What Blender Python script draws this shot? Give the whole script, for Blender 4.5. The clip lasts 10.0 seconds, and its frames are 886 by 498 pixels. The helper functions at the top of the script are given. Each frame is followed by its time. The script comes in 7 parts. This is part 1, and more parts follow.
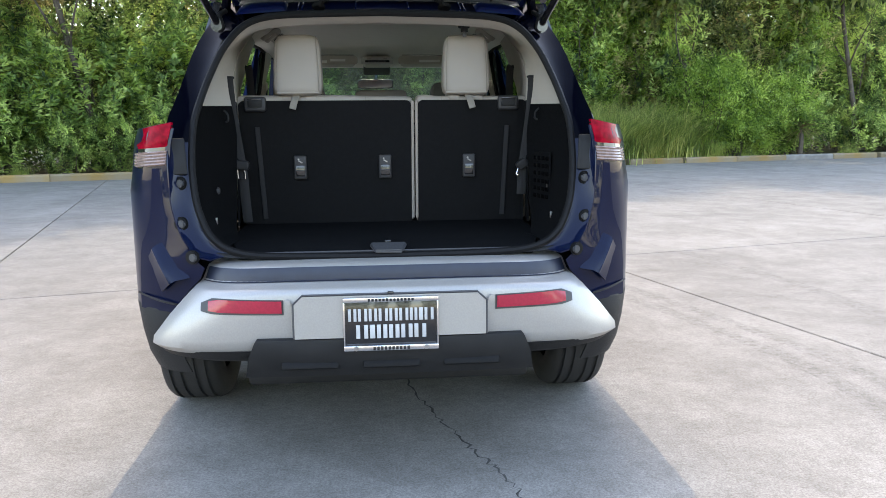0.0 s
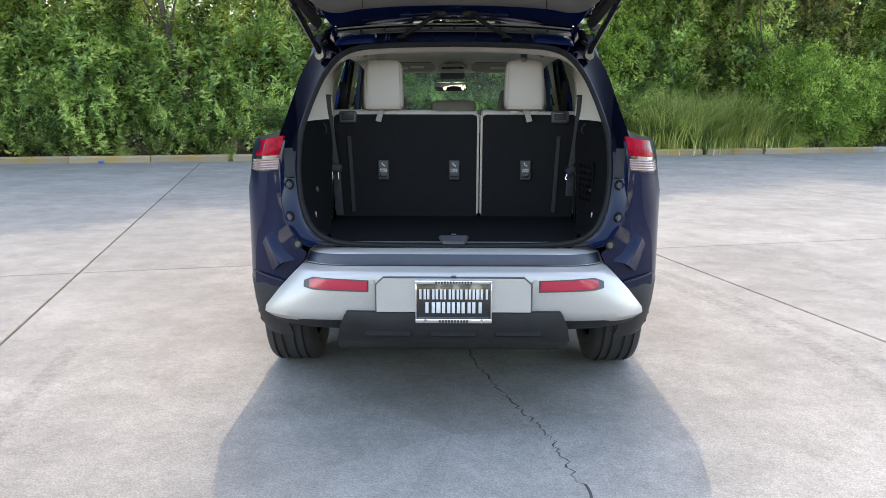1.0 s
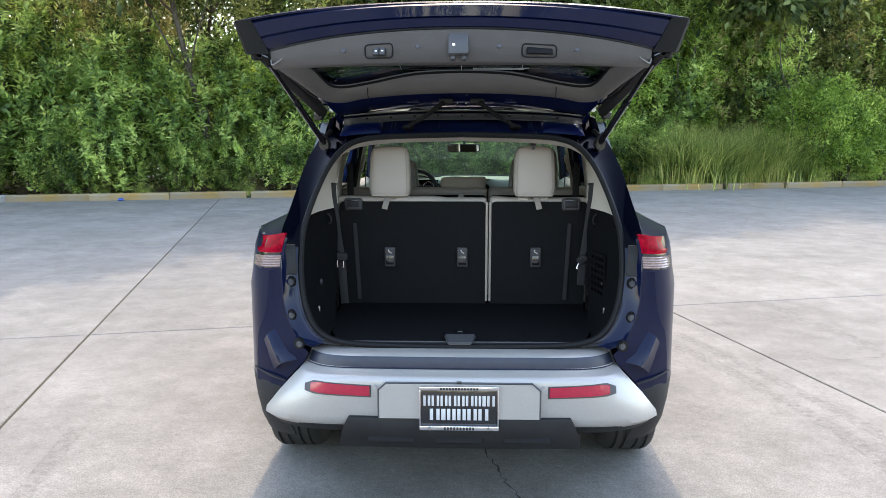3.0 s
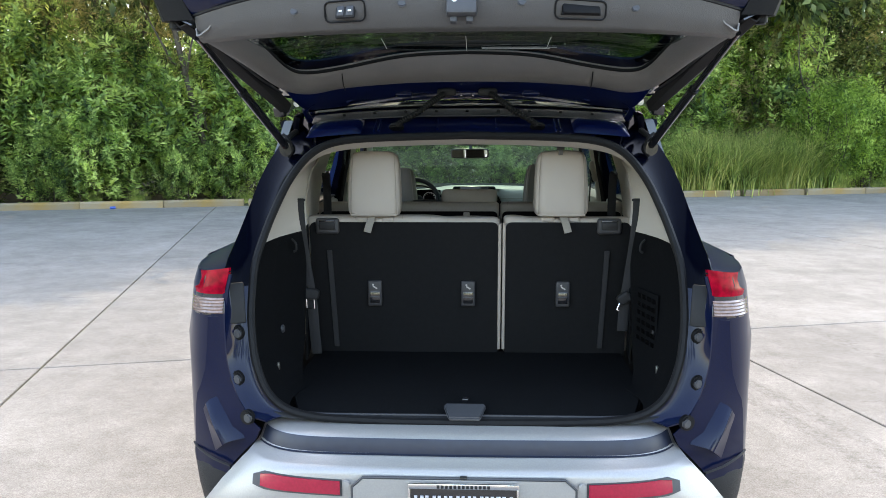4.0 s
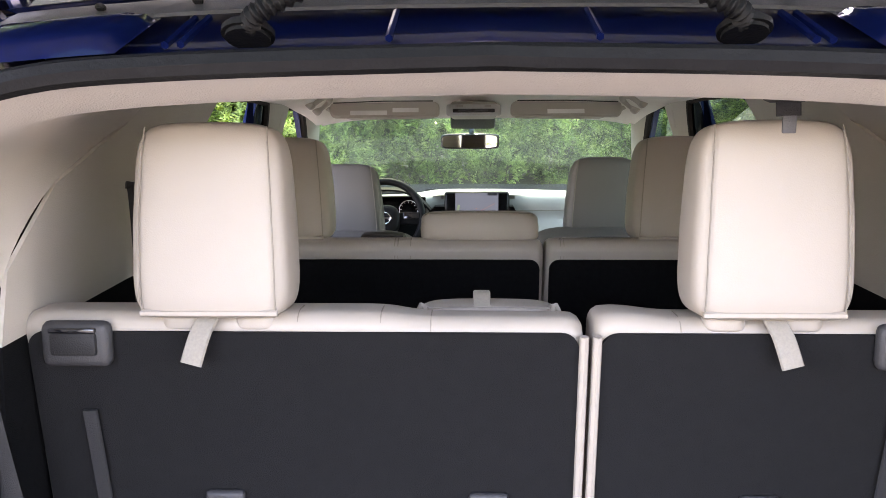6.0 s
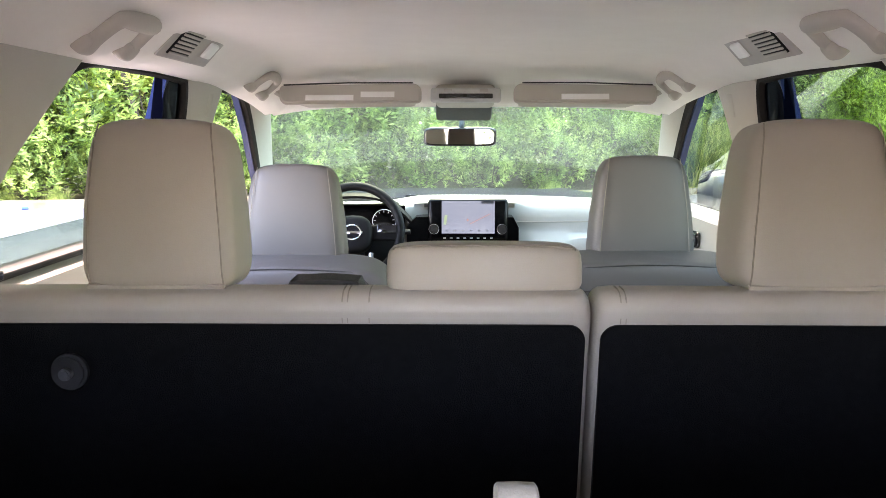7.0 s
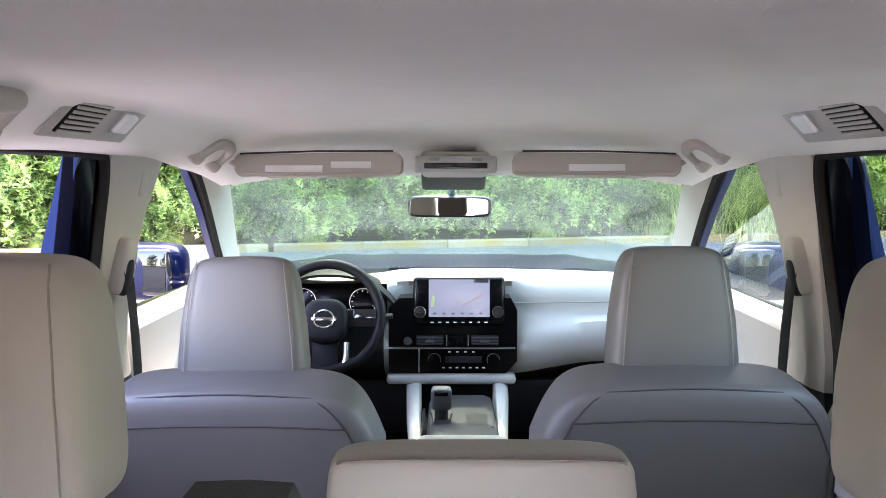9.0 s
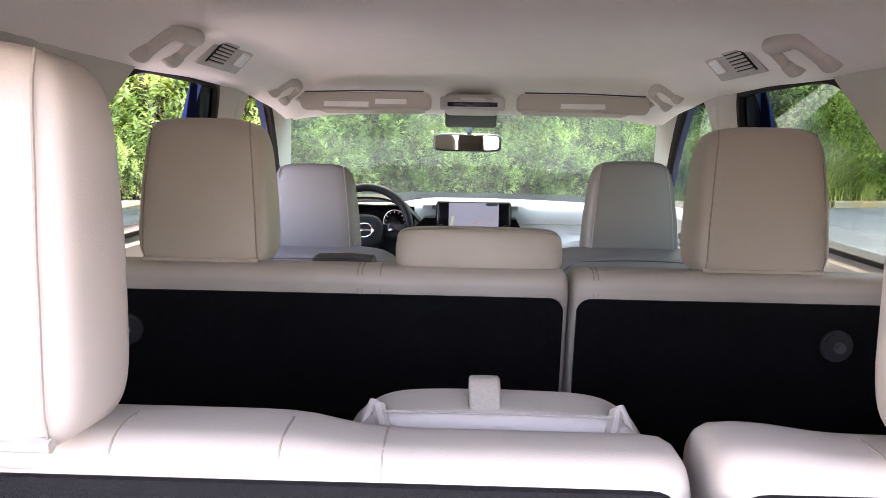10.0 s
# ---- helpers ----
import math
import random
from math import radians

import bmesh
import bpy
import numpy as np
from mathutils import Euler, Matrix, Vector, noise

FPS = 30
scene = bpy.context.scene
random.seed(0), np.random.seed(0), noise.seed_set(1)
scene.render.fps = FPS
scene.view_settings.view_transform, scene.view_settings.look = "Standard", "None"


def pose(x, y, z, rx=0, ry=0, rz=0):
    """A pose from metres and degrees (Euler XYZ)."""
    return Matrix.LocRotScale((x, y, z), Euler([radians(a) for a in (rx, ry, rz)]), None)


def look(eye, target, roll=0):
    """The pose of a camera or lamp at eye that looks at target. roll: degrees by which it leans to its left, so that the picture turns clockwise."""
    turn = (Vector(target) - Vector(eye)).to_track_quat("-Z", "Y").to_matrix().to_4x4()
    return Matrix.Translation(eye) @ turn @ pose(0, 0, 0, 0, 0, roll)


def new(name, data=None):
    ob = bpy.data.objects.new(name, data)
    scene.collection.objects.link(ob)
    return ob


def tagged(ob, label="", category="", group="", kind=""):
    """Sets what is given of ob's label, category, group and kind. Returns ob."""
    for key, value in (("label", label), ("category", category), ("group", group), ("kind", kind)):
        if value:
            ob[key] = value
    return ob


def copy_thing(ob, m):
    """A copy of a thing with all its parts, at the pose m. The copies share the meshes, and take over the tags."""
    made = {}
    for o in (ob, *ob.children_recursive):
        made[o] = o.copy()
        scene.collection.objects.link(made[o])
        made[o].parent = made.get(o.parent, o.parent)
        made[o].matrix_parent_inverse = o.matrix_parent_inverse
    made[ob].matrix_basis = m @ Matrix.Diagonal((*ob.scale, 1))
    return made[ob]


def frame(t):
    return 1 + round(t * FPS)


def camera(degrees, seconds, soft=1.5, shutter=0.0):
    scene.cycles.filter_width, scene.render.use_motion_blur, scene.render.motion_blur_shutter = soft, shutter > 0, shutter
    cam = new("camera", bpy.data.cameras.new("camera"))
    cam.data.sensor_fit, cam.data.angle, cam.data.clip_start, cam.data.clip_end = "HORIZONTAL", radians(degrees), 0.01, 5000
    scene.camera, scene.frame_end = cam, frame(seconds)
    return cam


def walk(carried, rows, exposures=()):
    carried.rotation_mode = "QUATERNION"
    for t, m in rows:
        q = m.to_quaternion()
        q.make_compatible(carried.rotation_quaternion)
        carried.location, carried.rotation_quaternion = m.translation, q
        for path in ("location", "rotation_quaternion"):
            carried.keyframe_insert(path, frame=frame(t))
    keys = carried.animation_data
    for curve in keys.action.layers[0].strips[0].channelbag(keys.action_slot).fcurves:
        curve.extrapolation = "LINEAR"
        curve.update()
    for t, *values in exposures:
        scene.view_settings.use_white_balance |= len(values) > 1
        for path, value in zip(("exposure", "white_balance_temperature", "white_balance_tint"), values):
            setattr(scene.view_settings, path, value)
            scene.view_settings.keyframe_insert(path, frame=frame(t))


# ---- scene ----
cam = camera(59.9, 10.0, soft=0.65)
PATH = [
    (0, (-0.046, -2.51, 1.246), (0.129, -0.545, 0.922), -0.5),
    (0.5, (-0.035, -2.85, 1.282), (0.016, -0.882, 0.928), -0.2),
    (1, (-0.011, -3.092, 1.383), (-0.032, -1.127, 1.016), 0.1),
    (1.5, (0.032, -3.164, 1.507), (-0.023, -1.198, 1.145), 0.2),
    (2, (0.057, -3.162, 1.602), (-0.009, -1.193, 1.256), 0.1),
    (2.5, (0.049, -3.112, 1.669), (-0.019, -1.14, 1.344), 0.0),
    (2.7, (0.038, -3.067, 1.681), (-0.03, -1.094, 1.365), -0.0),
    (3.8, (0.062, -2.297, 1.652), (-0.026, -0.32, 1.36), -0.4),
    (4, (0.037, -2.099, 1.655), (-0.052, -0.122, 1.364), -0.2),
    (4.5, (0.022, -1.628, 1.654), (-0.075, 0.349, 1.364), -0.3),
    (5, (0.011, -1.121, 1.652), (-0.083, 0.855, 1.358), -0.4),
    (5.5, (-0.022, -0.643, 1.631), (-0.107, 1.332, 1.327), -0.5),
    (5.7, (-0.022, -0.466, 1.613), (-0.1, 1.509, 1.306), -0.4),
    (6.8, (-0.039, 0.349, 1.567), (-0.074, 2.321, 1.251), -0.0),
    (7, (-0.041, 0.463, 1.561), (-0.068, 2.436, 1.253), 0.0),
    (7.5, (-0.035, 0.703, 1.581), (-0.043, 2.681, 1.302), -0.2),
    (8, (-0.03, 0.836, 1.63), (-0.035, 2.822, 1.405), -0.3),
    (8.5, (-0.031, 0.876, 1.657), (-0.034, 2.866, 1.469), -0.3),
    (9, (-0.03, 0.848, 1.645), (-0.037, 2.836, 1.445), -0.0),
    (9.5, (-0.041, 0.626, 1.59), (-0.061, 2.61, 1.349), 0.4),
    (10, (-0.024, 0.28, 1.549), (-0.077, 2.257, 1.264), 1.0),
]
EXPOSE = [(0, 2.92, 7900, 13), (2.7, 2.92, 7900, 13), (4.0, 3.05, 8000, 11), (4.5, 3.52, 8100, 11), (5.0, 4.24, 9100, 18), (5.7, 4.66, 8900, 28), (6.3, 4.6, 8600, 32), (6.95, 5.55, 8500, 31), (7.5, 5.52, 8450, 39), (8, 5.54, 8400, 41), (8.5, 5.52, 8500, 41), (9.05, 5.46, 7500, 35), (9.5, 5.4, 8400, 38), (10, 5.25, 8400, 39)]
walk(cam, [(t, look(eye, target, roll)) for t, eye, target, roll in PATH], exposures=EXPOSE)

# ---- light ----
SUN_EL, SUN_AZ = 53.0, -2.0          # degrees; azimuth clockwise from +y
world = bpy.data.worlds.new("sky")
scene.world = world
world.use_nodes = True
wn = world.node_tree.nodes
sky = wn.new("ShaderNodeTexSky")
sky.sky_type, sky.sun_disc = "NISHITA", False
sky.sun_elevation, sky.sun_rotation = radians(SUN_EL), radians(SUN_AZ)
sky.dust_density, sky.ozone_density = 1.2, 1.0
world.node_tree.links.new(sky.outputs[0], wn["Background"].inputs[0])
wn["Background"].inputs[1].default_value = 0.15
sun_data = bpy.data.lights.new("sun", "SUN")
sun_data.energy, sun_data.angle, sun_data.color = 0.36, radians(0.5), (1.0, 0.92, 0.81)
sun = new("sun", sun_data)
az, el = radians(SUN_AZ), radians(SUN_EL)
sun.matrix_world = look((0, 0, 30), Vector((0, 0, 30)) - Vector((math.sin(az) * math.cos(el), math.cos(az) * math.cos(el), math.sin(el))))


# ---- materials ----
def material(name, colour, rough=0.5, metal=0.0, colour2=None, scale=8.0, detail=4.0, bump=0.0, bump_scale=60.0, coat=0.0,
             coat_rough=0.05, rough_var=0.0, spec=0.5, sheen=0.0, island=0.0, obj=0.0):
    m = bpy.data.materials.new(name)
    m.use_nodes = True
    n, l = m.node_tree.nodes, m.node_tree.links
    b = n["Principled BSDF"]
    b.inputs["Roughness"].default_value = rough
    b.inputs["Metallic"].default_value = metal
    b.inputs["Coat Weight"].default_value = coat
    b.inputs["Coat Roughness"].default_value = coat_rough
    b.inputs["Specular IOR Level"].default_value = spec
    b.inputs["Sheen Weight"].default_value = sheen
    tc = n.new("ShaderNodeTexCoord")
    c2 = colour2 or tuple(c * 0.86 for c in colour)
    big = n.new("ShaderNodeTexNoise")
    big.inputs["Scale"].default_value, big.inputs["Detail"].default_value = scale, detail
    l.new(tc.outputs["Object"], big.inputs["Vector"])
    ramp = n.new("ShaderNodeValToRGB")
    ramp.color_ramp.elements[0].position, ramp.color_ramp.elements[1].position = 0.35, 0.68
    ramp.color_ramp.elements[0].color, ramp.color_ramp.elements[1].color = (*c2, 1), (*colour, 1)
    l.new(big.outputs[0], ramp.inputs[0])
    out = ramp.outputs[0]
    if island or obj:
        hsv = n.new("ShaderNodeHueSaturation")
        mul = n.new("ShaderNodeMapRange")
        mul.inputs[3].default_value, mul.inputs[4].default_value = 1 - (island or obj), 1 + (island or obj)
        if island:
            src = n.new("ShaderNodeNewGeometry").outputs["Random Per Island"]
        else:
            src = n.new("ShaderNodeObjectInfo").outputs["Random"]
        l.new(src, mul.inputs[0])
        l.new(mul.outputs[0], hsv.inputs["Value"])
        l.new(out, hsv.inputs["Color"])
        out = hsv.outputs[0]
    l.new(out, b.inputs["Base Color"])
    fine = n.new("ShaderNodeTexNoise")
    fine.inputs["Scale"].default_value, fine.inputs["Detail"].default_value = bump_scale, 5.0
    l.new(tc.outputs["Object"], fine.inputs["Vector"])
    if bump:
        bp = n.new("ShaderNodeBump")
        bp.inputs["Strength"].default_value, bp.inputs["Distance"].default_value = bump, 0.004
        l.new(fine.outputs[0], bp.inputs["Height"])
        l.new(bp.outputs[0], b.inputs["Normal"])
    if rough_var:
        mr = n.new("ShaderNodeMapRange")
        mr.inputs[3].default_value, mr.inputs[4].default_value = max(0.0, rough - rough_var), rough + rough_var
        l.new(big.outputs[0], mr.inputs[0])
        l.new(mr.outputs[0], b.inputs["Roughness"])
    return m


def glass_material(name, tint, gloss_rough=0.0, gloss=0.9, base=0.035, haze=0.0):
    m = bpy.data.materials.new(name)
    m.use_nodes = True
    n, l = m.node_tree.nodes, m.node_tree.links
    n.remove(n["Principled BSDF"])
    tr, gl, mix, lw = n.new("ShaderNodeBsdfTransparent"), n.new("ShaderNodeBsdfGlossy"), n.new("ShaderNodeMixShader"), n.new("ShaderNodeLayerWeight")
    tr.inputs[0].default_value = (*tint, 1)
    gl.inputs["Roughness"].default_value = gloss_rough
    lw.inputs[0].default_value = 0.5
    pw, ma = n.new("ShaderNodeMath"), n.new("ShaderNodeMath")
    pw.operation, ma.operation = "POWER", "MULTIPLY_ADD"
    pw.inputs[1].default_value, ma.inputs[1].default_value, ma.inputs[2].default_value = 5.0, gloss, base
    l.new(lw.outputs["Facing"], pw.inputs[0])
    l.new(pw.outputs[0], ma.inputs[0])
    l.new(ma.outputs[0], mix.inputs[0])
    l.new(tr.outputs[0], mix.inputs[1])
    l.new(gl.outputs[0], mix.inputs[2])
    last = mix.outputs[0]
    if haze:
        # a thin uneven translucent film that adds haze to the pane
        film, over, noi, mr = n.new("ShaderNodeBsdfTranslucent"), n.new("ShaderNodeMixShader"), n.new("ShaderNodeTexNoise"), n.new("ShaderNodeMapRange")
        film.inputs[0].default_value = (0.62, 0.72, 0.66, 1)
        noi.inputs["Scale"].default_value, noi.inputs["Detail"].default_value = 5.0, 6.0
        l.new(n.new("ShaderNodeTexCoord").outputs["Object"], noi.inputs["Vector"])
        mr.inputs[1].default_value, mr.inputs[2].default_value, mr.inputs[3].default_value, mr.inputs[4].default_value = 0.3, 0.7, haze * 0.6, haze * 1.4
        l.new(noi.outputs[0], mr.inputs[0])
        l.new(mr.outputs[0], over.inputs[0])
        l.new(last, over.inputs[1])
        l.new(film.outputs[0], over.inputs[2])
        last = over.outputs[0]
    l.new(last, n["Material Output"].inputs[0])
    return m


def leaf_material(name, a, b, c):
    m = bpy.data.materials.new(name)
    m.use_nodes = True
    n, l = m.node_tree.nodes, m.node_tree.links
    p = n["Principled BSDF"]
    p.inputs["Roughness"].default_value = 0.45
    p.inputs["Specular IOR Level"].default_value = 0.35
    g, ramp, tc, noi, add = n.new("ShaderNodeNewGeometry"), n.new("ShaderNodeValToRGB"), n.new("ShaderNodeTexCoord"), n.new("ShaderNodeTexNoise"), n.new("ShaderNodeMath")
    noi.inputs["Scale"].default_value = 1.3
    l.new(tc.outputs["Object"], noi.inputs["Vector"])
    add.operation = "MULTIPLY_ADD"
    add.inputs[1].default_value = 0.50
    l.new(g.outputs["Random Per Island"], add.inputs[0])
    sub = n.new("ShaderNodeMath")
    sub.operation = "MULTIPLY_ADD"
    sub.inputs[1].default_value, sub.inputs[2].default_value = 2.8, -1.09
    l.new(noi.outputs[0], sub.inputs[0])
    l.new(sub.outputs[0], add.inputs[2])
    e = ramp.color_ramp.elements
    e[0].color, e[1].color = (*a, 1), (*c, 1)
    e[0].position, e[1].position = 0.1, 1.0
    mid = e.new(0.55)
    mid.color = (*b, 1)
    l.new(add.outputs[0], ramp.inputs[0])
    l.new(ramp.outputs[0], p.inputs["Base Color"])
    ts, mix = n.new("ShaderNodeBsdfTranslucent"), n.new("ShaderNodeMixShader")
    hs = n.new("ShaderNodeHueSaturation")
    hs.inputs["Value"].default_value, hs.inputs["Saturation"].default_value, hs.inputs["Hue"].default_value = 1.7, 1.07, 0.485
    l.new(ramp.outputs[0], hs.inputs["Color"])
    l.new(hs.outputs[0], ts.inputs[0])
    mix.inputs[0].default_value = 0.55
    l.new(p.outputs[0], mix.inputs[1])
    l.new(ts.outputs[0], mix.inputs[2])
    l.new(mix.outputs[0], n["Material Output"].inputs[0])
    return m


def concrete_material(name):
    m = bpy.data.materials.new(name)
    m.use_nodes = True
    n, l = m.node_tree.nodes, m.node_tree.links
    b = n["Principled BSDF"]
    b.inputs["Roughness"].default_value, b.inputs["Specular IOR Level"].default_value = 0.85, 0.3
    pos = n.new("ShaderNodeNewGeometry").outputs["Position"]
    rnd = n.new("ShaderNodeObjectInfo").outputs["Random"]

    def noisy(scale, detail, lo, hi, c0, c1, rough=0.55):
        t, r = n.new("ShaderNodeTexNoise"), n.new("ShaderNodeValToRGB")
        t.inputs["Scale"].default_value, t.inputs["Detail"].default_value, t.inputs["Roughness"].default_value = scale, detail, rough
        l.new(pos, t.inputs["Vector"])
        r.color_ramp.elements[0].position, r.color_ramp.elements[1].position = lo, hi
        r.color_ramp.elements[0].color, r.color_ramp.elements[1].color = (*c0, 1), (*c1, 1)
        l.new(t.outputs[0], r.inputs[0])
        return t, r

    def times(a, b2, fac=1.0):
        x = n.new("ShaderNodeMix")
        x.data_type, x.blend_type = "RGBA", "MULTIPLY"
        x.inputs[0].default_value = fac
        l.new(a, x.inputs[6])
        l.new(b2, x.inputs[7])
        return x.outputs[2]
    _, base = noisy(0.9, 5, 0.3, 0.7, (0.225, 0.217, 0.201), (0.300, 0.290, 0.270))
    _, patch = noisy(3.2, 11, 0.34, 0.64, (0.75, 0.735, 0.71), (1.10, 1.09, 1.07), 0.78)
    tg, grain = noisy(110.0, 4, 0.40, 0.60, (0.62, 0.61, 0.59), (1.12, 1.12, 1.12), 0.8)
    _, spots = noisy(30.0, 8, 0.40, 0.56, (0.80, 0.79, 0.77), (1.03, 1.03, 1.02), 0.78)
    c = times(times(times(base.outputs[0], patch.outputs[0]), grain.outputs[0], 0.8), spots.outputs[0], 0.7)
    hs, mr = n.new("ShaderNodeHueSaturation"), n.new("ShaderNodeMapRange")
    mr.inputs[3].default_value, mr.inputs[4].default_value = 0.93, 1.05
    l.new(rnd, mr.inputs[0])
    l.new(mr.outputs[0], hs.inputs["Value"])
    l.new(c, hs.inputs["Color"])
    l.new(hs.outputs[0], b.inputs["Base Color"])
    bp = n.new("ShaderNodeBump")
    bp.inputs["Strength"].default_value, bp.inputs["Distance"].default_value = 0.25, 0.002
    l.new(tg.outputs[0], bp.inputs["Height"])
    l.new(bp.outputs[0], b.inputs["Normal"])
    return m


M = {}
M["paint"] = material("blue_metallic_paint", (0.0009, 0.0050, 0.027), 0.35, 0.06, (0.0008, 0.0042, 0.022), 300, 2, coat=0.45, coat_rough=0.01, spec=0.05)
M["door_blue"] = material("blue_door_frame_paint", (0.003, 0.016, 0.070), 0.35, 0, (0.0026, 0.014, 0.062), 80, spec=0.12)
M["gloss_blue"] = material("glossy_blue_frame_paint", (0.0018, 0.0068, 0.050), 0.3, 0.1, (0.0015, 0.0058, 0.042), 80, coat=0.85, coat_rough=0.02, spec=0.1)
M["pillar_black"] = material("dark_pillar_paint", (0.0010, 0.0016, 0.0052), 0.14, 0, (0.0009, 0.0013, 0.0044), 60, spec=0.04)
M["black_gloss"] = material("gloss_black", (0.012, 0.012, 0.014), 0.12, 0, None, 30, coat=0.6)
M["plastic"] = material("dark_grey_plastic", (0.017, 0.0172, 0.018), 0.6, 0, (0.012, 0.0122, 0.013), 12, bump=0.25, bump_scale=500, spec=0.3)
M["piano"] = material("piano_black", (0.0022, 0.0022, 0.0025), 0.18, 0, None, 30, spec=0.14)
M["cabin_black"] = material("soft_black_cabin_plastic", (0.0056, 0.0056, 0.0060), 0.55, 0, (0.0044, 0.0044, 0.0048), 14, bump=0.2, bump_scale=500, spec=0.16)
M["satin"] = material("satin_silver_plastic", (0.55, 0.54, 0.52), 0.42, 0.15, (0.51, 0.50, 0.48), 120)
M["plastic_mid"] = material("mid_grey_plastic", (0.055, 0.056, 0.060), 0.5, 0, (0.045, 0.046, 0.050), 12, bump=0.2, bump_scale=450)
# One gate plastic twice: bounce light and shade are put into the two tones.
M["trim_lit"] = material("gate_plastic_lit", (0.165, 0.159, 0.152), 0.45, 0, (0.148, 0.142, 0.136), 9, bump=0.3, bump_scale=420)
M["trim_shaded"] = material("gate_plastic_shaded", (0.068, 0.066, 0.065), 0.5, 0, (0.060, 0.058, 0.057), 9, bump=0.3, bump_scale=420)
M["anchor_grey"] = material("anchor_plastic", (0.032, 0.032, 0.034), 0.55, 0, (0.027, 0.027, 0.029), 20, bump=0.2, bump_scale=450)
M["carpet"] = material("black_carpet", (0.0080, 0.0084, 0.0092), 0.95, 0, (0.0060, 0.0063, 0.0069), 90, 6, bump=0.8, bump_scale=900, spec=0.06)
M["seat_back"] = material("black_back_carpet", (0.0124, 0.0126, 0.0133), 0.93, 0, (0.0109, 0.0111, 0.0117), 60, 6, bump=0.6, bump_scale=1100, sheen=0.02, spec=0.06)
M["rubber"] = material("black_rubber", (0.0075, 0.0075, 0.008), 0.55, 0, (0.0055, 0.0055, 0.006), 40, bump=0.2, bump_scale=200, spec=0.18)
M["tyre"] = material("tyre_rubber", (0.022, 0.022, 0.023), 0.8, 0, (0.020, 0.020, 0.020), 25, bump=0.4, bump_scale=150)
M["silver"] = material("silver_bumper_paint", (0.40, 0.386, 0.366), 0.40, 0.42, (0.37, 0.356, 0.338), 200, 2, coat=0.25, coat_rough=0.15)
M["step_shade"] = material("blue_grey_step_shade", (0.016, 0.022, 0.040), 0.4, 0, None, 30)
M["chrome"] = material("chrome", (0.75, 0.75, 0.76), 0.09, 1.0, (0.68, 0.68, 0.69), 20)
M["steel"] = material("brushed_steel", (0.45, 0.45, 0.46), 0.3, 1.0, (0.38, 0.38, 0.39), 40)
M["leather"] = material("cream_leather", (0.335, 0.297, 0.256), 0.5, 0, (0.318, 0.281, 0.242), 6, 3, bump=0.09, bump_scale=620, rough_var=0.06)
# The same cream leather, darkened to put shade on the front seats.
M["leather_shaded"] = material("shaded_cream_leather", (0.124, 0.114, 0.107), 0.5, 0, (0.116, 0.107, 0.100), 6, 3, bump=0.09, bump_scale=620, rough_var=0.06)
M["thread"] = material("seam_thread", (0.24, 0.21, 0.175), 0.7, 0, None, 200)
M["headliner"] = material("woven_headliner", (0.88, 0.84, 0.785), 0.95, 0, (0.86, 0.82, 0.765), 14, 4, bump=0.35, bump_scale=900, spec=0.15)
M["beige"] = material("beige_trim_plastic", (0.49, 0.448, 0.392), 0.6, 0, (0.47, 0.430, 0.376), 8, bump=0.25, bump_scale=500)
M["dash"] = material("ivory_dash_skin", (0.385, 0.368, 0.335), 0.55, 0, (0.37, 0.353, 0.320), 7, bump=0.08, bump_scale=400)
M["belt"] = material("grey_belt_webbing", (0.016, 0.016, 0.0175), 0.8, 0, (0.012, 0.012, 0.013), 350, 2, bump=0.4, bump_scale=700)
M["strap"] = material("taupe_strap_webbing", (0.25, 0.225, 0.19), 0.7, 0, (0.22, 0.198, 0.168), 300, 2, bump=0.12, bump_scale=700)
M["bezel_grey"] = material("grey_beige_bezel", (0.47, 0.435, 0.39), 0.55, 0, None, 20)
M["white_plastic"] = material("white_plastic", (0.88, 0.87, 0.84), 0.4)
M["plate_letter"] = material("plate_lettering", (0.52, 0.52, 0.52), 0.5)
M["paper"] = material("white_paper_label", (0.86, 0.85, 0.82), 0.6)
M["red_lens"] = material("red_lens", (0.36, 0.0010, 0.018), 0.2, 0, (0.17, 0.0006, 0.008), 45, coat=0.0, spec=0.06)
M["red_reflector"] = material("red_reflector", (0.40, 0.006, 0.035), 0.25, 0, (0.32, 0.004, 0.028), 130, coat=0.6)
M["clear_lens"] = material("clear_lens", (0.30, 0.20, 0.165), 0.25, 0.1, (0.20, 0.14, 0.12), 70, coat=0.4)
M["concrete"] = concrete_material("weathered_concrete")
M["kerb"] = material("kerb_concrete", (0.235, 0.225, 0.205), 0.9, 0, (0.165, 0.158, 0.145), 5, 6, bump=0.6, bump_scale=90)
M["kerb_yellow"] = material("worn_yellow_paint", (0.245, 0.158, 0.05), 0.85, 0, (0.21, 0.18, 0.13), 1.6, 8, bump=0.5, bump_scale=90, obj=0.15)
M["soil"] = material("leaf_litter_soil", (0.075, 0.065, 0.035), 0.95, 0, (0.035, 0.045, 0.015), 1.5, 8, bump=1.0, bump_scale=25)
M["joint"] = material("dark_joint", (0.085, 0.082, 0.075), 0.95, 0, (0.035, 0.034, 0.03), 9)
M["bark"] = material("bark", (0.13, 0.105, 0.08), 0.9, 0, (0.07, 0.055, 0.042), 9, 6, bump=1.0, bump_scale=40)
M["leaf_bright"] = leaf_material("broad_leaf", (0.0212, 0.052, 0.0159), (0.212, 0.325, 0.0975), (0.636, 0.74, 0.2862))
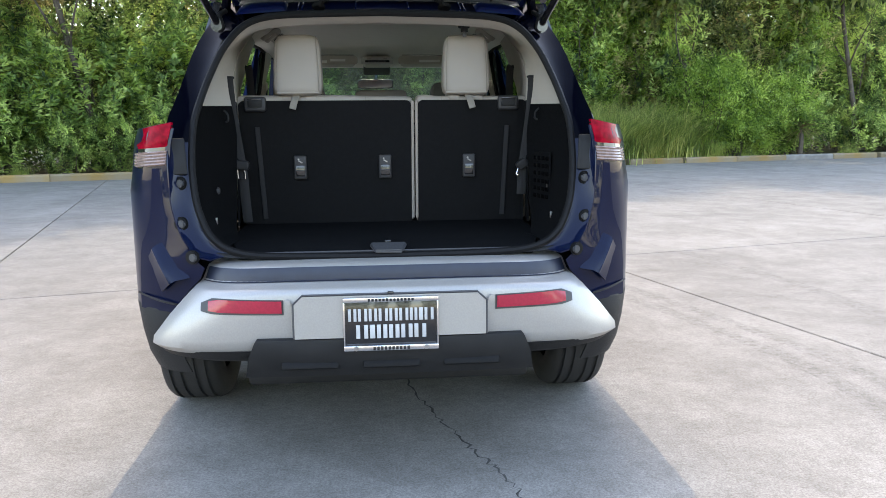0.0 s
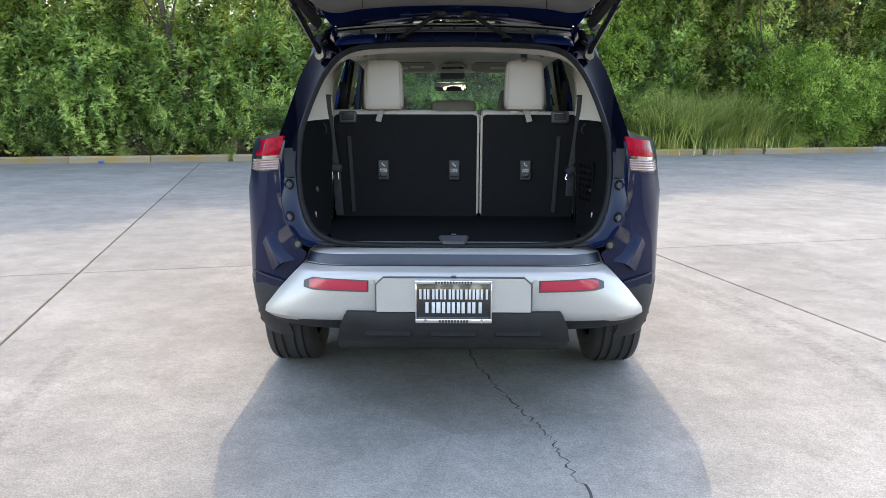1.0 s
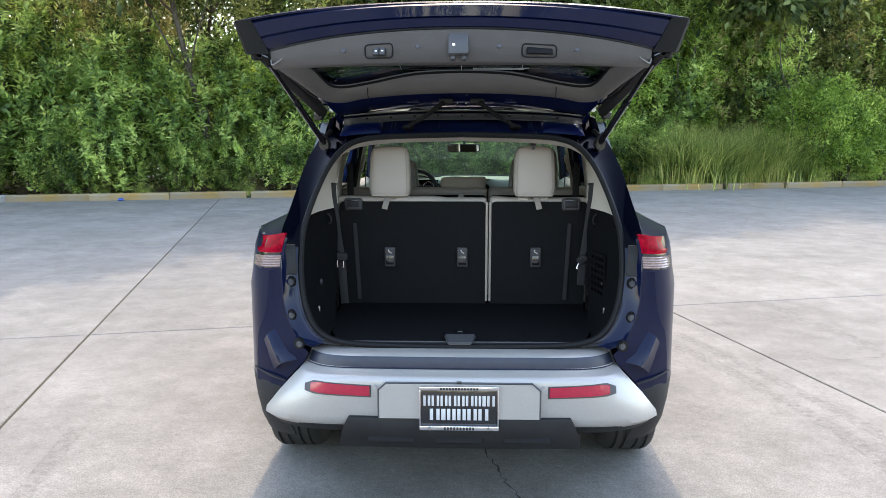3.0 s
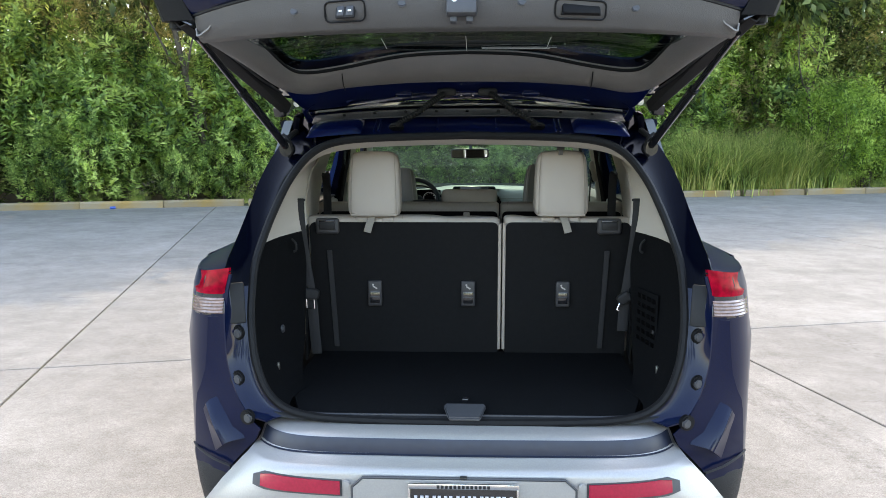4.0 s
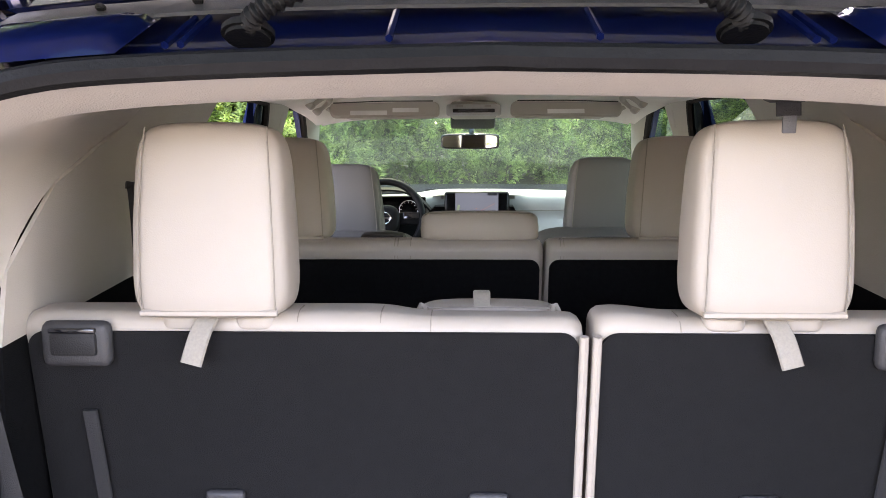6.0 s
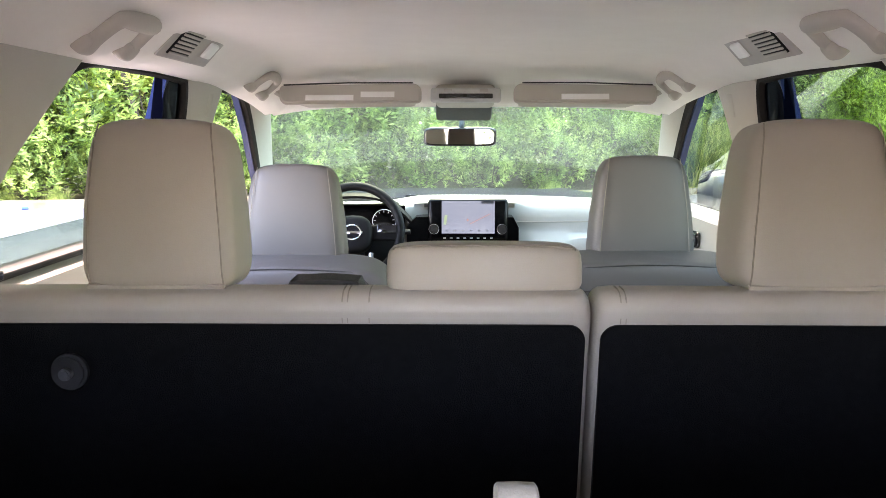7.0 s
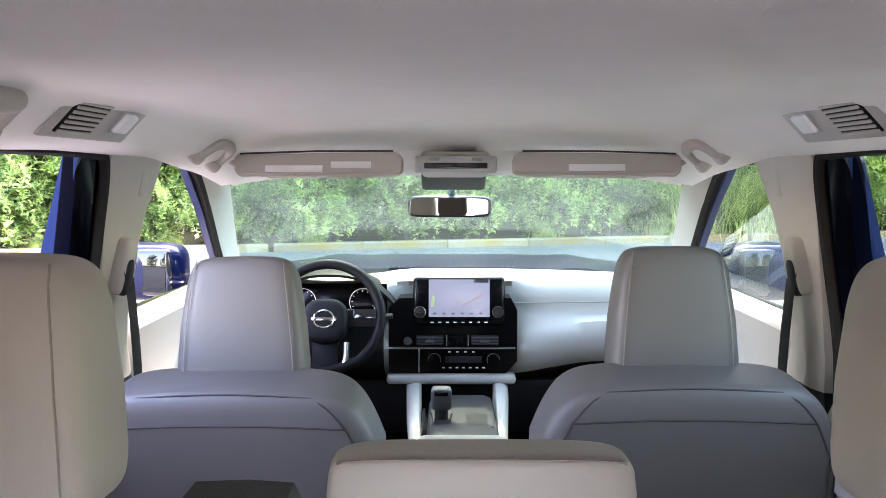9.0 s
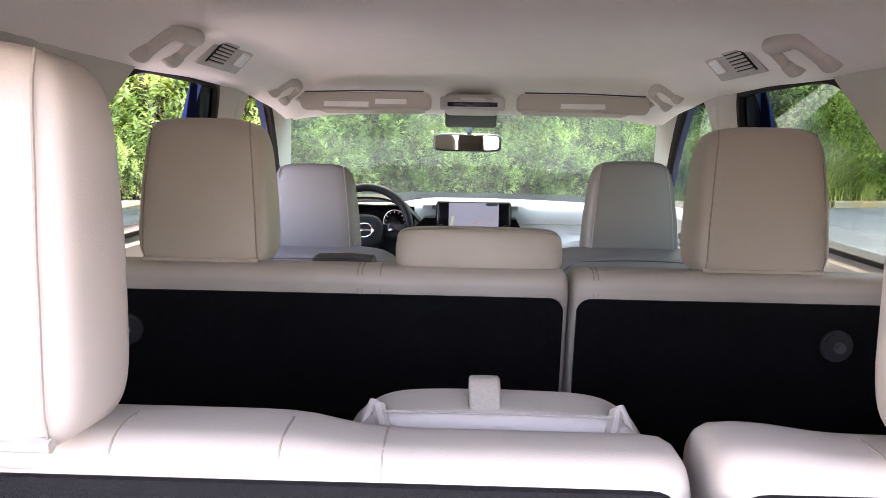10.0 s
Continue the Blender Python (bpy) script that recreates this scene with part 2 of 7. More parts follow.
M["leaf_dark"] = leaf_material("dark_leaf", (0.0212, 0.042, 0.0159), (0.106, 0.155, 0.0551), (0.3286, 0.38, 0.159))
M["leaf_vine"] = leaf_material("vine_leaf", (0.0477, 0.1, 0.0212), (0.1908, 0.31, 0.0636), (0.424, 0.56, 0.159))
M["leaf_olive"] = leaf_material("olive_leaf", (0.0742, 0.095, 0.0318), (0.2544, 0.27, 0.0954), (0.583, 0.52, 0.2544))
M["grass"] = leaf_material("tall_grass_blade", (0.0636, 0.1, 0.0276), (0.2332, 0.31, 0.0901), (0.5512, 0.54, 0.212))
M["dry"] = leaf_material("dry_frond", (0.10, 0.075, 0.035), (0.20, 0.155, 0.08), (0.30, 0.24, 0.13))
M["glass"] = glass_material("clear_glass", (0.66, 0.73, 0.69))
M["windscreen"] = glass_material("green_windscreen_glass", (0.56, 0.685, 0.63), 0.0, 0.40, 0.034, haze=0.009)
M["tint"] = glass_material("privacy_glass", (0.55, 0.62, 0.56))
M["rear_glass"] = glass_material("rear_window_glass", (0.34, 0.41, 0.38), 0.0, 0.6, 0.035)
M["seal_brown"] = material("dark_brown_door_seal", (0.021, 0.0180, 0.0162), 0.75, 0, (0.016, 0.0138, 0.0125), 120, bump=0.3, bump_scale=500, spec=0.15)
M["groove"] = material("seam_groove", (0.05, 0.046, 0.042), 0.8, 0, None, 200)
# Wing mirror glass, its colour blackened so the bright reflection comes out dim.
M["mirror_dim"] = material("darkened_mirror", (0.035, 0.04, 0.043), 0.02, 1.0, (0.033, 0.038, 0.041), 3)
M["mirror"] = material("mirror_silver", (0.85, 0.86, 0.85), 0.0, 1.0, (0.84, 0.85, 0.84), 3)


# ---- mesh helpers ----
def part(name, bm, mat, parent=None, label="", smooth=40.0):
    me = bpy.data.meshes.new(name)
    bmesh.ops.recalc_face_normals(bm, faces=bm.faces)
    bm.to_mesh(me)
    bm.free()
    me.materials.append(M[mat] if isinstance(mat, str) else mat)
    if smooth:
        me.shade_smooth()
        me.set_sharp_from_angle(angle=radians(smooth))
    ob = new(name, me)
    ob.parent = parent
    if label:
        ob["label"] = label
    return ob


def thing(name, label, category, at=(0, 0, 0), group="", kind=""):
    e = new(name)
    e.empty_display_size = 0.1
    e.location = at
    return tagged(e, label, category, group, kind)


def loft(rings, cyclic=False, caps=False, bm=None):
    bm = bm or bmesh.new()
    rows = [[bm.verts.new(p) for p in r] for r in rings]
    n = len(rows[0])
    for a, b in zip(rows, rows[1:]):
        for i in range(n if cyclic else n - 1):
            j = (i + 1) % n
            bm.faces.new((a[i], a[j], b[j], b[i]))
    if caps:
        bm.faces.new(rows[0])
        bm.faces.new(rows[-1])
    return bm


def thick(bm, t):
    """Gives an open sheet a thickness t against its normals."""
    bmesh.ops.recalc_face_normals(bm, faces=bm.faces)
    bmesh.ops.solidify(bm, geom=list(bm.faces), thickness=t)
    return bm


def box(c, s, bevel=0.0, seg=2, rot=(0, 0, 0), bm=None):
    own = bmesh.new()
    bmesh.ops.create_cube(own, size=1)
    bmesh.ops.scale(own, vec=s, verts=own.verts)
    if bevel:
        bmesh.ops.bevel(own, geom=list(own.edges), offset=min(bevel, min(s) * 0.49), segments=seg, profile=0.5, affect="EDGES")
    bmesh.ops.transform(own, matrix=pose(*c, *rot), verts=own.verts)
    return merge(bm, own)


def merge(bm, own):
    if bm is None:
        return own
    me = bpy.data.meshes.new("tmp")
    own.to_mesh(me)
    own.free()
    bm.from_mesh(me)
    bpy.data.meshes.remove(me)
    return bm


def disc(c, r, h, axis="y", n=28, bevel=0.0, bm=None, r2=None):
    own = bmesh.new()
    bmesh.ops.create_cone(own, cap_ends=True, segments=n, radius1=r, radius2=r if r2 is None else r2, depth=h)
    if bevel:
        rim = [e for e in own.edges if abs(e.verts[0].co.z - e.verts[1].co.z) < 1e-6]
        bmesh.ops.bevel(own, geom=rim, offset=bevel, segments=2, affect="EDGES")
    rot = {"x": (0, 90, 0), "y": (90, 0, 0), "z": (0, 0, 0)}[axis] if isinstance(axis, str) else axis
    bmesh.ops.transform(own, matrix=pose(*c, *rot), verts=own.verts)
    return merge(bm, own)


def smooth_path(pts, n=8, closed=False):
    pts = [Vector(p) for p in pts]
    out, m = [], len(pts)
    for i in range(m if closed else m - 1):
        if closed:
            p0, p1, p2, p3 = pts[i - 1], pts[i], pts[(i + 1) % m], pts[(i + 2) % m]
        else:
            p0, p1, p2, p3 = pts[max(i - 1, 0)], pts[i], pts[i + 1], pts[min(i + 2, m - 1)]
        for k in range(n):
            t = k / n
            out.append(0.5 * ((2 * p1) + (p2 - p0) * t + (2 * p0 - 5 * p1 + 4 * p2 - p3) * t * t + (3 * p1 - p0 - 3 * p2 + p3) * t ** 3))
    if not closed:
        out.append(pts[-1])
    return out


def tube(pts, r, n=8, closed=False, bm=None, flat=None, up=None):
    """A tube along pts; flat: (half width, half height) of a band instead of a round section; up: the band's side direction."""
    pts = [Vector(p) for p in pts]
    own = bmesh.new()
    rings, m = [], len(pts)
    side0 = None
    for i, p in enumerate(pts):
        a, b = (pts[i - 1], pts[(i + 1) % m]) if closed else (pts[max(i - 1, 0)], pts[min(i + 1, m - 1)])
        d = (b - a).normalized()
        ref = Vector(up) if up else (side0 if side0 is not None else Vector((0, 0, 1)) if abs(d.z) < 0.9 else Vector((0, 1, 0)))
        s = (ref - d * ref.dot(d)).normalized()
        side0 = s
        q = d.cross(s)
        rr = r(i / max(1, m - 1)) if callable(r) else r
        ring = []
        for k in range(n):
            w = 2 * math.pi * k / n
            if flat:
                x, y = math.copysign(abs(math.cos(w)) ** 0.4, math.cos(w)) * flat[0], math.copysign(abs(math.sin(w)) ** 0.4, math.sin(w)) * flat[1]
            else:
                x, y = math.cos(w) * rr, math.sin(w) * rr
            ring.append(p + s * x + q * y)
        rings.append(ring)
    if closed:
        rings.append(rings[0])
        loft(rings, True, False, own)
        bmesh.ops.remove_doubles(own, verts=own.verts, dist=1e-5)
    else:
        loft(rings, True, True, own)
    return merge(bm, own)


def puff(c, s, e1=0.35, e2=0.35, shape=None, nu=28, nv=20, rot=(0, 0, 0), bm=None):
    """A cushion: a superellipsoid of half sizes s; shape(x, y, z) may bend it (unit coordinates in and out)."""
    own = bmesh.new()

    def f(w, e):
        return math.copysign(abs(w) ** e, w)
    rings = []
    for i in range(nv + 1):
        v = -math.pi / 2 + math.pi * i / nv
        ring = []
        for k in range(nu):
            u = 2 * math.pi * k / nu
            x, y, z = f(math.cos(v), e1) * f(math.cos(u), e2), f(math.cos(v), e1) * f(math.sin(u), e2), f(math.sin(v), e1)
            if shape:
                x, y, z = shape(x, y, z)
            ring.append((x * s[0], y * s[1], z * s[2]))
        rings.append(ring)
    loft(rings, True, False, own)
    bmesh.ops.remove_doubles(own, verts=own.verts, dist=1e-5)
    bmesh.ops.transform(own, matrix=pose(*c, *rot), verts=own.verts)
    return merge(bm, own)


def plate(outline, t, bm=None, normal=None):
    """A flat plate of thickness t from a planar outline (3D points)."""
    own = bmesh.new()
    f = own.faces.new([own.verts.new(p) for p in outline])
    own.normal_update()
    d = (Vector(normal) if normal else f.normal).normalized() * t
    ext = bmesh.ops.extrude_face_region(own, geom=[f])
    bmesh.ops.translate(own, vec=d, verts=[v for v in ext["geom"] if isinstance(v, bmesh.types.BMVert)])
    bmesh.ops.recalc_face_normals(own, faces=own.faces)
    return merge(bm, own)


def mirror_x(bm):
    bmesh.ops.scale(bm, vec=(-1, 1, 1), verts=bm.verts)
    bmesh.ops.reverse_faces(bm, faces=bm.faces)
    return bm


def lerp(xs, ys, x):
    return float(np.interp(x, xs, ys))


# ---- ground ----
LOT = radians(13.5)                       # the lot's joints are turned against the car
CU, SU = math.cos(LOT), math.sin(LOT)


def lot(u, v, z=0.0):
    return (u * CU - v * SU, u * SU + v * CU, z)


KERB_V = 17.0
bm = bmesh.new()
ring0 = [bm.verts.new((900 * math.cos(a), 900 * math.sin(a), -0.012)) for a in [2 * math.pi * i / 48 for i in range(48)]]
bm.faces.new(ring0)
tagged(part("ground", bm, "soil", smooth=0), "dark leaf litter and soil reaching to the horizon", "ground", kind="structure")

pavement = thing("pavement", "pale weathered concrete parking lot with saw-cut joints and a crack", "pavement", kind="structure")
US = [-53.6 + 5.13 * i for i in range(22)]
VS = [3.8 + 5.13 * i for i in range(-12, 3)] + [KERB_V]


def slab_mesh(w, d):
    b = bmesh.new()
    e, r = 0.008, 0.005
    rings = []
    for inset, z in ((e, -0.012), (e, -r), (e + r, 0.0)):
        rings.append([(inset, inset, z), (w - inset, inset, z), (w - inset, d - inset, z), (inset, d - inset, z)])
    loft(rings, True, False, b)
    b.faces.new([v for v in b.verts if v.co.z > -1e-6])
    return b


slab_data = {}
for i, u in enumerate(US):
    for j, (v, v2) in enumerate(zip(VS, VS[1:])):
        d = round(v2 - v, 3)
        if d not in slab_data:
            ob = part("slab", slab_mesh(5.13, d), "concrete", pavement, smooth=0)
            slab_data[d] = ob.data
        else:
            ob = new("slab", slab_data[d])
            ob.parent = pavement
        ob.matrix_world = Matrix.Translation(lot(u, v)) @ pose(0, 0, 0, 0, 0, math.degrees(LOT))

# the crack that runs back from under the car
crack_pts, rng = [], random.Random(4)
for k, (x, y) in enumerate(smooth_path([(0.05, 1.5, 0), (0.115, 0.95, 0), (0.223, 0.56, 0), (0.33, 0.22, 0), (0.407, 0.0, 0), (0.45, -0.28, 0), (0.495, -0.54, 0), (0.60, -1.0, 0), (0.66, -1.6, 0), (0.8, -2.4, 0)], 12)[i].to_2d() for i in range(109)):
    crack_pts.append((x + rng.uniform(-0.016, 0.016), y + rng.uniform(-0.01, 0.01)))
bm = bmesh.new()
rings = [[(x - w, y, 0.0012), (x, y, 0.0016), (x + w, y, 0.0012)] for (x, y) in crack_pts for w in [rng.uniform(0.001, 0.0065)]]
loft(rings, bm=bm)
part("crack", bm, "joint", pavement, "thin jagged crack", smooth=0)
# hairline cracks further off
for seed, (u0, v0, u1, v1) in enumerate([(3.0, 2.0, 6.8, 1.3), (-2.3, -0.9, -7.0, -1.6), (4.2, 7.0, 9.0, 6.2), (-2.4, 6.4, -7.5, 6.9)]):
    rng = random.Random(40 + seed)
    bm = bmesh.new()
    rings = []
    off = 0.0
    for k in range(70):
        t = k / 69
        off = off * 0.9 + rng.uniform(-0.02, 0.02)
        x, y, _ = lot(u0 + (u1 - u0) * t, v0 + (v1 - v0) * t + off)
        w = rng.uniform(0.0006, 0.003)
        rings.append([(x, y - w, 0.0012), (x, y + w, 0.0012)])
    loft(rings, bm=bm)
    part("crack", bm, "joint", pavement, "hairline crack", smooth=0)

# curved tyre marks
RUB = bpy.data.materials.new("tyre_mark_stain")
RUB.use_nodes = True
rn, rl = RUB.node_tree.nodes, RUB.node_tree.links
rt, rr_, rx, ra = rn.new("ShaderNodeTexNoise"), rn.new("ShaderNodeValToRGB"), rn.new("ShaderNodeMixShader"), rn.new("ShaderNodeBsdfTransparent")
rt.inputs["Scale"].default_value, rt.inputs["Detail"].default_value = 28.0, 8.0
rl.new(rn.new("ShaderNodeNewGeometry").outputs["Position"], rt.inputs["Vector"])
rr_.color_ramp.elements[0].position, rr_.color_ramp.elements[1].position = 0.40, 0.72
rr_.color_ramp.elements[1].color = (0.22, 0.22, 0.22, 1)
rl.new(rt.outputs[0], rr_.inputs[0])
rl.new(rr_.outputs[0], rx.inputs[0])
rl.new(ra.outputs[0], rx.inputs[1])
rn["Principled BSDF"].inputs["Base Color"].default_value = (0.07, 0.068, 0.065, 1)
rn["Principled BSDF"].inputs["Roughness"].default_value = 0.8
rl.new(rn["Principled BSDF"].outputs[0], rx.inputs[2])
rl.new(rx.outputs[0], rn["Material Output"].inputs[0])
for pts, w in (([(1.55, 3.4), (1.95, 2.0), (2.15, 0.9), (2.05, 0.1), (1.7, -0.7), (1.2, -1.4)], 0.06), ([(1.75, 3.4), (2.15, 2.0), (2.36, 0.9), (2.26, 0.05), (1.9, -0.8)], 0.05), ([(2.9, 4.6), (3.2, 2.6), (3.0, 1.0), (2.5, -0.2)], 0.07), ([(-2.2, 1.2), (-1.9, -0.2), (-1.4, -1.3)], 0.05)):
    path = smooth_path([(x, y, 0) for x, y in pts], 8)
    rings = []
    for i, p in enumerate(path):
        d = (path[min(i + 1, len(path) - 1)] - path[max(i - 1, 0)]).normalized()
        q = Vector((-d.y, d.x, 0)) * w
        rings.append([p - q + Vector((0, 0, 0.0008)), p + q + Vector((0, 0, 0.0008))])
    part("tyre_mark", loft(rings), RUB, pavement, "faint curved tyre mark", smooth=0)

# kerb with worn yellow lengths
kerb = thing("kerb", "low concrete kerb, partly painted worn yellow, along the lot's edge", "kerb", kind="structure")
rng = random.Random(9)
u = -52.0
while u < 56:
    w = 1.85
    b = bmesh.new()
    sec = [(0, -0.01), (0.0, 0.12), (0.035, 0.165), (0.17, 0.165), (0.20, 0.12), (0.20, -0.01)]
    rings = [[(du, y, z) for y, z in sec] for du in (0.0, 0.012, w - 0.018, w - 0.006)]
    rings[0] = [(x, 0.08 + (y - 0.08) * 0.9, z * 0.93) for x, y, z in rings[0]]
    rings[-1] = [(x, 0.08 + (y - 0.08) * 0.9, z * 0.93) for x, y, z in rings[-1]]
    loft(rings, False, True, b)
    grey = u < -9 or (u > 8 and rng.random() < 0.3)
    ob = part("kerb_stone", b, "kerb" if grey else "kerb_yellow", kerb, "" if grey else "worn yellow paint", smooth=30)
    ob.matrix_world = Matrix.Translation(lot(u, KERB_V + rng.uniform(-0.02, 0.02))) @ pose(0, 0, 0, 0, 0, math.degrees(LOT) + rng.uniform(-1.1, 1.1))
    u += w + (0.0 if rng.random() < 0.7 else 0.10)


# ---- vegetation ----
def leaf_cloud(rng, centres, per, spread, size, droop=0.3, wide=0.42, up=0.5):
    """Many single leaves, each a bent pointed blade, scattered round the centres (x, y, z, scale)."""
    n = len(centres) * per
    c = np.repeat(np.array(centres, float), per, axis=0)
    off = rng.normal(0, 1, (n, 3)) * spread * c[:, 3:4]
    base = c[:, :3] + off * np.array([1, 1, 0.8])
    d = off + rng.normal(0, 0.6, (n, 3)) * spread
    d[:, 2] += up * spread - droop * spread * 1.2
    d /= np.linalg.norm(d, axis=1, keepdims=True) + 1e-9
    nrm = rng.normal(0, 0.7, (n, 3)) + np.array([0, 0, 0.5])
    s = np.cross(d, nrm)
    s /= np.linalg.norm(s, axis=1, keepdims=True) + 1e-9
    bend = np.cross(s, d)
    L = size * rng.uniform(0.6, 1.25, (n, 1))
    W = L * wide
    v = np.stack([base, base + d * L * 0.45 + s * W * 0.5 + bend * L * 0.08, base + d * L - bend * L * 0.12, base + d * L * 0.45 - s * W * 0.5 + bend * L * 0.08], axis=1)
    return v.reshape(-1, 3)


def leaf_shoots(rng, centres, per, size, zc):
    """Upright leafy shoots: each centre grows a stem with leaves standing off it in whorls, the longest below the tip."""
    c = np.repeat(np.array(centres, float), per, axis=0)
    n = len(c)
    m = len(centres)
    axis = np.array(centres, float)[:, :3] * np.array([0.45, 0.45, 0.0]) + rng.normal(0, 0.35, (m, 3)) + np.array([0, 0, 0.95])
    axis /= np.linalg.norm(axis, axis=1, keepdims=True)
    axis = np.repeat(axis, per, axis=0)
    f = rng.uniform(0, 1, (n, 1))
    base = c[:, :3] + axis * (f - 0.35) * size * 3.4 * c[:, 3:4] + rng.normal(0, 0.15, (n, 3)) * size
    r = rng.normal(0, 1, (n, 3))
    r -= axis * np.sum(r * axis, axis=1, keepdims=True)
    r /= np.linalg.norm(r, axis=1, keepdims=True) + 1e-9
    d = r * (1.05 - 0.55 * f) + axis * (0.15 + 0.75 * f)
    d /= np.linalg.norm(d, axis=1, keepdims=True)
    s = np.cross(d, axis) + rng.normal(0, 0.25, (n, 3))
    s /= np.linalg.norm(s, axis=1, keepdims=True) + 1e-9
    bend = np.cross(s, d)
    L = size * rng.uniform(0.65, 1.2, (n, 1)) * (1.15 - 0.45 * f)
    W = L * 0.36
    v = np.stack([base, base + d * L * 0.45 + s * W * 0.5 + bend * L * 0.06, base + d * L - bend * L * 0.15, base + d * L * 0.45 - s * W * 0.5 + bend * L * 0.06], axis=1)
    return v.reshape(-1, 3)


def quads(name, verts, mat, parent=None, label=""):
    n = len(verts) // 4
    me = bpy.data.meshes.new(name)
    me.vertices.add(len(verts))
    me.vertices.foreach_set("co", verts.astype(np.float32).ravel())
    me.loops.add(n * 4)
    me.loops.foreach_set("vertex_index", np.arange(n * 4, dtype=np.int32))
    me.polygons.add(n)
    me.polygons.foreach_set("loop_start", np.arange(0, n * 4, 4, dtype=np.int32))
    me.update(calc_edges=True)
    me.materials.append(M[mat])
    ob = new(name, me)
    ob.parent = parent
    if label:
        ob["label"] = label
    return ob


def make_tree(name, label, seed, height, radius, crown_from, mat, clumps, per, leaf, spread, trunks=1, category="tree", stem=0.017, shoots=False):
    rng, nr = random.Random(seed), np.random.default_rng(seed)
    t = thing(name, label, category)
    bm = bmesh.new()
    tips = []
    for k in range(trunks):
        a = rng.uniform(0, 6.28)
        lean = rng.uniform(0.02, 0.16 if trunks == 1 else 0.35)
        pts = [Vector((math.cos(a) * 0.12 * k, math.sin(a) * 0.12 * k, -0.1))]
        d = Vector((math.cos(a) * lean, math.sin(a) * lean, 1)).normalized()
        for i in range(9):
            d = (d + Vector((rng.uniform(-0.12, 0.12), rng.uniform(-0.12, 0.12), 0.05))).normalized()
            pts.append(pts[-1] + d * height * 0.1)
        r0 = height * (stem if trunks == 1 else 0.010)
        tube(pts, lambda q, r0=r0: r0 * (1 - 0.85 * q), 8, bm=bm)
        for j in range(9):
            i = rng.randint(2, 8)
            p = pts[i]
            b = rng.uniform(0, 6.28)
            ln = radius * rng.uniform(0.5, 1.0)
            q = [p]
            dd = Vector((math.cos(b), math.sin(b), rng.uniform(0.1, 0.8))).normalized()
            for w in range(5):
                dd = (dd + Vector((rng.uniform(-0.25, 0.25), rng.uniform(-0.25, 0.25), rng.uniform(-0.1, 0.25)))).normalized()
                q.append(q[-1] + dd * ln / 5)
            tube(q, lambda f, r0=r0: r0 * 0.42 * (1 - 0.85 * f), 5, bm=bm)
            tips += q[2:]
    part("trunk", bm, "bark", t)
    centres = []
    zc, hz = (crown_from + height) / 2, (height - crown_from) / 2 * 1.05
    for i in range(clumps):
        if tips and rng.random() < 0.25:
            p = rng.choice(tips)
            x, y, z = p.x + rng.gauss(0, 0.2), p.y + rng.gauss(0, 0.2), max(p.z, crown_from)
        else:
            a, ph = rng.uniform(0, 6.283), math.asin(rng.uniform(-0.95, 1))
            rr = rng.uniform(0.55, 1.0) ** 0.6
            wob = 1 + 0.35 * noise.noise(Vector((math.cos(a) * 1.7 + seed, math.sin(a) * 1.7, ph * 2.0)))
            x, y, z = radius * wob * rr * math.cos(a) * math.cos(ph), radius * wob * rr * math.sin(a) * math.cos(ph), zc + hz * wob * rr * math.sin(ph)
        centres.append((x, y, max(z, 0.12), rng.uniform(0.6, 1.3)))
    quads("crown", leaf_shoots(nr, centres, per, leaf, zc) if shoots else leaf_cloud(nr, centres, per, spread, leaf), mat, t)
    return t


def make_grass(seed, n, height):
    nr = np.random.default_rng(seed)
    base = np.stack([nr.normal(0, 0.32, n), nr.normal(0, 0.32, n), np.zeros(n)], 1)
    a = nr.uniform(0, 6.283, n)
    out = np.stack([np.cos(a), np.sin(a), np.zeros(n)], 1)
    side = np.stack([-np.sin(a), np.cos(a), np.zeros(n)], 1)
    h = height * nr.uniform(0.5, 1.1, (n, 1))
    lean = nr.uniform(0.1, 1.0, (n, 1))
    w = nr.uniform(0.008, 0.018, (n, 1))
    vs = []
    prev = base
    pw = w
    for k in range(1, 5):
        f = k / 4
        cur = base + out * h * lean * f ** 2 + np.array([0, 0, 1]) * h * (f - 0.35 * lean * f ** 3)
        cw = w * (1 - f * 0.92)
        vs.append(np.stack([prev - side * pw, prev + side * pw, cur + side * cw, cur - side * cw], 1))
        prev, pw = cur, cw
    return np.concatenate(vs, 0).reshape(-1, 3)


def scatter(src, places, jitter=0.12, rs=None):
    """Moves the first to the first place and copies it to the others: (u, v, scale)."""
    rs = rs or random.Random(7)
    for k, (u, v, s) in enumerate(places):
        x, y, _ = lot(u, v)
        m = pose(x, y, -0.012, rs.uniform(-2, 2), rs.uniform(-2, 2), rs.uniform(0, 360))
        if k:
            ob = copy_thing(src, m)
        else:
            src.matrix_basis = m
            ob = src
        ob.scale = (s * rs.uniform(1 - jitter, 1 + jitter), s * rs.uniform(1 - jitter, 1 + jitter), s * rs.uniform(1 - jitter, 1 + jitter))


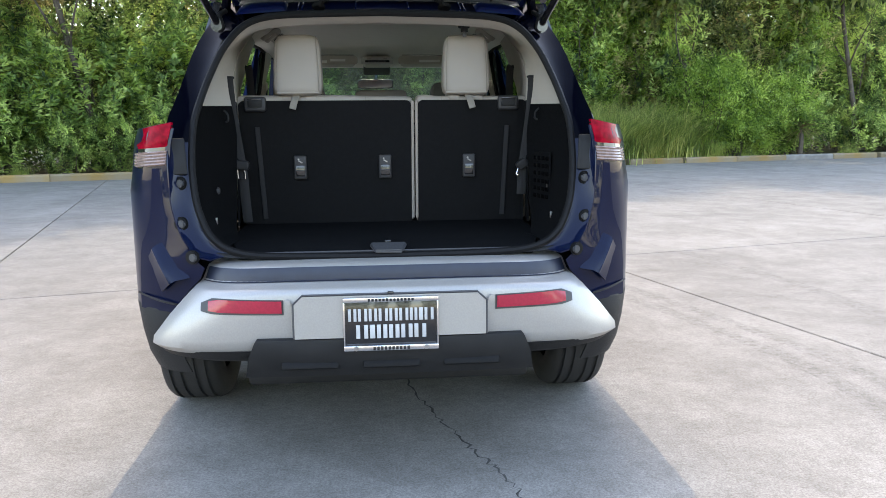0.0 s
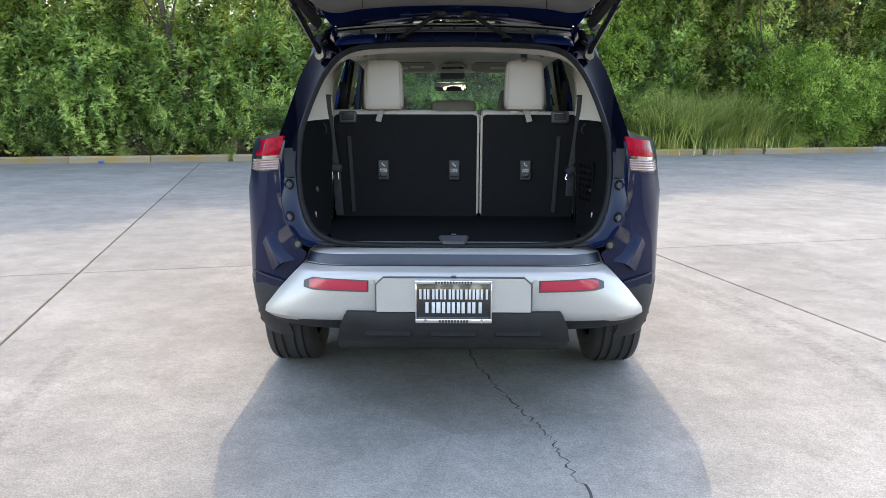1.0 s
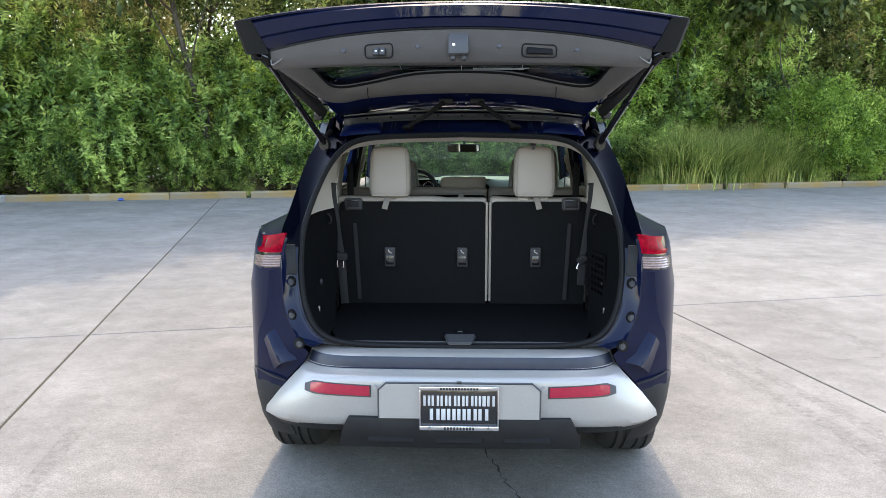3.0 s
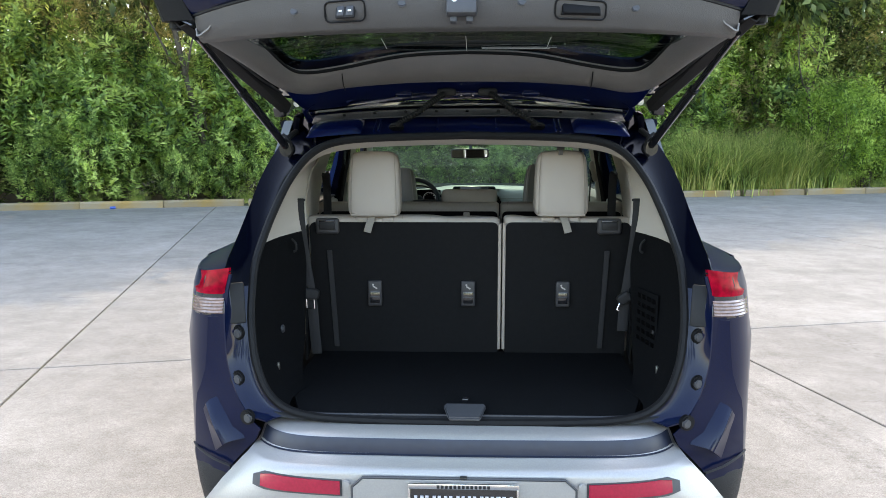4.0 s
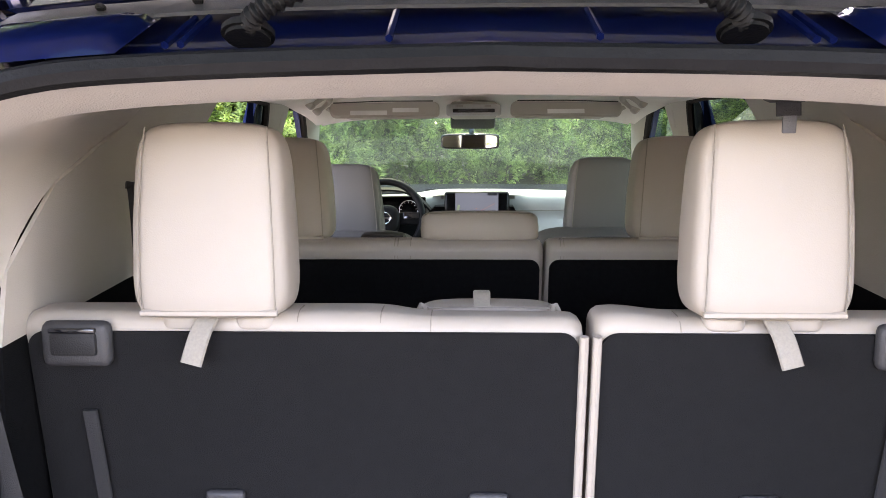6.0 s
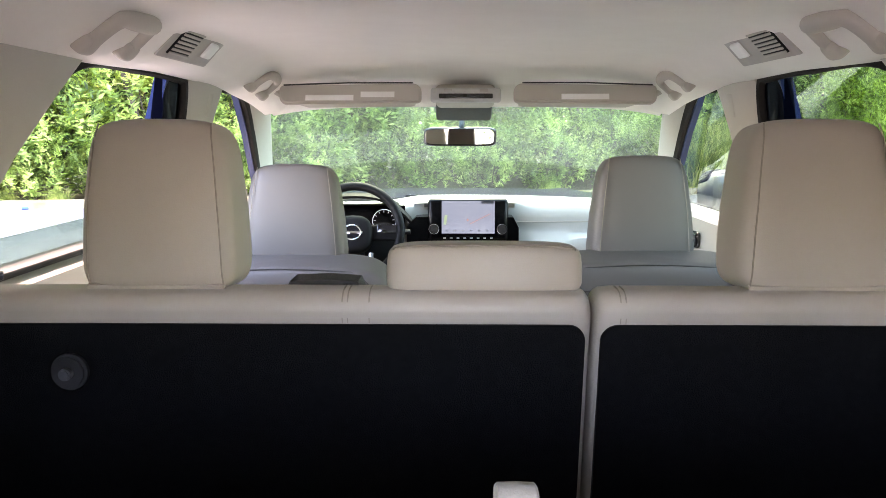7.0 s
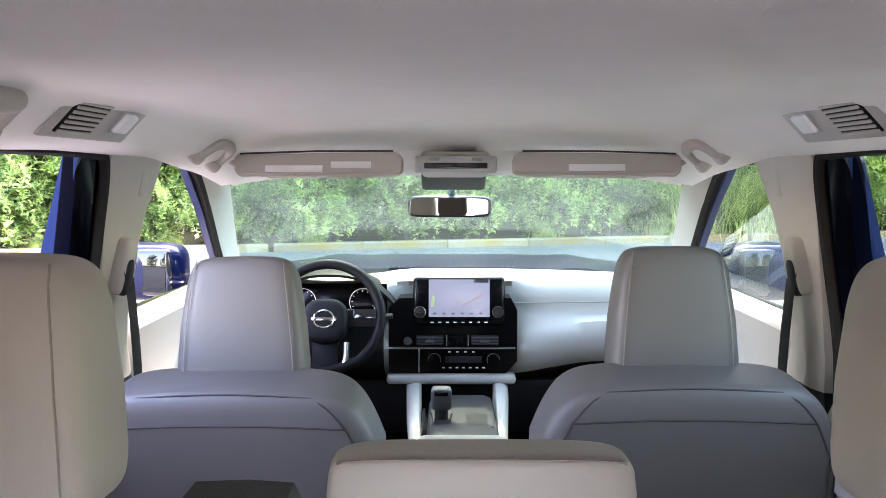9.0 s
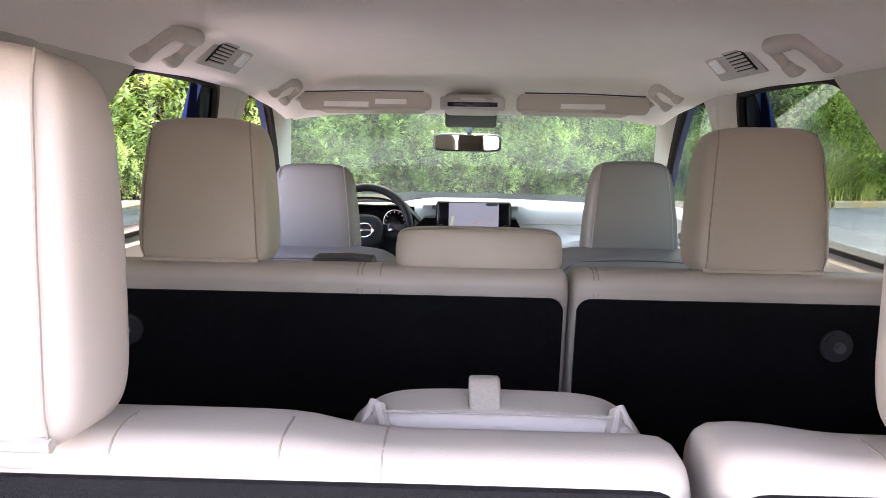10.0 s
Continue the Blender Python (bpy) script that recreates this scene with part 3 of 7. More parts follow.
rs = random.Random(21)
# High crowns above the view, added to throw the tree shade onto the lot.
shade_tree = make_tree("tall_oak", "tall oak whose high unseen crown shades the lot", 12, 16.5, 3.6, 6.2, "leaf_dark", 420, 58, 0.38, 0.45, stem=0.006)
scatter(shade_tree, [(-27.0, 19.0, 1.0), (-20.5, 18.6, 1.05), (-14.0, 19.0, 1.0), (-8.2, 18.7, 1.04), (-2.6, 19.3, 0.98), (2.4, 20.0, 0.9), (8.4, 19.6, 0.86), (15.6, 19.4, 0.92), (22.5, 19.4, 0.95)], 0.05, rs)
tall_a = make_tree("oak_tree", "dark green broadleaf tree in a dense wood", 1, 8.0, 2.9, 0.9, "leaf_dark", 420, 44, 0.15, 0.26)
scatter(tall_a, [(-40 + 4.6 * i + rs.uniform(-1, 1), 23.4 + rs.uniform(-0.9, 1.2), rs.uniform(0.9, 1.12)) for i in range(19)], rs=rs)
tall_b = make_tree("slender_tree", "olive green tree with yellowing leaves", 2, 6.6, 2.0, 0.9, "leaf_olive", 420, 28, 0.13, 0.22, shoots=True)
scatter(tall_b, [(-36 + 5.4 * i + rs.uniform(-1.5, 1.5), 21.3 + rs.uniform(-0.5, 0.6), rs.uniform(0.85, 1.1)) for i in range(9)] + [(14 + 6 * i, 21.2, rs.uniform(0.9, 1.1)) for i in range(4)], rs=rs)
far_tree = make_tree("far_tree", "dark tree deep in the wood behind the lot", 3, 13, 4.2, 0.6, "leaf_dark", 380, 34, 0.30, 0.36)
scatter(far_tree, [(-52 + 6.3 * i + rs.uniform(-1.5, 1.5), 29.0 + rs.uniform(-1.0, 2.5), rs.uniform(0.9, 1.15)) for i in range(18)], rs=rs)
scatter_back = [(-60 + 7.2 * i + rs.uniform(-1.5, 1.5), 35.5 + rs.uniform(-1.5, 1.5), rs.uniform(1.2, 1.45)) for i in range(18)]
# The row added here stands unseen behind the camera, to darken the car's reflections.
far_and_unseen_trees = scatter_back + [(-46 + 8.5 * i + rs.uniform(-1.5, 1.5), -40.0 + rs.uniform(-2, 2), rs.uniform(0.75, 1.0)) for i in range(12)]
rb = random.Random(3)
for u, v, k in far_and_unseen_trees:
    x, y, _ = lot(u, v)
    copy_thing(far_tree, pose(x, y, -0.012, 0, 0, rb.uniform(0, 360))).scale = (k, k, k)
shrub_a = make_tree("broadleaf_shrub", "bright green broadleaf shrub with fresh upright shoots", 4, 3.5, 1.3, 0.1, "leaf_bright", 330, 24, 0.20, 0.14, trunks=5, category="shrub", shoots=True)
scatter(shrub_a, [(-30 + 1.95 * i + rs.uniform(-0.6, 0.6), 19.2 + rs.uniform(-0.4, 0.6), rs.uniform(0.75, 1.3)) for i in range(17)], rs=rs)
shrub_b = make_tree("leafy_shrub", "green leafy low shrub beside the kerb", 5, 2.0, 1.2, 0.05, "leaf_bright", 330, 26, 0.125, 0.14, trunks=4, category="shrub", shoots=True)
scatter(shrub_b, [(-29 + 1.5 * i + rs.uniform(-0.5, 0.5), 18.3 + rs.uniform(-0.25, 0.35), rs.uniform(0.6, 1.05)) for i in range(21)]
        + [(20.0 + 2.2 * i + rs.uniform(-0.7, 0.7), 19.0 + rs.uniform(-0.3, 0.6), rs.uniform(0.8, 1.2)) for i in range(10)]
        + [(1.6 + 1.7 * i + rs.uniform(-0.5, 0.5), 18.9 + rs.uniform(-0.3, 0.6), rs.uniform(0.8, 1.25)) for i in range(6)]
        + [(-33 + 2.7 * i + rs.uniform(-0.6, 0.6), 25.0 + rs.uniform(-0.5, 0.5), rs.uniform(1.7, 2.3)) for i in range(26)], rs=rs)
sapling = make_tree("young_tree", "mid green young tree with layered leaves over the shrubs", 6, 5.4, 1.6, 0.6, "leaf_bright", 380, 24, 0.19, 0.17, trunks=2, shoots=True)
scatter(sapling, [(-29 + 3.1 * i + rs.uniform(-0.9, 0.9), 20.1 + rs.uniform(-0.4, 0.4), rs.uniform(0.85, 1.2)) for i in range(10)]
        + [(2.5 + 4.4 * i + rs.uniform(-1, 1), 20.7 + rs.uniform(-0.3, 0.5), rs.uniform(0.85, 1.15)) for i in range(9)], rs=rs)
vine = make_tree("vine_mound", "bright green mound of climbing vines over a low tree", 8, 3.6, 1.75, 0.0, "leaf_vine", 340, 40, 0.125, 0.16, trunks=3, category="shrub")
scatter(vine, [(15.5, 18.8, 0.92), (17.0, 18.9, 0.84), (18.6, 19.4, 0.86), (28, 19.5, 1.2)], rs=rs)
hanging = make_tree("hanging_vine", "light green curtain of vines hanging from the trees", 11, 6.2, 1.0, 1.9, "leaf_vine", 190, 34, 0.13, 0.18, category="shrub")
scatter(hanging, [(8.9, 19.2, 0.8), (9.9, 19.9, 0.95), (12.4, 20.6, 0.95), (14.2, 20.8, 1.05), (20.6, 20.4, 1.1)], rs=rs)

tuft_mesh = None
k = 0
for i in range(64):
    u, v = rs.uniform(10.5, 14.3), rs.uniform(17.85, 19.2)
    if i > 46:
        u, v = rs.uniform(-28, 30), rs.uniform(17.6, 18.1)
    s = rs.uniform(0.5, 1.2) * (1.0 if i <= 46 else 0.45)
    if tuft_mesh is None:
        ob = quads("grass_tuft", make_grass(3, 520, 1.75), "grass")
        tuft_mesh = ob.data
    else:
        ob = new("grass_tuft", tuft_mesh)
    tagged(ob, "tall arching clump of wild grass at the kerb", "grass", "wild grass along the kerb")
    x, y, _ = lot(u, v)
    ob.matrix_world = pose(x, y, -0.012, 0, 0, rs.uniform(0, 360)) @ Matrix.Diagonal((s * 1.2, s * 1.2, s, 1))


def frond_plant(at):
    t = thing("yucca", "spiky plant with dry drooping fronds in the undergrowth", "plant", at)
    rng = random.Random(5)
    bm = bmesh.new()
    tube([(0, 0, 0), (0.02, 0, 0.5), (0, 0.02, 0.95)], 0.07, 8, bm=bm)
    part("trunk", bm, "bark", t)
    bm = bmesh.new()
    for i in range(46):
        a, e = rng.uniform(0, 6.28), rng.uniform(-0.7, 1.2)
        L = rng.uniform(0.5, 0.9)
        rings = []
        for k in range(6):
            f = k / 5
            r, z = L * f * math.cos(e * (1 - 0.2 * f)), 0.95 + L * f * math.sin(e) - 0.4 * f * f
            w = 0.022 * (1 - f) + 0.002
            rings.append([(r * math.cos(a) - w * math.sin(a), r * math.sin(a) + w * math.cos(a), z), (r * math.cos(a), r * math.sin(a), z - 0.008), (r * math.cos(a) + w * math.sin(a), r * math.sin(a) - w * math.cos(a), z)])
        loft(rings, bm=bm)
    part("fronds", bm, "dry", t)


frond_plant(lot(18.7, 18.0, -0.012))
# a crushed can by the kerb
bm = disc((0, 0, 0.033), 0.033, 0.12, "x", 16, 0.004)
ob = part("drink_can", bm, material("blue_can", (0.05, 0.12, 0.45), 0.35, 0.6))
ob.matrix_world = Matrix.Translation(lot(-4.6, 16.85)) @ pose(0, 0, 0, 0, 0, 30)
tagged(ob, "blue and silver drink can lying by the kerb", "can")


# ---- the car's shell ----
car = thing("car", "dark blue sport utility car with its tailgate open", "car")


def sides(name, make, mat, parent=None, label=""):
    """The same part on the right (+x) and, mirrored, on the left."""
    return [part(name, make(), mat, parent or car, label), part(name, mirror_x(make()), mat, parent or car, label)]


RING = smooth_path([(0, 0.15, 0.79), (0.30, 0.153, 0.793), (0.50, 0.165, 0.805), (0.60, 0.18, 0.855), (0.65, 0.205, 0.95), (0.67, 0.235, 1.05), (0.676, 0.265, 1.14),
                    (0.672, 0.305, 1.25), (0.654, 0.345, 1.33), (0.624, 0.385, 1.42), (0.579, 0.43, 1.52), (0.515, 0.472, 1.60), (0.43, 0.49, 1.637), (0.28, 0.50, 1.650), (0, 0.505, 1.657)], 5)
OUTER = smooth_path([(0, 0.10, 0.765), (0.30, 0.102, 0.765), (0.610, 0.135, 0.786), (0.69, 0.15, 0.84), (0.735, 0.175, 0.95), (0.745, 0.185, 1.05), (0.748, 0.20, 1.14),
                     (0.752, 0.255, 1.25), (0.740, 0.335, 1.33), (0.724, 0.425, 1.42), (0.702, 0.51, 1.52), (0.662, 0.59, 1.615), (0.60, 0.70, 1.715), (0.42, 0.762, 1.752), (0, 0.778, 1.768)], 5)


def flange(i0, i1):
    rings = []
    for a, b in list(zip(RING, OUTER))[i0:i1]:
        m = a.lerp(b, 0.5) + Vector((0, 0.02, 0))
        rings.append([a, a.lerp(b, 0.2) + Vector((0, 0.012, 0)), m, b.lerp(a, 0.15) + Vector((0, 0.01, 0)), b])
    return thick(loft(rings), 0.006)


sides("rear_frame", lambda: flange(10, 33), "paint", label="dark blue painted frame of the tailgate opening")
sides("rear_pillar", lambda: flange(32, 62), "pillar_black", label="near black rear pillar beside the opening")
sides("rear_header", lambda: flange(61, len(RING)), "gloss_blue", label="dark blue header over the opening")
full_ring = [Vector((-p.x, p.y, p.z)) for p in reversed(RING[1:])] + RING[:-1]
seal_ring = [p + Vector((0, -0.008, 0)) for p in full_ring]
part("door_seal", tube(seal_ring, 0.013, 8, True), "rubber", car, "black rubber seal round the tailgate opening")


XS_Z, XS_X = [0.28, 0.36, 0.46, 0.60, 0.80, 0.95, 1.05, 1.12, 1.19, 1.235], [0.93, 0.955, 0.972, 0.985, 0.988, 0.984, 0.976, 0.968, 0.957, 0.940]
PLAN = [(0.752, 0.20), (0.80, 0.215), (0.85, 0.245), (0.895, 0.30), (0.93, 0.38), (0.955, 0.48), (0.973, 0.60)]


def arch(y):
    z = 0.30
    for yc in (1.05, 3.95):
        d = abs(y - yc)
        if d < 0.43:
            z = max(z, 0.37 + math.sqrt(0.43 ** 2 - d * d))
    return z


def body_side():
    cols = PLAN + [(0.985, 0.6 + 0.02 + 0.03 * i) for i in range(0, 117)] + [(0.975, 4.2), (0.955, 4.4), (0.92, 4.58), (0.86, 4.72), (0.76, 4.82), (0.6, 4.89), (0.3, 4.93), (0.0, 4.945)]
    rows = [0, 0.08, 0.16, 0.25, 0.35, 0.45, 0.55, 0.65, 0.75, 0.84, 0.92, 1.0]
    rings = []
    for px, py in cols:
        zb, zt = arch(py), 1.235 - max(0, py - 3.7) * 0.13
        if py < 0.6:
            zb = 0.60
        ring = []
        for r in rows:
            z = zb + (zt - zb) * r
            k = lerp(XS_Z, XS_X, z) / 0.985
            crease = 0.012 * math.exp(-((z - 0.99) / 0.03) ** 2)
            x = px * k + (crease if px > 0.9 else 0)
            if py < 0.62:
                x = min(x, px)
            ring.append((x, py, z))
        rings.append(ring)
    return thick(loft(rings), 0.004)


sides("body_side", body_side, "paint", label="dark blue glossy body side with wheel arches")


def shoulder():
    a = [(0.735, 0.21, 1.235), (0.795, 0.232, 1.236), (0.851, 0.302, 1.236), (0.905, 0.46, 1.235), (0.935, 0.75, 1.235), (0.94, 1.4, 1.235), (0.94, 2.6, 1.235), (0.94, 3.6, 1.235), (0.935, 3.9, 1.22)]
    b = [(0.748, 0.24, 1.236), (0.752, 0.30, 1.252), (0.765, 0.40, 1.258), (0.785, 0.58, 1.264), (0.812, 0.80, 1.272), (0.868, 1.4, 1.285), (0.868, 2.6, 1.28), (0.868, 3.6, 1.265), (0.86, 3.9, 1.23)]
    return thick(loft([smooth_path(a, 4), smooth_path(b, 4)]), 0.004)


sides("shoulder", shoulder, "paint")

# wheels
def wheel(x, y, name):
    w = part(name, bmesh_tyre(x, y), "tyre", car, "black tyre with ribbed tread")
    s = 1 if x > 0 else -1
    b = disc((x + s * 0.09, y, 0.38), 0.245, 0.05, "x", 40, 0.008)
    for k in range(10):
        a = k * math.pi / 5
        box((x + s * 0.118, y + 0.13 * math.cos(a), 0.38 + 0.13 * math.sin(a)), (0.03, 0.22, 0.045), 0.01, rot=(math.degrees(a), 0, 0), bm=b)
    disc((x + s * 0.125, y, 0.38), 0.045, 0.04, "x", 20, 0.006, bm=b)
    part("rim", b, "steel", w, "dark alloy rim")


def bmesh_tyre(x, y):
    b = bmesh.new()
    sec = [(-0.10, 0.245), (-0.125, 0.27), (-0.13, 0.32), (-0.118, 0.36), (-0.10, 0.374)]
    for g in (-0.075, -0.03, 0.03, 0.075):
        sec += [(g - 0.008, 0.379), (g - 0.006, 0.369), (g + 0.006, 0.369), (g + 0.008, 0.379)]
    sec += [(0.10, 0.374), (0.118, 0.36), (0.13, 0.32), (0.125, 0.27), (0.10, 0.245)]
    rings = []
    n = 72
    for k in range(n + 1):
        a = 2 * math.pi * k / n
        lug = 0.004 if k % 2 else 0.0
        rings.append([(x + dx, y + (r - (lug if 0.37 < r < 0.376 else 0)) * math.cos(a), 0.38 + (r - (lug if 0.37 < r < 0.376 else 0)) * math.sin(a)) for dx, r in sec])
    loft(rings, bm=b)
    bmesh.ops.remove_doubles(b, verts=b.verts, dist=1e-5)
    return b


for x in (-0.845, 0.845):
    for y in (1.05, 3.95):
        wheel(x, y, "wheel")

# wheel housings, underbody and floor
def housing(yc):
    def f():
        rings = []
        for x in (0.55, 0.97):
            rings.append([(x, yc + 0.44 * math.cos(a), 0.37 + 0.44 * math.sin(a)) for a in [math.pi * i / 16 for i in range(17)]])
        b = loft(rings)
        b.faces.new([v for v in b.verts if v.co.x < 0.6])
        return b
    return f


for yc in (1.05, 3.95):
    sides("wheel_housing", housing(yc), "plastic", label="black wheel arch lining")
part("underbody", box((0, 2.5, 0.30), (1.08, 4.3, 0.08), 0.02), "plastic", car)
part("side_step", box((0.93, 2.5, 0.30), (0.10, 2.0, 0.06), 0.02), "plastic", car)
part("side_step", box((-0.93, 2.5, 0.30), (0.10, 2.0, 0.06), 0.02), "plastic", car)
sides("mud_flap", lambda: plate([(0.74, 0.60, 0.52), (0.968, 0.60, 0.52), (0.962, 0.62, 0.33), (0.93, 0.625, 0.29), (0.76, 0.625, 0.30)], 0.012), "plastic", label="black mud guard behind the rear wheel")

# rear bumper: silver upper cover, black lower part
BUMP = [  # y at the middle, z, half width
    (0.165, 0.788, 0.600), (0.100, 0.784, 0.615), (0.058, 0.776, 0.630), (0.050, 0.768, 0.634), (0.048, 0.732, 0.648), (0.040, 0.725, 0.652),
    (-0.015, 0.716, 0.662), (-0.028, 0.709, 0.668), (-0.034, 0.694, 0.684), (-0.030, 0.62, 0.752), (-0.022, 0.545, 0.812), (-0.016, 0.518, 0.818), (0.004, 0.496, 0.800), (0.035, 0.478, 0.775), (0.08, 0.462, 0.75)]


def bump_y(y0, s):
    return y0 + 0.035 * abs(s) ** 2 + 0.12 * abs(s) ** 9


bm = bmesh.new()
rings = []
for y0, z, hw in BUMP:
    rings.append([(hw * s, bump_y(y0, s), z - 0.012 * abs(s) ** 3) for s in [-1 + 2 * i / 60 for i in range(61)]])
loft(rings, bm=bm)
bumper = part("rear_bumper", thick(bm, 0.004), "silver", car, "silver painted rear bumper")

# shade on the step below the ledge, painted as a blue grey band
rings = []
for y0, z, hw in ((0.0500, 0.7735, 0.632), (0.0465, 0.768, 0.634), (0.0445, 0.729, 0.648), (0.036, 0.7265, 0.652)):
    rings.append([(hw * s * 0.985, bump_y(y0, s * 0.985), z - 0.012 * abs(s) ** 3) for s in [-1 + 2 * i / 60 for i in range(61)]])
part("ledge_shade", loft(rings), "step_shade", bumper, "blue grey shade painted on the step below the bumper ledge")
# black strip on the ledge and lower black skirt
rings = []
LOW = [(-0.024, 0.549, 0.440), (-0.040, 0.545, 0.444), (-0.043, 0.535, 0.450), (-0.036, 0.482, 0.472), (-0.010, 0.435, 0.482), (0.01, 0.405, 0.49), (0.06, 0.392, 0.495), (0.30, 0.36, 0.50)]
for y0, z, hw in LOW:
    rings.append([(hw * s, bump_y(y0, s * 0.6), z) for s in [-1 + 2 * i / 24 for i in range(25)]])
skirt = part("lower_skirt", thick(loft(rings), 0.006), "plastic", bumper, "black textured lower bumper")
for xc in (-0.27, 0.0, 0.27):
    part("skirt_insert", box((xc, -0.020 + 0.02 * abs(xc), 0.455), (0.19, 0.020, 0.034), 0.006, rot=(-26, 0, 0)), "rubber", bumper)


def side_low():
    rings = []
    for y0, z, hw in [(0.00, 0.502, 1.0), (0.03, 0.468, 0.985), (0.10, 0.44, 0.95), (0.35, 0.43, 0.95)]:
        rings.append([(0.44 + (0.80 * hw - 0.44) * i / 12, bump_y(y0, (0.44 + (0.80 - 0.44) * i / 12) / 0.8), z) for i in range(13)])
    return thick(loft(rings), 0.006)


sides("bumper_underside", side_low, "plastic", bumper)

# number plate recess and reflectors in the bumper
part("plate_recess", plate([(-0.315, -0.040, 0.551), (0.315, -0.040, 0.551), (0.315, -0.040, 0.665), (0.285, -0.040, 0.692), (-0.285, -0.040, 0.692), (-0.315, -0.040, 0.665)], 0.006, normal=(0, -1, 0)), "silver", bumper, "flat silver panel behind the plate")
bm = tube([(-0.318, -0.043, 0.553), (-0.318, -0.043, 0.667), (-0.287, -0.043, 0.696), (0.287, -0.043, 0.696), (0.318, -0.043, 0.667), (0.318, -0.043, 0.553)], 0.004, 6)
part("recess_edge", bm, "plastic_mid", bumper)


def bump_at(x, z, out):
    zs, ys_, hs = [q[1] for q in BUMP[:11]][::-1], [q[0] for q in BUMP[:11]][::-1], [q[2] for q in BUMP[:11]][::-1]
    z2 = z + 0.012 * abs(x / 0.72) ** 3
    return (x, bump_y(lerp(zs, ys_, z2), x / lerp(zs, hs, z2)) - out, z)


def on_bumper(x0, x1, low, high, out):
    def f():
        rings = []
        for i in range(15):
            t = i / 14
            x = x0 + (x1 - x0) * t
            zl, zh = lerp(low[0], low[1], t), lerp(high[0], high[1], t)
            rings.append([bump_at(x, zl, out - 0.004), bump_at(x, zl, out), bump_at(x, zl + (zh - zl) * 0.5, out + 0.001), bump_at(x, zh, out), bump_at(x, zh, out - 0.004)])
        b = loft(rings)
        b.faces.new([v for v in b.verts if abs(v.co.x - x0) < 1e-6])
        b.faces.new([v for v in b.verts if abs(v.co.x - x1) < 1e-6])
        return b
    return f


reflector = on_bumper(0.355, 0.598, ([0, 0.85, 1], [0.636, 0.639, 0.643]), ([0, 0.85, 1], [0.676, 0.681, 0.674]), 0.009)
bezel = on_bumper(0.350, 0.625, ([0, 0.85, 1], [0.629, 0.632, 0.640]), ([0, 0.85, 1], [0.679, 0.684, 0.666]), 0.004)
sides("reflector_bezel", bezel, "plastic_mid", bumper)
sides("reflector", reflector, "red_reflector", bumper, "red rear reflector")
sides("parking_sensor", lambda: disc((0.335, -0.040, 0.672), 0.011, 0.012, "y", 20, 0.002), "silver", bumper, "round parking sensor")

# blue corner between the bumper and the body side
def corner():
    rings = []
    for z, xi, yi, ridge, xo in ((1.10, 0.742, 0.215, 0.0, 0.80), (1.00, 0.735, 0.20, 0.0, 0.81), (0.93, 0.725, 0.19, 0.0, 0.82), (0.875, 0.70, 0.175, 0.004, 0.84), (0.84, 0.69, 0.168, 0.012, 0.86),
                                 (0.80, 0.675, 0.160, 0.022, 0.87), (0.76, 0.63, 0.152, 0.038, 0.875), (0.72, 0.65, 0.16, 0.034, 0.88), (0.69, 0.68, 0.165, 0.024, 0.88), (0.64, 0.725, 0.175, 0.012, 0.885), (0.60, 0.75, 0.18, 0.006, 0.885)):
        yo = lerp([0.75, 0.80, 0.85, 0.895], [0.20, 0.215, 0.245, 0.30], xo) - 0.004
        rings.append([(xi, yi, z), (xi * 0.6 + xo * 0.4, yi * 0.6 + yo * 0.4 - ridge * 0.75, z), (xi * 0.35 + xo * 0.65, yi * 0.35 + yo * 0.65 - ridge, z - ridge * 0.3), (xo, yo - 0.002, z)])
    return thick(loft(rings), 0.005)


sides("bumper_corner", corner, "paint", label="sculpted dark blue bumper corner")

def cladding():
    rings = []
    for z, e in ((0.606, 0.004), (0.600, 0.0), (0.50, 0.004), (0.42, 0.014), (0.37, 0.035)):
        rings.append([(p.x * lerp(XS_Z, XS_X, z) / 0.985 - e * 0.6, p.y + e * 0.4 - (0.004 if p.y < 0.5 else 0.0), z) for p in smooth_path([(0.752, 0.20, 0), (0.80, 0.215, 0), (0.85, 0.245, 0), (0.895, 0.30, 0), (0.93, 0.38, 0), (0.955, 0.48, 0), (0.973, 0.60, 0)], 3)])
    return thick(loft(rings), 0.006)


sides("arch_cladding", cladding, "plastic", label="black cladding below the bumper corner")
sides("corner_crease", lambda: tube(smooth_path([(0.735, 0.160, 0.632), (0.80, 0.194, 0.640), (0.86, 0.243, 0.650), (0.90, 0.298, 0.652)], 5), 0.004, 6), "plastic", label="dark shut line at the bumper corner")


def fin():
    """A short blade that leaves the body below the lamp and runs in towards the bumper ledge."""
    def line(a, b, sag=0.0):
        a, b = Vector(a), Vector(b)
        return [a.lerp(b, k / 6) + Vector((0, -sag * math.sin(math.pi * k / 6), sag * 0.4 * math.sin(math.pi * k / 6))) for k in range(7)]
    back, ridge, under = line((0.772, 0.205, 0.850), (0.685, 0.160, 0.725)), line((0.816, 0.190, 0.824), (0.752, 0.140, 0.708), 0.010), line((0.842, 0.235, 0.790), (0.790, 0.185, 0.672))
    return thick(loft([back, [p.lerp(q, 0.7) + Vector((0, -0.006, 0.006)) for p, q in zip(back, ridge)], ridge, [p.lerp(q, 0.35) + Vector((0, 0.004, 0)) for p, q in zip(ridge, under)], under]), 0.004)


sides("corner_fin", fin, "paint", label="creased blue fin on the bumper corner")

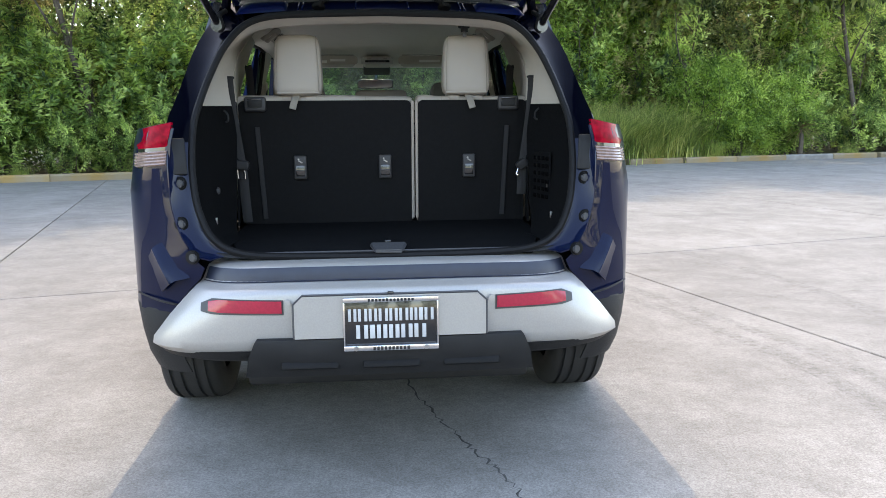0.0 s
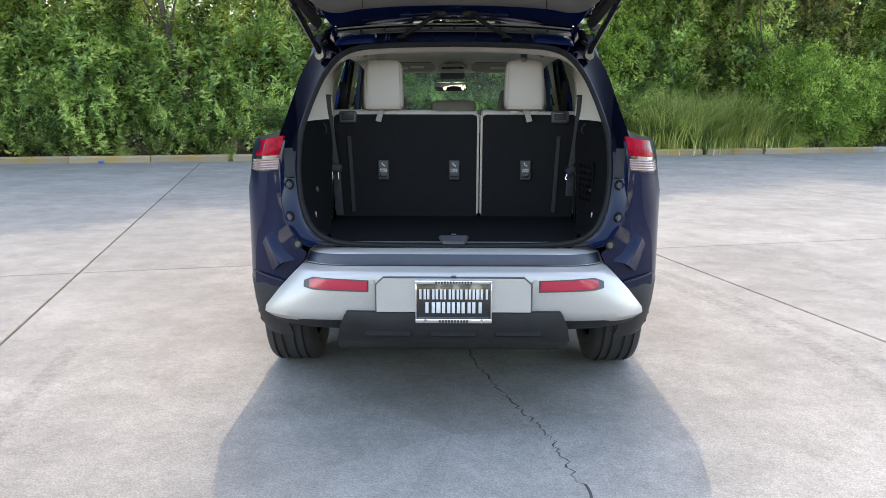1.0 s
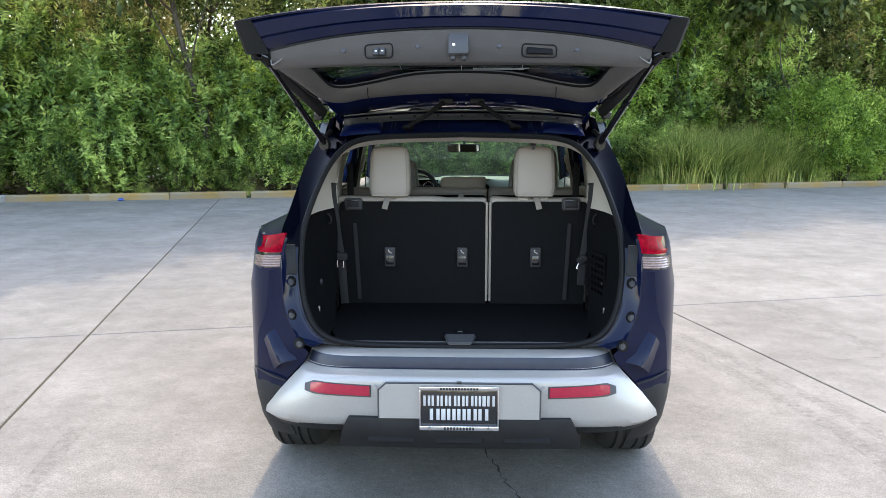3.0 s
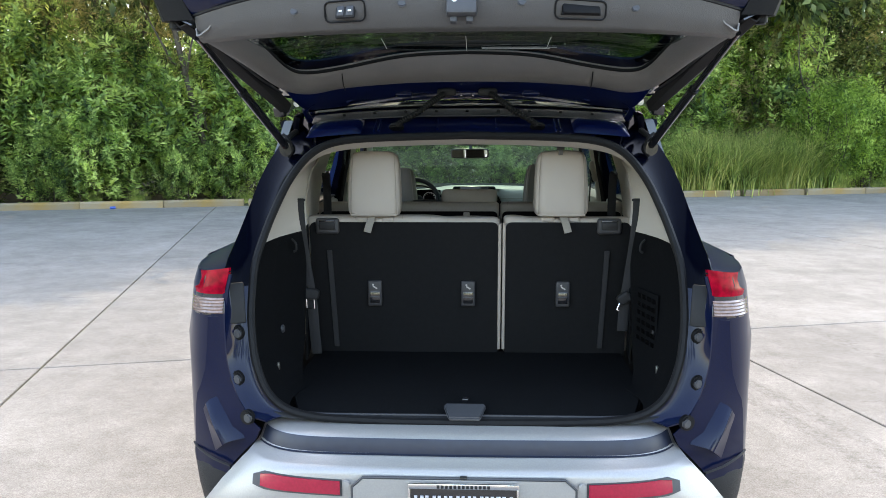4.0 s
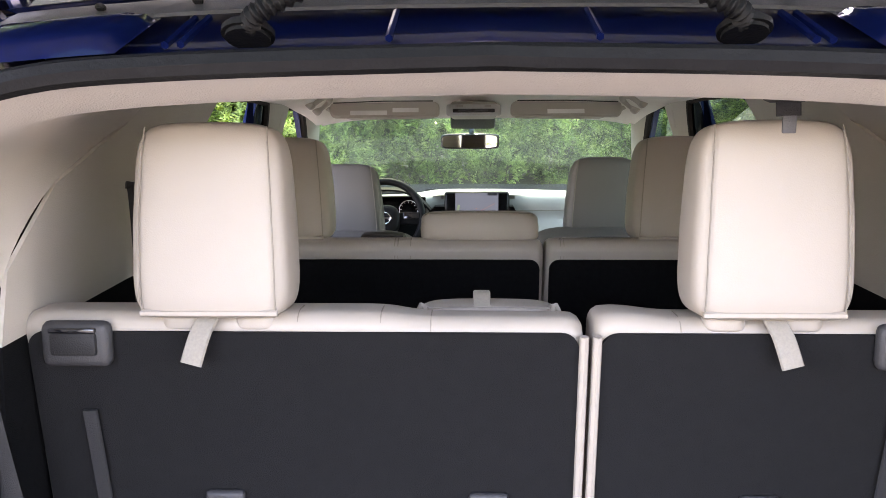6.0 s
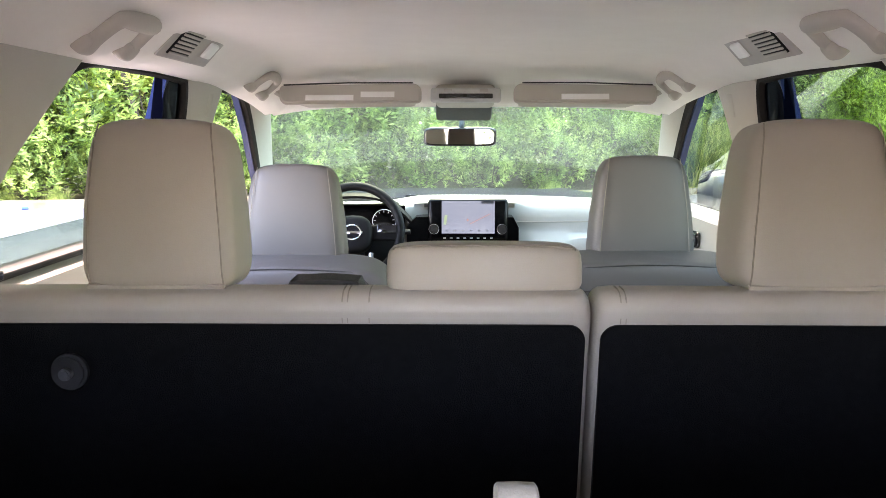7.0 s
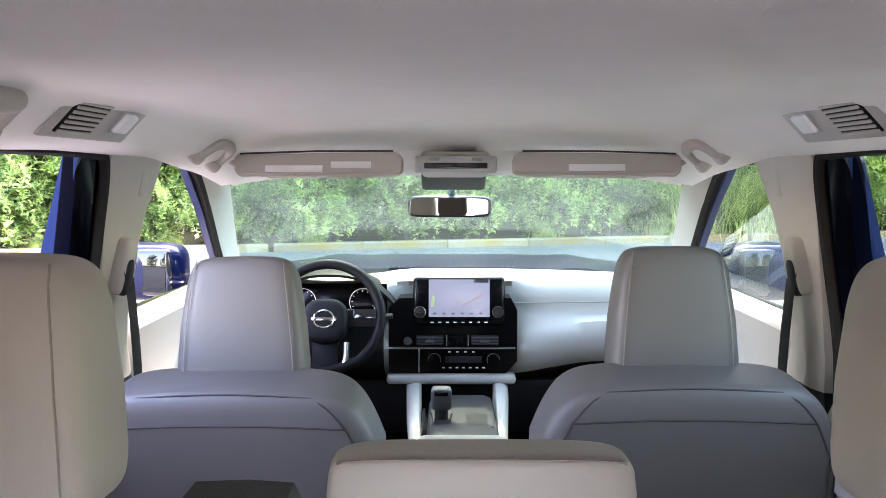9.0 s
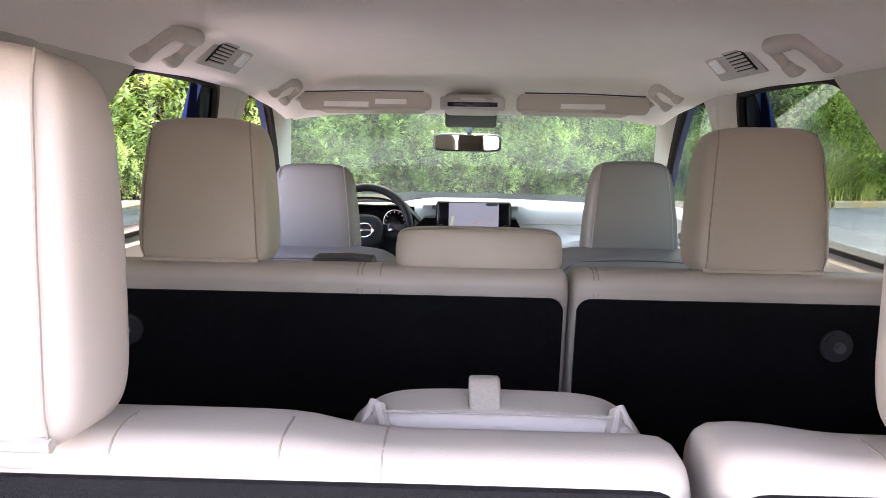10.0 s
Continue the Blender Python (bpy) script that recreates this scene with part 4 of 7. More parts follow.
# tail lamps
def lamp_shape(z0, z1, grow, ribs=0):
    def f():
        plan = smooth_path([(0.762, 0.205, 0), (0.80, 0.216, 0), (0.85, 0.246, 0), (0.893, 0.30, 0), (0.918, 0.365, 0)], 5)
        rings = []
        steps = 4 + ribs * 2
        for i in range(steps + 1):
            z = z0 + (z1 - z0) * i / steps
            out = 0.0 if i in (0, steps) else grow + (0.003 if ribs and i % 2 else 0.0)
            k = lerp(XS_Z, XS_X, z) / 0.985
            rings.append([(min(p.x * k, p.x) + out * 0.7, p.y - out, z - (0.012 + 0.016 * (z > 1.2)) * (p.x - 0.76) / 0.16) for p in plan])
        return thick(loft(rings), 0.012)
    return f


for s in (1, -1):
    f = lambda g: g if s == 1 else mirror_x(g)
    tl = part("tail_lamp", f(lamp_shape(1.106, 1.246, 0.001)()), "black_gloss", car, "tail lamp, red above and clear below")
    part("red_lens", f(lamp_shape(1.166, 1.256, 0.003)()), "red_lens", tl, "glossy red lens")
    part("clear_lens", f(lamp_shape(1.110, 1.162, 0.003, 3)()), "clear_lens", tl, "clear ribbed lens over silver reflector")
sides("lamp_panel", lambda: box((0.722, 0.232, 1.138), (0.060, 0.018, 0.128), 0.005, rot=(-14, 0, -22)), "plastic", label="dark grey panel beside the tail lamp")
for x, y, z in ((0.714, 0.218, 1.047), (0.708, 0.180, 0.911), (0.668, 0.142, 0.800)):
    for s in (1, -1):
        bs = part("bump_stop", disc((s * x, y, z), 0.024, 0.020, (90, 0, s * 20), 28, 0.004), "rubber", car, "round rubber bump stop")
        part("pin", disc((s * (x - 0.004), y - 0.010, z), 0.014, 0.014, (90, 0, s * 20), 20, 0.003), "plastic_mid", bs)


# roof, pillars and glass of the shell
def roof_z(x, y):
    c = lerp([0.55, 1.0, 1.6, 2.3, 2.8, 3.05], [1.765, 1.795, 1.81, 1.805, 1.775, 1.735], y)
    return c - 0.10 * (abs(x) / 0.72) ** 3.2


def roof_hw(y):
    return lerp([0.55, 0.9, 1.5, 2.4, 3.05], [0.62, 0.685, 0.715, 0.715, 0.69], y)


rings = [[(roof_hw(y) * s, y, roof_z(roof_hw(y) * s, y)) for s in [-1 + 2 * i / 30 for i in range(31)]] for y in [0.79 + (3.05 - 0.79) * k / 30 for k in range(31)]]
part("roof", thick(loft(rings), 0.01), "paint", car, "dark blue roof panel")
sides("roof_rail", lambda: tube([(0.67, 0.75, 1.745), (0.69, 0.95, 1.785), (0.695, 1.6, 1.80), (0.69, 2.5, 1.79), (0.68, 2.75, 1.76)], 0.016, 8), "black_gloss", label="black roof rail")


def side_x(z, y=2.0):
    """Outer glass line, drawn in towards the tail."""
    return lerp([1.28, 1.70], [0.868, 0.718], z) - 0.078 * max(0.0, (1.5 - y) / 0.9) ** 1.4


def pillar(y0b, y1b, y0t, y1t, zb=1.275, zt=1.71, t=0.03):
    def f():
        k = 6
        rows = [[(side_x(zz, a + (b - a) * i / k), a + (b - a) * i / k, zz) for i in range(k + 1)] for zz, a, b in ((zb, y0b, y1b), ((zb + zt) / 2, (y0b + y0t) / 2, (y1b + y1t) / 2), (zt, y0t, y1t))]
        rows = [[(x - d, y, z) for x, y, z in r] for d in (0, t) for r in rows]
        b2 = loft(rows[:3])
        loft(rows[3:], bm=b2)
        loft([[rows[j][0] for j in range(3)], [rows[j][0] for j in range(3, 6)]], bm=b2)
        loft([[rows[j][k] for j in range(3)], [rows[j][k] for j in range(3, 6)]], bm=b2)
        return b2
    return f


sides("pillar", pillar(0.55, 1.40, 0.62, 1.76), "black_gloss", label="dark rear quarter glass and pillar")
sides("pillar", pillar(2.31, 2.66, 2.255, 2.60), "door_blue", label="blue door frame pillar")
sides("pillar", pillar(3.72, 3.86, 2.93, 3.06, 1.262), "door_blue", label="blue windscreen pillar")
sides("window_rail", lambda: tube([(0.640, 0.62, 1.695), (0.712, 1.3, 1.705), (0.726, 2.4, 1.705), (0.712, 3.0, 1.69)], 0.018, 8), "paint")
sides("belt_moulding", lambda: tube([(0.846, 1.1, 1.286), (0.868, 1.4, 1.288), (0.874, 2.0, 1.286), (0.874, 3.0, 1.277), (0.87, 3.75, 1.262)], 0.009, 6), "chrome", label="chrome window moulding")


def pane(y0b, y1b, y0t, y1t, zb, zt=1.70, inset=0.012):
    def f():
        pts = [(side_x(zb) - inset, y0b, zb), (side_x(zb) - inset, y1b, zb), (side_x(zt) - inset, y1t, zt), (side_x(zt) - inset, y0t, zt)]
        return plate(pts, 0.003, normal=(-1, 0, -0.35))
    return f


def glass(name, bm, mat, parent, label):
    g = part(name, bm, mat, parent, label, smooth=0)
    return g


glass("rear_door_window", pane(1.38, 2.33, 1.72, 2.27, 1.27)(), "tint", car, "dark privacy glass, wound up")
lw = pane(1.40, 2.33, 1.46, 2.33, 1.20, 1.375)()
glass("rear_door_window", mirror_x(lw), "tint", car, "dark privacy glass, wound most of the way down")
glass("front_door_window", pane(2.62, 3.74, 2.56, 2.98, 1.265)(), "glass", car, "clear front door glass")

# windscreen
def ws(s, t):
    """Windscreen point: s across (-1..1), t from the roof (0) to the cowl (1)."""
    y = 2.98 + (3.98 - 2.98) * t + 0.06 * (1 - s * s)
    z = 1.725 - (1.725 - 1.185) * t - 0.012 * s * s
    return (s * (0.665 + 0.185 * t), y, z)


bm = loft([[ws(-1 + 2 * i / 16, t / 8) for i in range(17)] for t in range(9)])
glass("windscreen", thick(bm, 0.004), "windscreen", car, "slightly hazy green tinted windscreen")

# bonnet, cowl and nose
rings = []
for t in range(13):
    y = 3.99 + 0.91 * t / 12
    hw = lerp([3.93, 4.5, 4.75, 4.9], [0.86, 0.86, 0.78, 0.66], y)
    zc = lerp([3.99, 4.2, 4.45, 4.7, 4.9], [1.252, 1.264, 1.260, 1.212, 1.10], y)
    rings.append([(hw * s, y, zc - 0.05 * abs(s) ** 3 + 0.012 * math.exp(-((abs(s) - 0.62) / 0.08) ** 2)) for s in [-1 + 2 * i / 32 for i in range(33)]])
part("bonnet", thick(loft(rings), 0.006), "paint", car, "dark blue bonnet")
part("cowl", box((0, 3.97, 1.165), (1.60, 0.22, 0.03), 0.01), "plastic", car, "black cowl below the windscreen")
part("grille", box((0, 4.93, 0.80), (1.0, 0.05, 0.34), 0.02), "black_gloss", car)
for s in (-1, 1):
    part("headlamp", box((s * 0.72, 4.80, 0.92), (0.30, 0.08, 0.10), 0.03, rot=(0, 0, s * -28)), "clear_lens", car)
    part("fender_top", plate([(s * 0.86, 3.9, 1.225), (s * 0.915, 3.9, 1.21), (s * 0.90, 4.4, 1.15), (s * 0.80, 4.72, 1.10), (s * 0.74, 4.72, 1.14), (s * 0.86, 4.4, 1.19)], 0.01, normal=(0, 0, -1)), "paint", car)
    # door mirrors
    wm = part("wing_mirror", puff((s * 1.02, 3.40, 1.315), (0.125, 0.085, 0.095), 0.5, 0.6), "paint", car, "dark blue wing mirror")
    part("mirror_arm", box((s * 0.90, 3.42, 1.255), (0.12, 0.07, 0.05), 0.015), "black_gloss", wm)
    part("mirror_bezel", box((s * 1.02, 3.335, 1.318), (0.205, 0.03, 0.155), 0.014, 3, rot=(0, 0, s * 10)), "black_gloss", wm)
    part("mirror_glass", box((s * 1.02, 3.319, 1.320), (0.175, 0.004, 0.13), 0.0015, rot=(0, 0, s * 10)), "mirror_dim", wm, "mirror glass")

# ---- tailgate ----
GW = [(0, 0.560, 1.929), (0.21, 0.542, 1.917), (0.41, 0.488, 1.874), (0.515, 0.435, 1.856), (0.562, 0.365, 1.868), (0.588, 0.19, 1.915), (0.604, 0.0, 1.948), (0.61, -0.14, 1.965)]     # edge of the rear window
GT = [(0, 0.646, 1.843), (0.21, 0.634, 1.838), (0.42, 0.588, 1.819), (0.535, 0.553, 1.797), (0.605, 0.455, 1.808), (0.655, 0.20, 1.866), (0.678, -0.05, 1.902), (0.684, -0.10, 1.910)]   # outer edge of the trim
GO = [(0, 0.800, 1.835), (0.30, 0.793, 1.826), (0.54, 0.755, 1.800), (0.655, 0.640, 1.800), (0.700, 0.470, 1.860), (0.750, 0.18, 1.965), (0.800, -0.05, 2.045), (0.806, -0.085, 2.055)]    # edge of the outer skin


def both(pts, n=5):
    """A smooth path over the whole width from its right half, which starts at the middle."""
    r = smooth_path(pts, n)
    return [Vector((-p.x, p.y, p.z)) for p in reversed(r[1:])] + r


def shifted(path, dx, dy, dz):
    """dx moves outwards on both sides."""
    return [Vector((p.x + math.copysign(dx, p.x) if abs(p.x) > 0.05 else p.x, p.y + dy, p.z + dz)) for p in path]


def blend(a, b, t, dz=0.0):
    return [p.lerp(q, t) + Vector((0, 0, dz)) for p, q in zip(a, b)]


def bow(hw, y0, z0, y1, z1, n=40, e=2.3):
    """A line across the gate from the middle (y0, z0) to its ends (y1, z1)."""
    return [Vector((hw * s, y0 + (y1 - y0) * abs(s) ** e, z0 + (z1 - z0) * abs(s) ** e)) for s in [-1 + 2 * i / n for i in range(n + 1)]]


gw, gt, go = both(GW), both(GT), both(GO)
skin_in = shifted(gw, 0.004, 0.0, 0.045)
gate = part("tailgate", thick(loft([skin_in, blend(skin_in, go, 0.5, 0.018), go]), 0.006), "paint", car, "raised dark blue tailgate")
low = [bow(0.61, -0.14, 2.015, -0.05, 2.015), bow(0.72, -0.22, 2.062, -0.07, 2.050), bow(0.80, -0.300, 2.098, -0.085, 2.072), bow(0.822, -0.322, 2.090, -0.080, 2.066)]
part("lower_skin", thick(loft(low), 0.006), "paint", gate, "dark blue lower skin of the tailgate")
# grey trim in a U round the window
lip = shifted(gw, -0.004, -0.008, 0.012)
part("gate_trim", thick(loft([lip, gw, blend(gw, gt, 0.12, -0.010), blend(gw, gt, 0.45, -0.016), blend(gw, gt, 0.85, -0.008), gt, shifted(gt, 0.004, 0.006, 0.02)]), 0.004), "trim_lit", gate, "grey plastic trim round the rear window")
part("window_lip", tube(shifted(gw, -0.003, -0.003, 0.004), 0.006, 6), "rubber", gate, "black edge of the rear window")
for sgn in (-1, 1):
    part("trim_split", tube([(sgn * 0.412, 0.486, 1.860), (sgn * 0.416, 0.53, 1.828), (sgn * 0.420, 0.588, 1.811)], 0.0018, 5), "rubber", gate)
# dark blue inner panel by the hinges, with its pressed ridge
hinge_edge = both([(0, 0.745, 1.792), (0.21, 0.738, 1.786), (0.40, 0.715, 1.772), (0.50, 0.690, 1.758), (0.545, 0.660, 1.752), (0.565, 0.640, 1.752), (0.575, 0.62, 1.755), (0.58, 0.60, 1.758)])
up_edge = both([(0, 0.640, 1.852), (0.21, 0.628, 1.847), (0.42, 0.584, 1.828), (0.515, 0.556, 1.808), (0.555, 0.535, 1.803), (0.578, 0.52, 1.800), (0.590, 0.50, 1.802), (0.60, 0.48, 1.805)])
part("gate_inner_panel", thick(loft([up_edge, blend(up_edge, hinge_edge, 0.5, -0.006), hinge_edge]), 0.004), "gloss_blue", gate, "dark blue inner panel by the hinges")
ridge = smooth_path([(-0.43, 0.672, 1.776), (-0.36, 0.672, 1.797), (-0.20, 0.686, 1.808), (0, 0.692, 1.812), (0.20, 0.686, 1.808), (0.36, 0.672, 1.797), (0.43, 0.672, 1.776)], 6)
part("panel_ridge", tube(ridge, 0.0042, 8), "gloss_blue", gate, "pressed blue ridge")
part("panel_ridge", tube(shifted(hinge_edge[6:-6], 0, -0.006, 0.004), 0.0036, 6), "gloss_blue", gate, "pressed blue ridge")
for x in (-0.225, 0.225):
    part("pressed_cap", puff((x, 0.682, 1.803), (0.030, 0.012, 0.010), 0.5, 0.5, rot=(-30, 0, 0)), "gloss_blue", gate)
for x in (-0.355, 0.355, -0.02, 0.02):
    part("panel_clip", disc((x, 0.674, 1.797), 0.006, 0.010, (-30, 0, 0), 12, 0.002), "chrome", gate)
# glass with heating and aerial lines
def on_glass(x, v, dz=0.0):
    """A point of the rear window: x across, v from the hinge edge (0) to the lower edge (1)."""
    k = abs(x / 0.60)
    y = (0.585 - 0.17 * k ** 2.3) * (1 - v) + (-0.20 + 0.09 * k ** 2.3) * v
    z = 1.940 - 0.062 * k ** 2.6 + (0.095 - 0.012 * (1 - k)) * v - 0.03 * v * v
    return (x, y, z + dz)


g = glass("rear_window", thick(loft([[on_glass(0.615 * (-1 + i / 12), v / 8) for i in range(25)] for v in range(9)]), 0.004), "rear_glass", gate, "tinted rear window with fine heating lines")
for k in range(9):
    part("heating_line", tube([on_glass(0.52 * (-1 + i / 8), 0.16 + 0.075 * k, -0.005) for i in range(17)], 0.0005, 4), "groove", g)
for x in (0.0, -0.26, 0.26):
    part("aerial_line", tube([on_glass(x, v, -0.006) for v in (0.04 if x == 0 else 0.12, 0.2, 0.32)], 0.0007, 4), "paper", g)
part("aerial_line", tube([on_glass(x, v, -0.006) for x, v in ((0.29, 0.135), (0.05, 0.11), (0.05, 0.08), (0.27, 0.10))], 0.0006, 4), "paper", g)
# end panel with latch, switches and pull handle
def end_at(x, t, out=0.0):
    """The end trim's face: t from its lower edge (0) to the lip (1)."""
    k = abs(x / 0.69)
    return Vector((x, -0.288 + 0.215 * k ** 2.3 - 0.028 * t - out, 1.905 - 0.001 * k + t * (0.100 - 0.046 * k ** 2)))


rows = []
for t, out in ((-0.10, -0.030), (-0.06, -0.008), (0.0, 0.0), (0.5, 0.004), (1.0, 0.0), (1.04, -0.012)):
    rows.append([end_at(x, t, out) for x in [0.685 * (-1 + i / 22) for i in range(45)]])
rows.insert(0, [p + Vector((0, 0.10, 0.06)) for p in rows[0]])
part("end_trim", thick(loft(rows), 0.004), "trim_shaded", gate, "grey plastic end trim of the tailgate")
# dark tube laid in where the gap under the lip is in shadow
part("trim_shadow_gap", tube([end_at(x, 1.05, -0.004) for x in [0.69 * (-1 + i / 22) for i in range(45)]], 0.0055, 6), "rubber", gate, "dark tube standing for the shadow gap between trim and lip")
lip_low = [end_at(0.69 * (-1 + i / 22), 1.06, -0.004) for i in range(45)]
lip_top = [Vector((0.745 * w, -0.322 + 0.215 * abs(w) ** 2.3, 2.088 - 0.022 * abs(w) ** 2)) for w in [-1 + i / 22 for i in range(45)]]
lip_rows = [[p.lerp(q, t) + Vector((0, -out, 0)) for p, q in zip(lip_low, lip_top)] for t, out in ((0, 0), (0.05, 0.010), (0.38, 0.016), (0.42, 0.010), (0.46, 0.016), (0.90, 0.014), (1.0, 0.0))]
part("gate_lip", thick(loft(lip_rows), 0.004), "paint", gate, "dark blue lower lip of the tailgate")


def corner_cap():
    """The dark cover at the gate's lower corner."""
    a = [lip_low[-1].lerp(lip_top[-1], t) + Vector((0.002, -0.012, 0)) for t in (-0.12, 0.05, 0.5, 0.95, 1.02)]
    rows = []
    for dx, dy, k in ((0.0, 0.0, 1.0), (0.045, 0.006, 1.0), (0.085, 0.020, 0.98), (0.104, 0.055, 0.94), (0.106, 0.120, 0.85)):
        mid = (a[0] + a[-1]) / 2
        rows.append([Vector((p.x + dx * (1 - 0.25 * (p.x - a[0].x) / (a[-1].x - a[0].x)), p.y + dy, mid.z + (p.z - mid.z) * k)) for p in a])
    return thick(loft(rows), 0.006)


sides("corner_cap", corner_cap, "cabin_black", gate, "dark grey cap at the tailgate corner")
latch = part("latch", box(tuple(end_at(0, 0.55, 0.004)), (0.070, 0.03, 0.080), 0.008, rot=(-16, 0, 0)), "plastic_mid", gate, "steel tailgate latch")
for x in (-0.018, 0.018):
    part("latch_claw", box(tuple(end_at(x, 0.16, 0.012)), (0.016, 0.02, 0.030), 0.004, rot=(-16, 0, 0)), "plastic_mid", latch)
for x, t in ((-0.016, 0.50), (0.004, 0.42), (0.018, 0.34)):
    part("latch_pin", disc(tuple(end_at(x, t, 0.021)), 0.0055, 0.006, "y", 14, 0.001), "chrome", latch)


def end_frame(x0, x1, t0, t1, r):
    pts = []
    for cx, ct, a0 in ((x1, t1, 0), (x0, t1, 90), (x0, t0, 180), (x1, t0, 270)):
        for k in range(4):
            a = radians(a0 + 30 * k)
            pts.append(end_at(cx + r * (math.cos(a) - math.copysign(1, cx - (x0 + x1) / 2)), ct + 10 * r * (math.sin(a) - math.copysign(1, ct - (t0 + t1) / 2)), 0.005))
    return tube(pts, 0.0022, 6, True)


sw = part("switch_panel", end_frame(-0.318, -0.222, 0.14, 0.62, 0.012), "rubber", gate, "framed switch panel")
part("switch_plate", box(tuple(end_at(-0.268, 0.38, 0.004)), (0.048, 0.010, 0.034), 0.004, rot=(-16, 0, -14)), "plastic", sw)
for x in (-0.279, -0.257):
    part("switch", box(tuple(end_at(x, 0.38, 0.009)), (0.018, 0.006, 0.024), 0.003, rot=(-16, 0, -14)), "plastic_mid", sw)
    part("switch_mark", box(tuple(end_at(x, 0.38, 0.0135)), (0.008, 0.002, 0.004), 0.0005, rot=(-16, 0, -14)), "paper", sw)
ph = part("pull_cup", end_frame(0.212, 0.330, 0.14, 0.58, 0.012), "rubber", gate, "recessed pull handle")
part("cup_hole", box(tuple(end_at(0.272, 0.38, 0.002)), (0.092, 0.012, 0.026), 0.005, rot=(-16, 0, 14)), "cabin_black", ph)
part("cup_lip", box(tuple(end_at(0.272, 0.26, 0.005)), (0.096, 0.008, 0.004), 0.0015, rot=(-16, 0, 14)), "plastic", ph)
for x in (-0.395, -0.135, 0.135, 0.40):
    part("cap", disc(tuple(end_at(x, 0.50, 0.003)), 0.010, 0.006, (74, 0, 22 * x), 18, 0.002), "plastic_mid", gate)
for sgn in (-1, 1):
    e = end_at(sgn * 0.69, 0.6, 0.0)
    part("bump_pad", disc((e.x + sgn * 0.060, e.y + 0.03, e.z + 0.012), 0.017, 0.035, "z", 16, 0.004), "rubber", gate)
    part("bump_pad", disc((sgn * 0.700, -0.02, 1.918), 0.013, 0.035, "z", 16, 0.004), "rubber", gate)
# spoiler at the hinge end
rings = []
for dy, dz in ((0.0, 0.0), (0.03, 0.012), (0.0, 0.045), (-0.10, 0.085), (-0.14, 0.09), (-0.10, 0.05), (0.0, 0.0)):
    rings.append([p + Vector((0, dy, dz)) for p in bow(0.60, 0.80, 1.835, 0.72, 1.80)])
part("spoiler", loft(rings), "paint", gate, "dark blue roof spoiler")


def side_bar():
    """The bar that closes the gate's flank outside the trim, ending in a bracket by the hinge."""
    a = smooth_path([(0.640, 0.590, 1.735), (0.672, 0.45, 1.790), (0.700, 0.25, 1.850), (0.722, 0.05, 1.905), (0.735, -0.08, 1.938)], 6)
    rings = []
    for i, p in enumerate(a):
        q = i / (len(a) - 1)
        w = 0.030 + 0.012 * math.sin(q * math.pi)
        rings.append([p + Vector((-w, 0.004, 0.030)), p + Vector((-w * 0.7, -0.002, 0.004)), p + Vector((0, 0, -0.004)), p + Vector((w * 0.55, 0.004, 0.012)), p + Vector((w * 0.75, 0.008, 0.05))])
    return thick(loft(rings), 0.004)


sides("side_bar", side_bar, "plastic", gate, "dark side bar of the tailgate")
sides("bar_bracket", lambda: box((0.650, 0.592, 1.742), (0.040, 0.030, 0.036), 0.006, rot=(20, 0, 10)), "black_gloss", gate)
sides("side_strip", lambda: tube(smooth_path([(0.618, 0.50, 1.800), (0.645, 0.36, 1.832), (0.668, 0.18, 1.876), (0.678, 0.08, 1.895)], 6), 0.004, 6), "steel", gate, "bright edge in the flank channel")
sides("gate_edge", lambda: thick(loft([shifted(smooth_path(GT[3:], 5), -0.01, 0, 0.03), smooth_path([(0.60, 0.60, 1.80), (0.66, 0.45, 1.835), (0.70, 0.20, 1.90), (0.735, -0.05, 1.95), (0.74, -0.10, 1.96)], 5), smooth_path(GO[3:], 5)]), 0.004), "black_gloss", gate)
for sgn in (-1, 1):
    # strut from the pillar to the gate
    a, b2 = Vector((sgn * 0.612, 0.535, 1.612)), Vector((sgn * 0.702, -0.035, 1.915))
    st = part("gas_strut", tube([a, a.lerp(b2, 0.12), a.lerp(b2, 0.58)], 0.0135, 14), "black_gloss", car, "black power strut holding the tailgate")
    part("strut_tube", tube([a.lerp(b2, 0.56), b2], 0.0100, 12), "black_gloss", st)
    part("strut_collar", tube([a.lerp(b2, 0.565), a.lerp(b2, 0.58)], 0.0148, 14), "rubber", st)
    part("strut_joint", disc(tuple(a + Vector((0, -0.012, 0))), 0.026, 0.03, "y", 18, 0.005), "black_gloss", st)
    part("strut_cable", tube(smooth_path([a + Vector((sgn * 0.012, -0.016, 0.05)), a + Vector((sgn * -0.012, -0.028, 0.03)), a + Vector((sgn * -0.020, -0.024, -0.006)), a + Vector((sgn * -0.004, -0.020, -0.026))], 5), 0.005, 8), "rubber", st)
    # hinge arm
    part("hinge", tube(smooth_path([(sgn * 0.560, 0.69, 1.705), (sgn * 0.575, 0.655, 1.742), (sgn * 0.562, 0.635, 1.762), (sgn * 0.535, 0.62, 1.776)], 5), 0.012, 8), "gloss_blue", car, "tailgate hinge")
    part("hinge_bolt", disc((sgn * 0.592, 0.60, 1.768), 0.012, 0.012, "y", 14, 0.003), "steel", car)
    part("grommet", tube(smooth_path([(sgn * 0.592, 0.58, 1.672), (sgn * 0.603, 0.555, 1.660), (sgn * 0.622, 0.535, 1.635), (sgn * 0.610, 0.52, 1.605)], 5), 0.010, 8), "rubber", car)


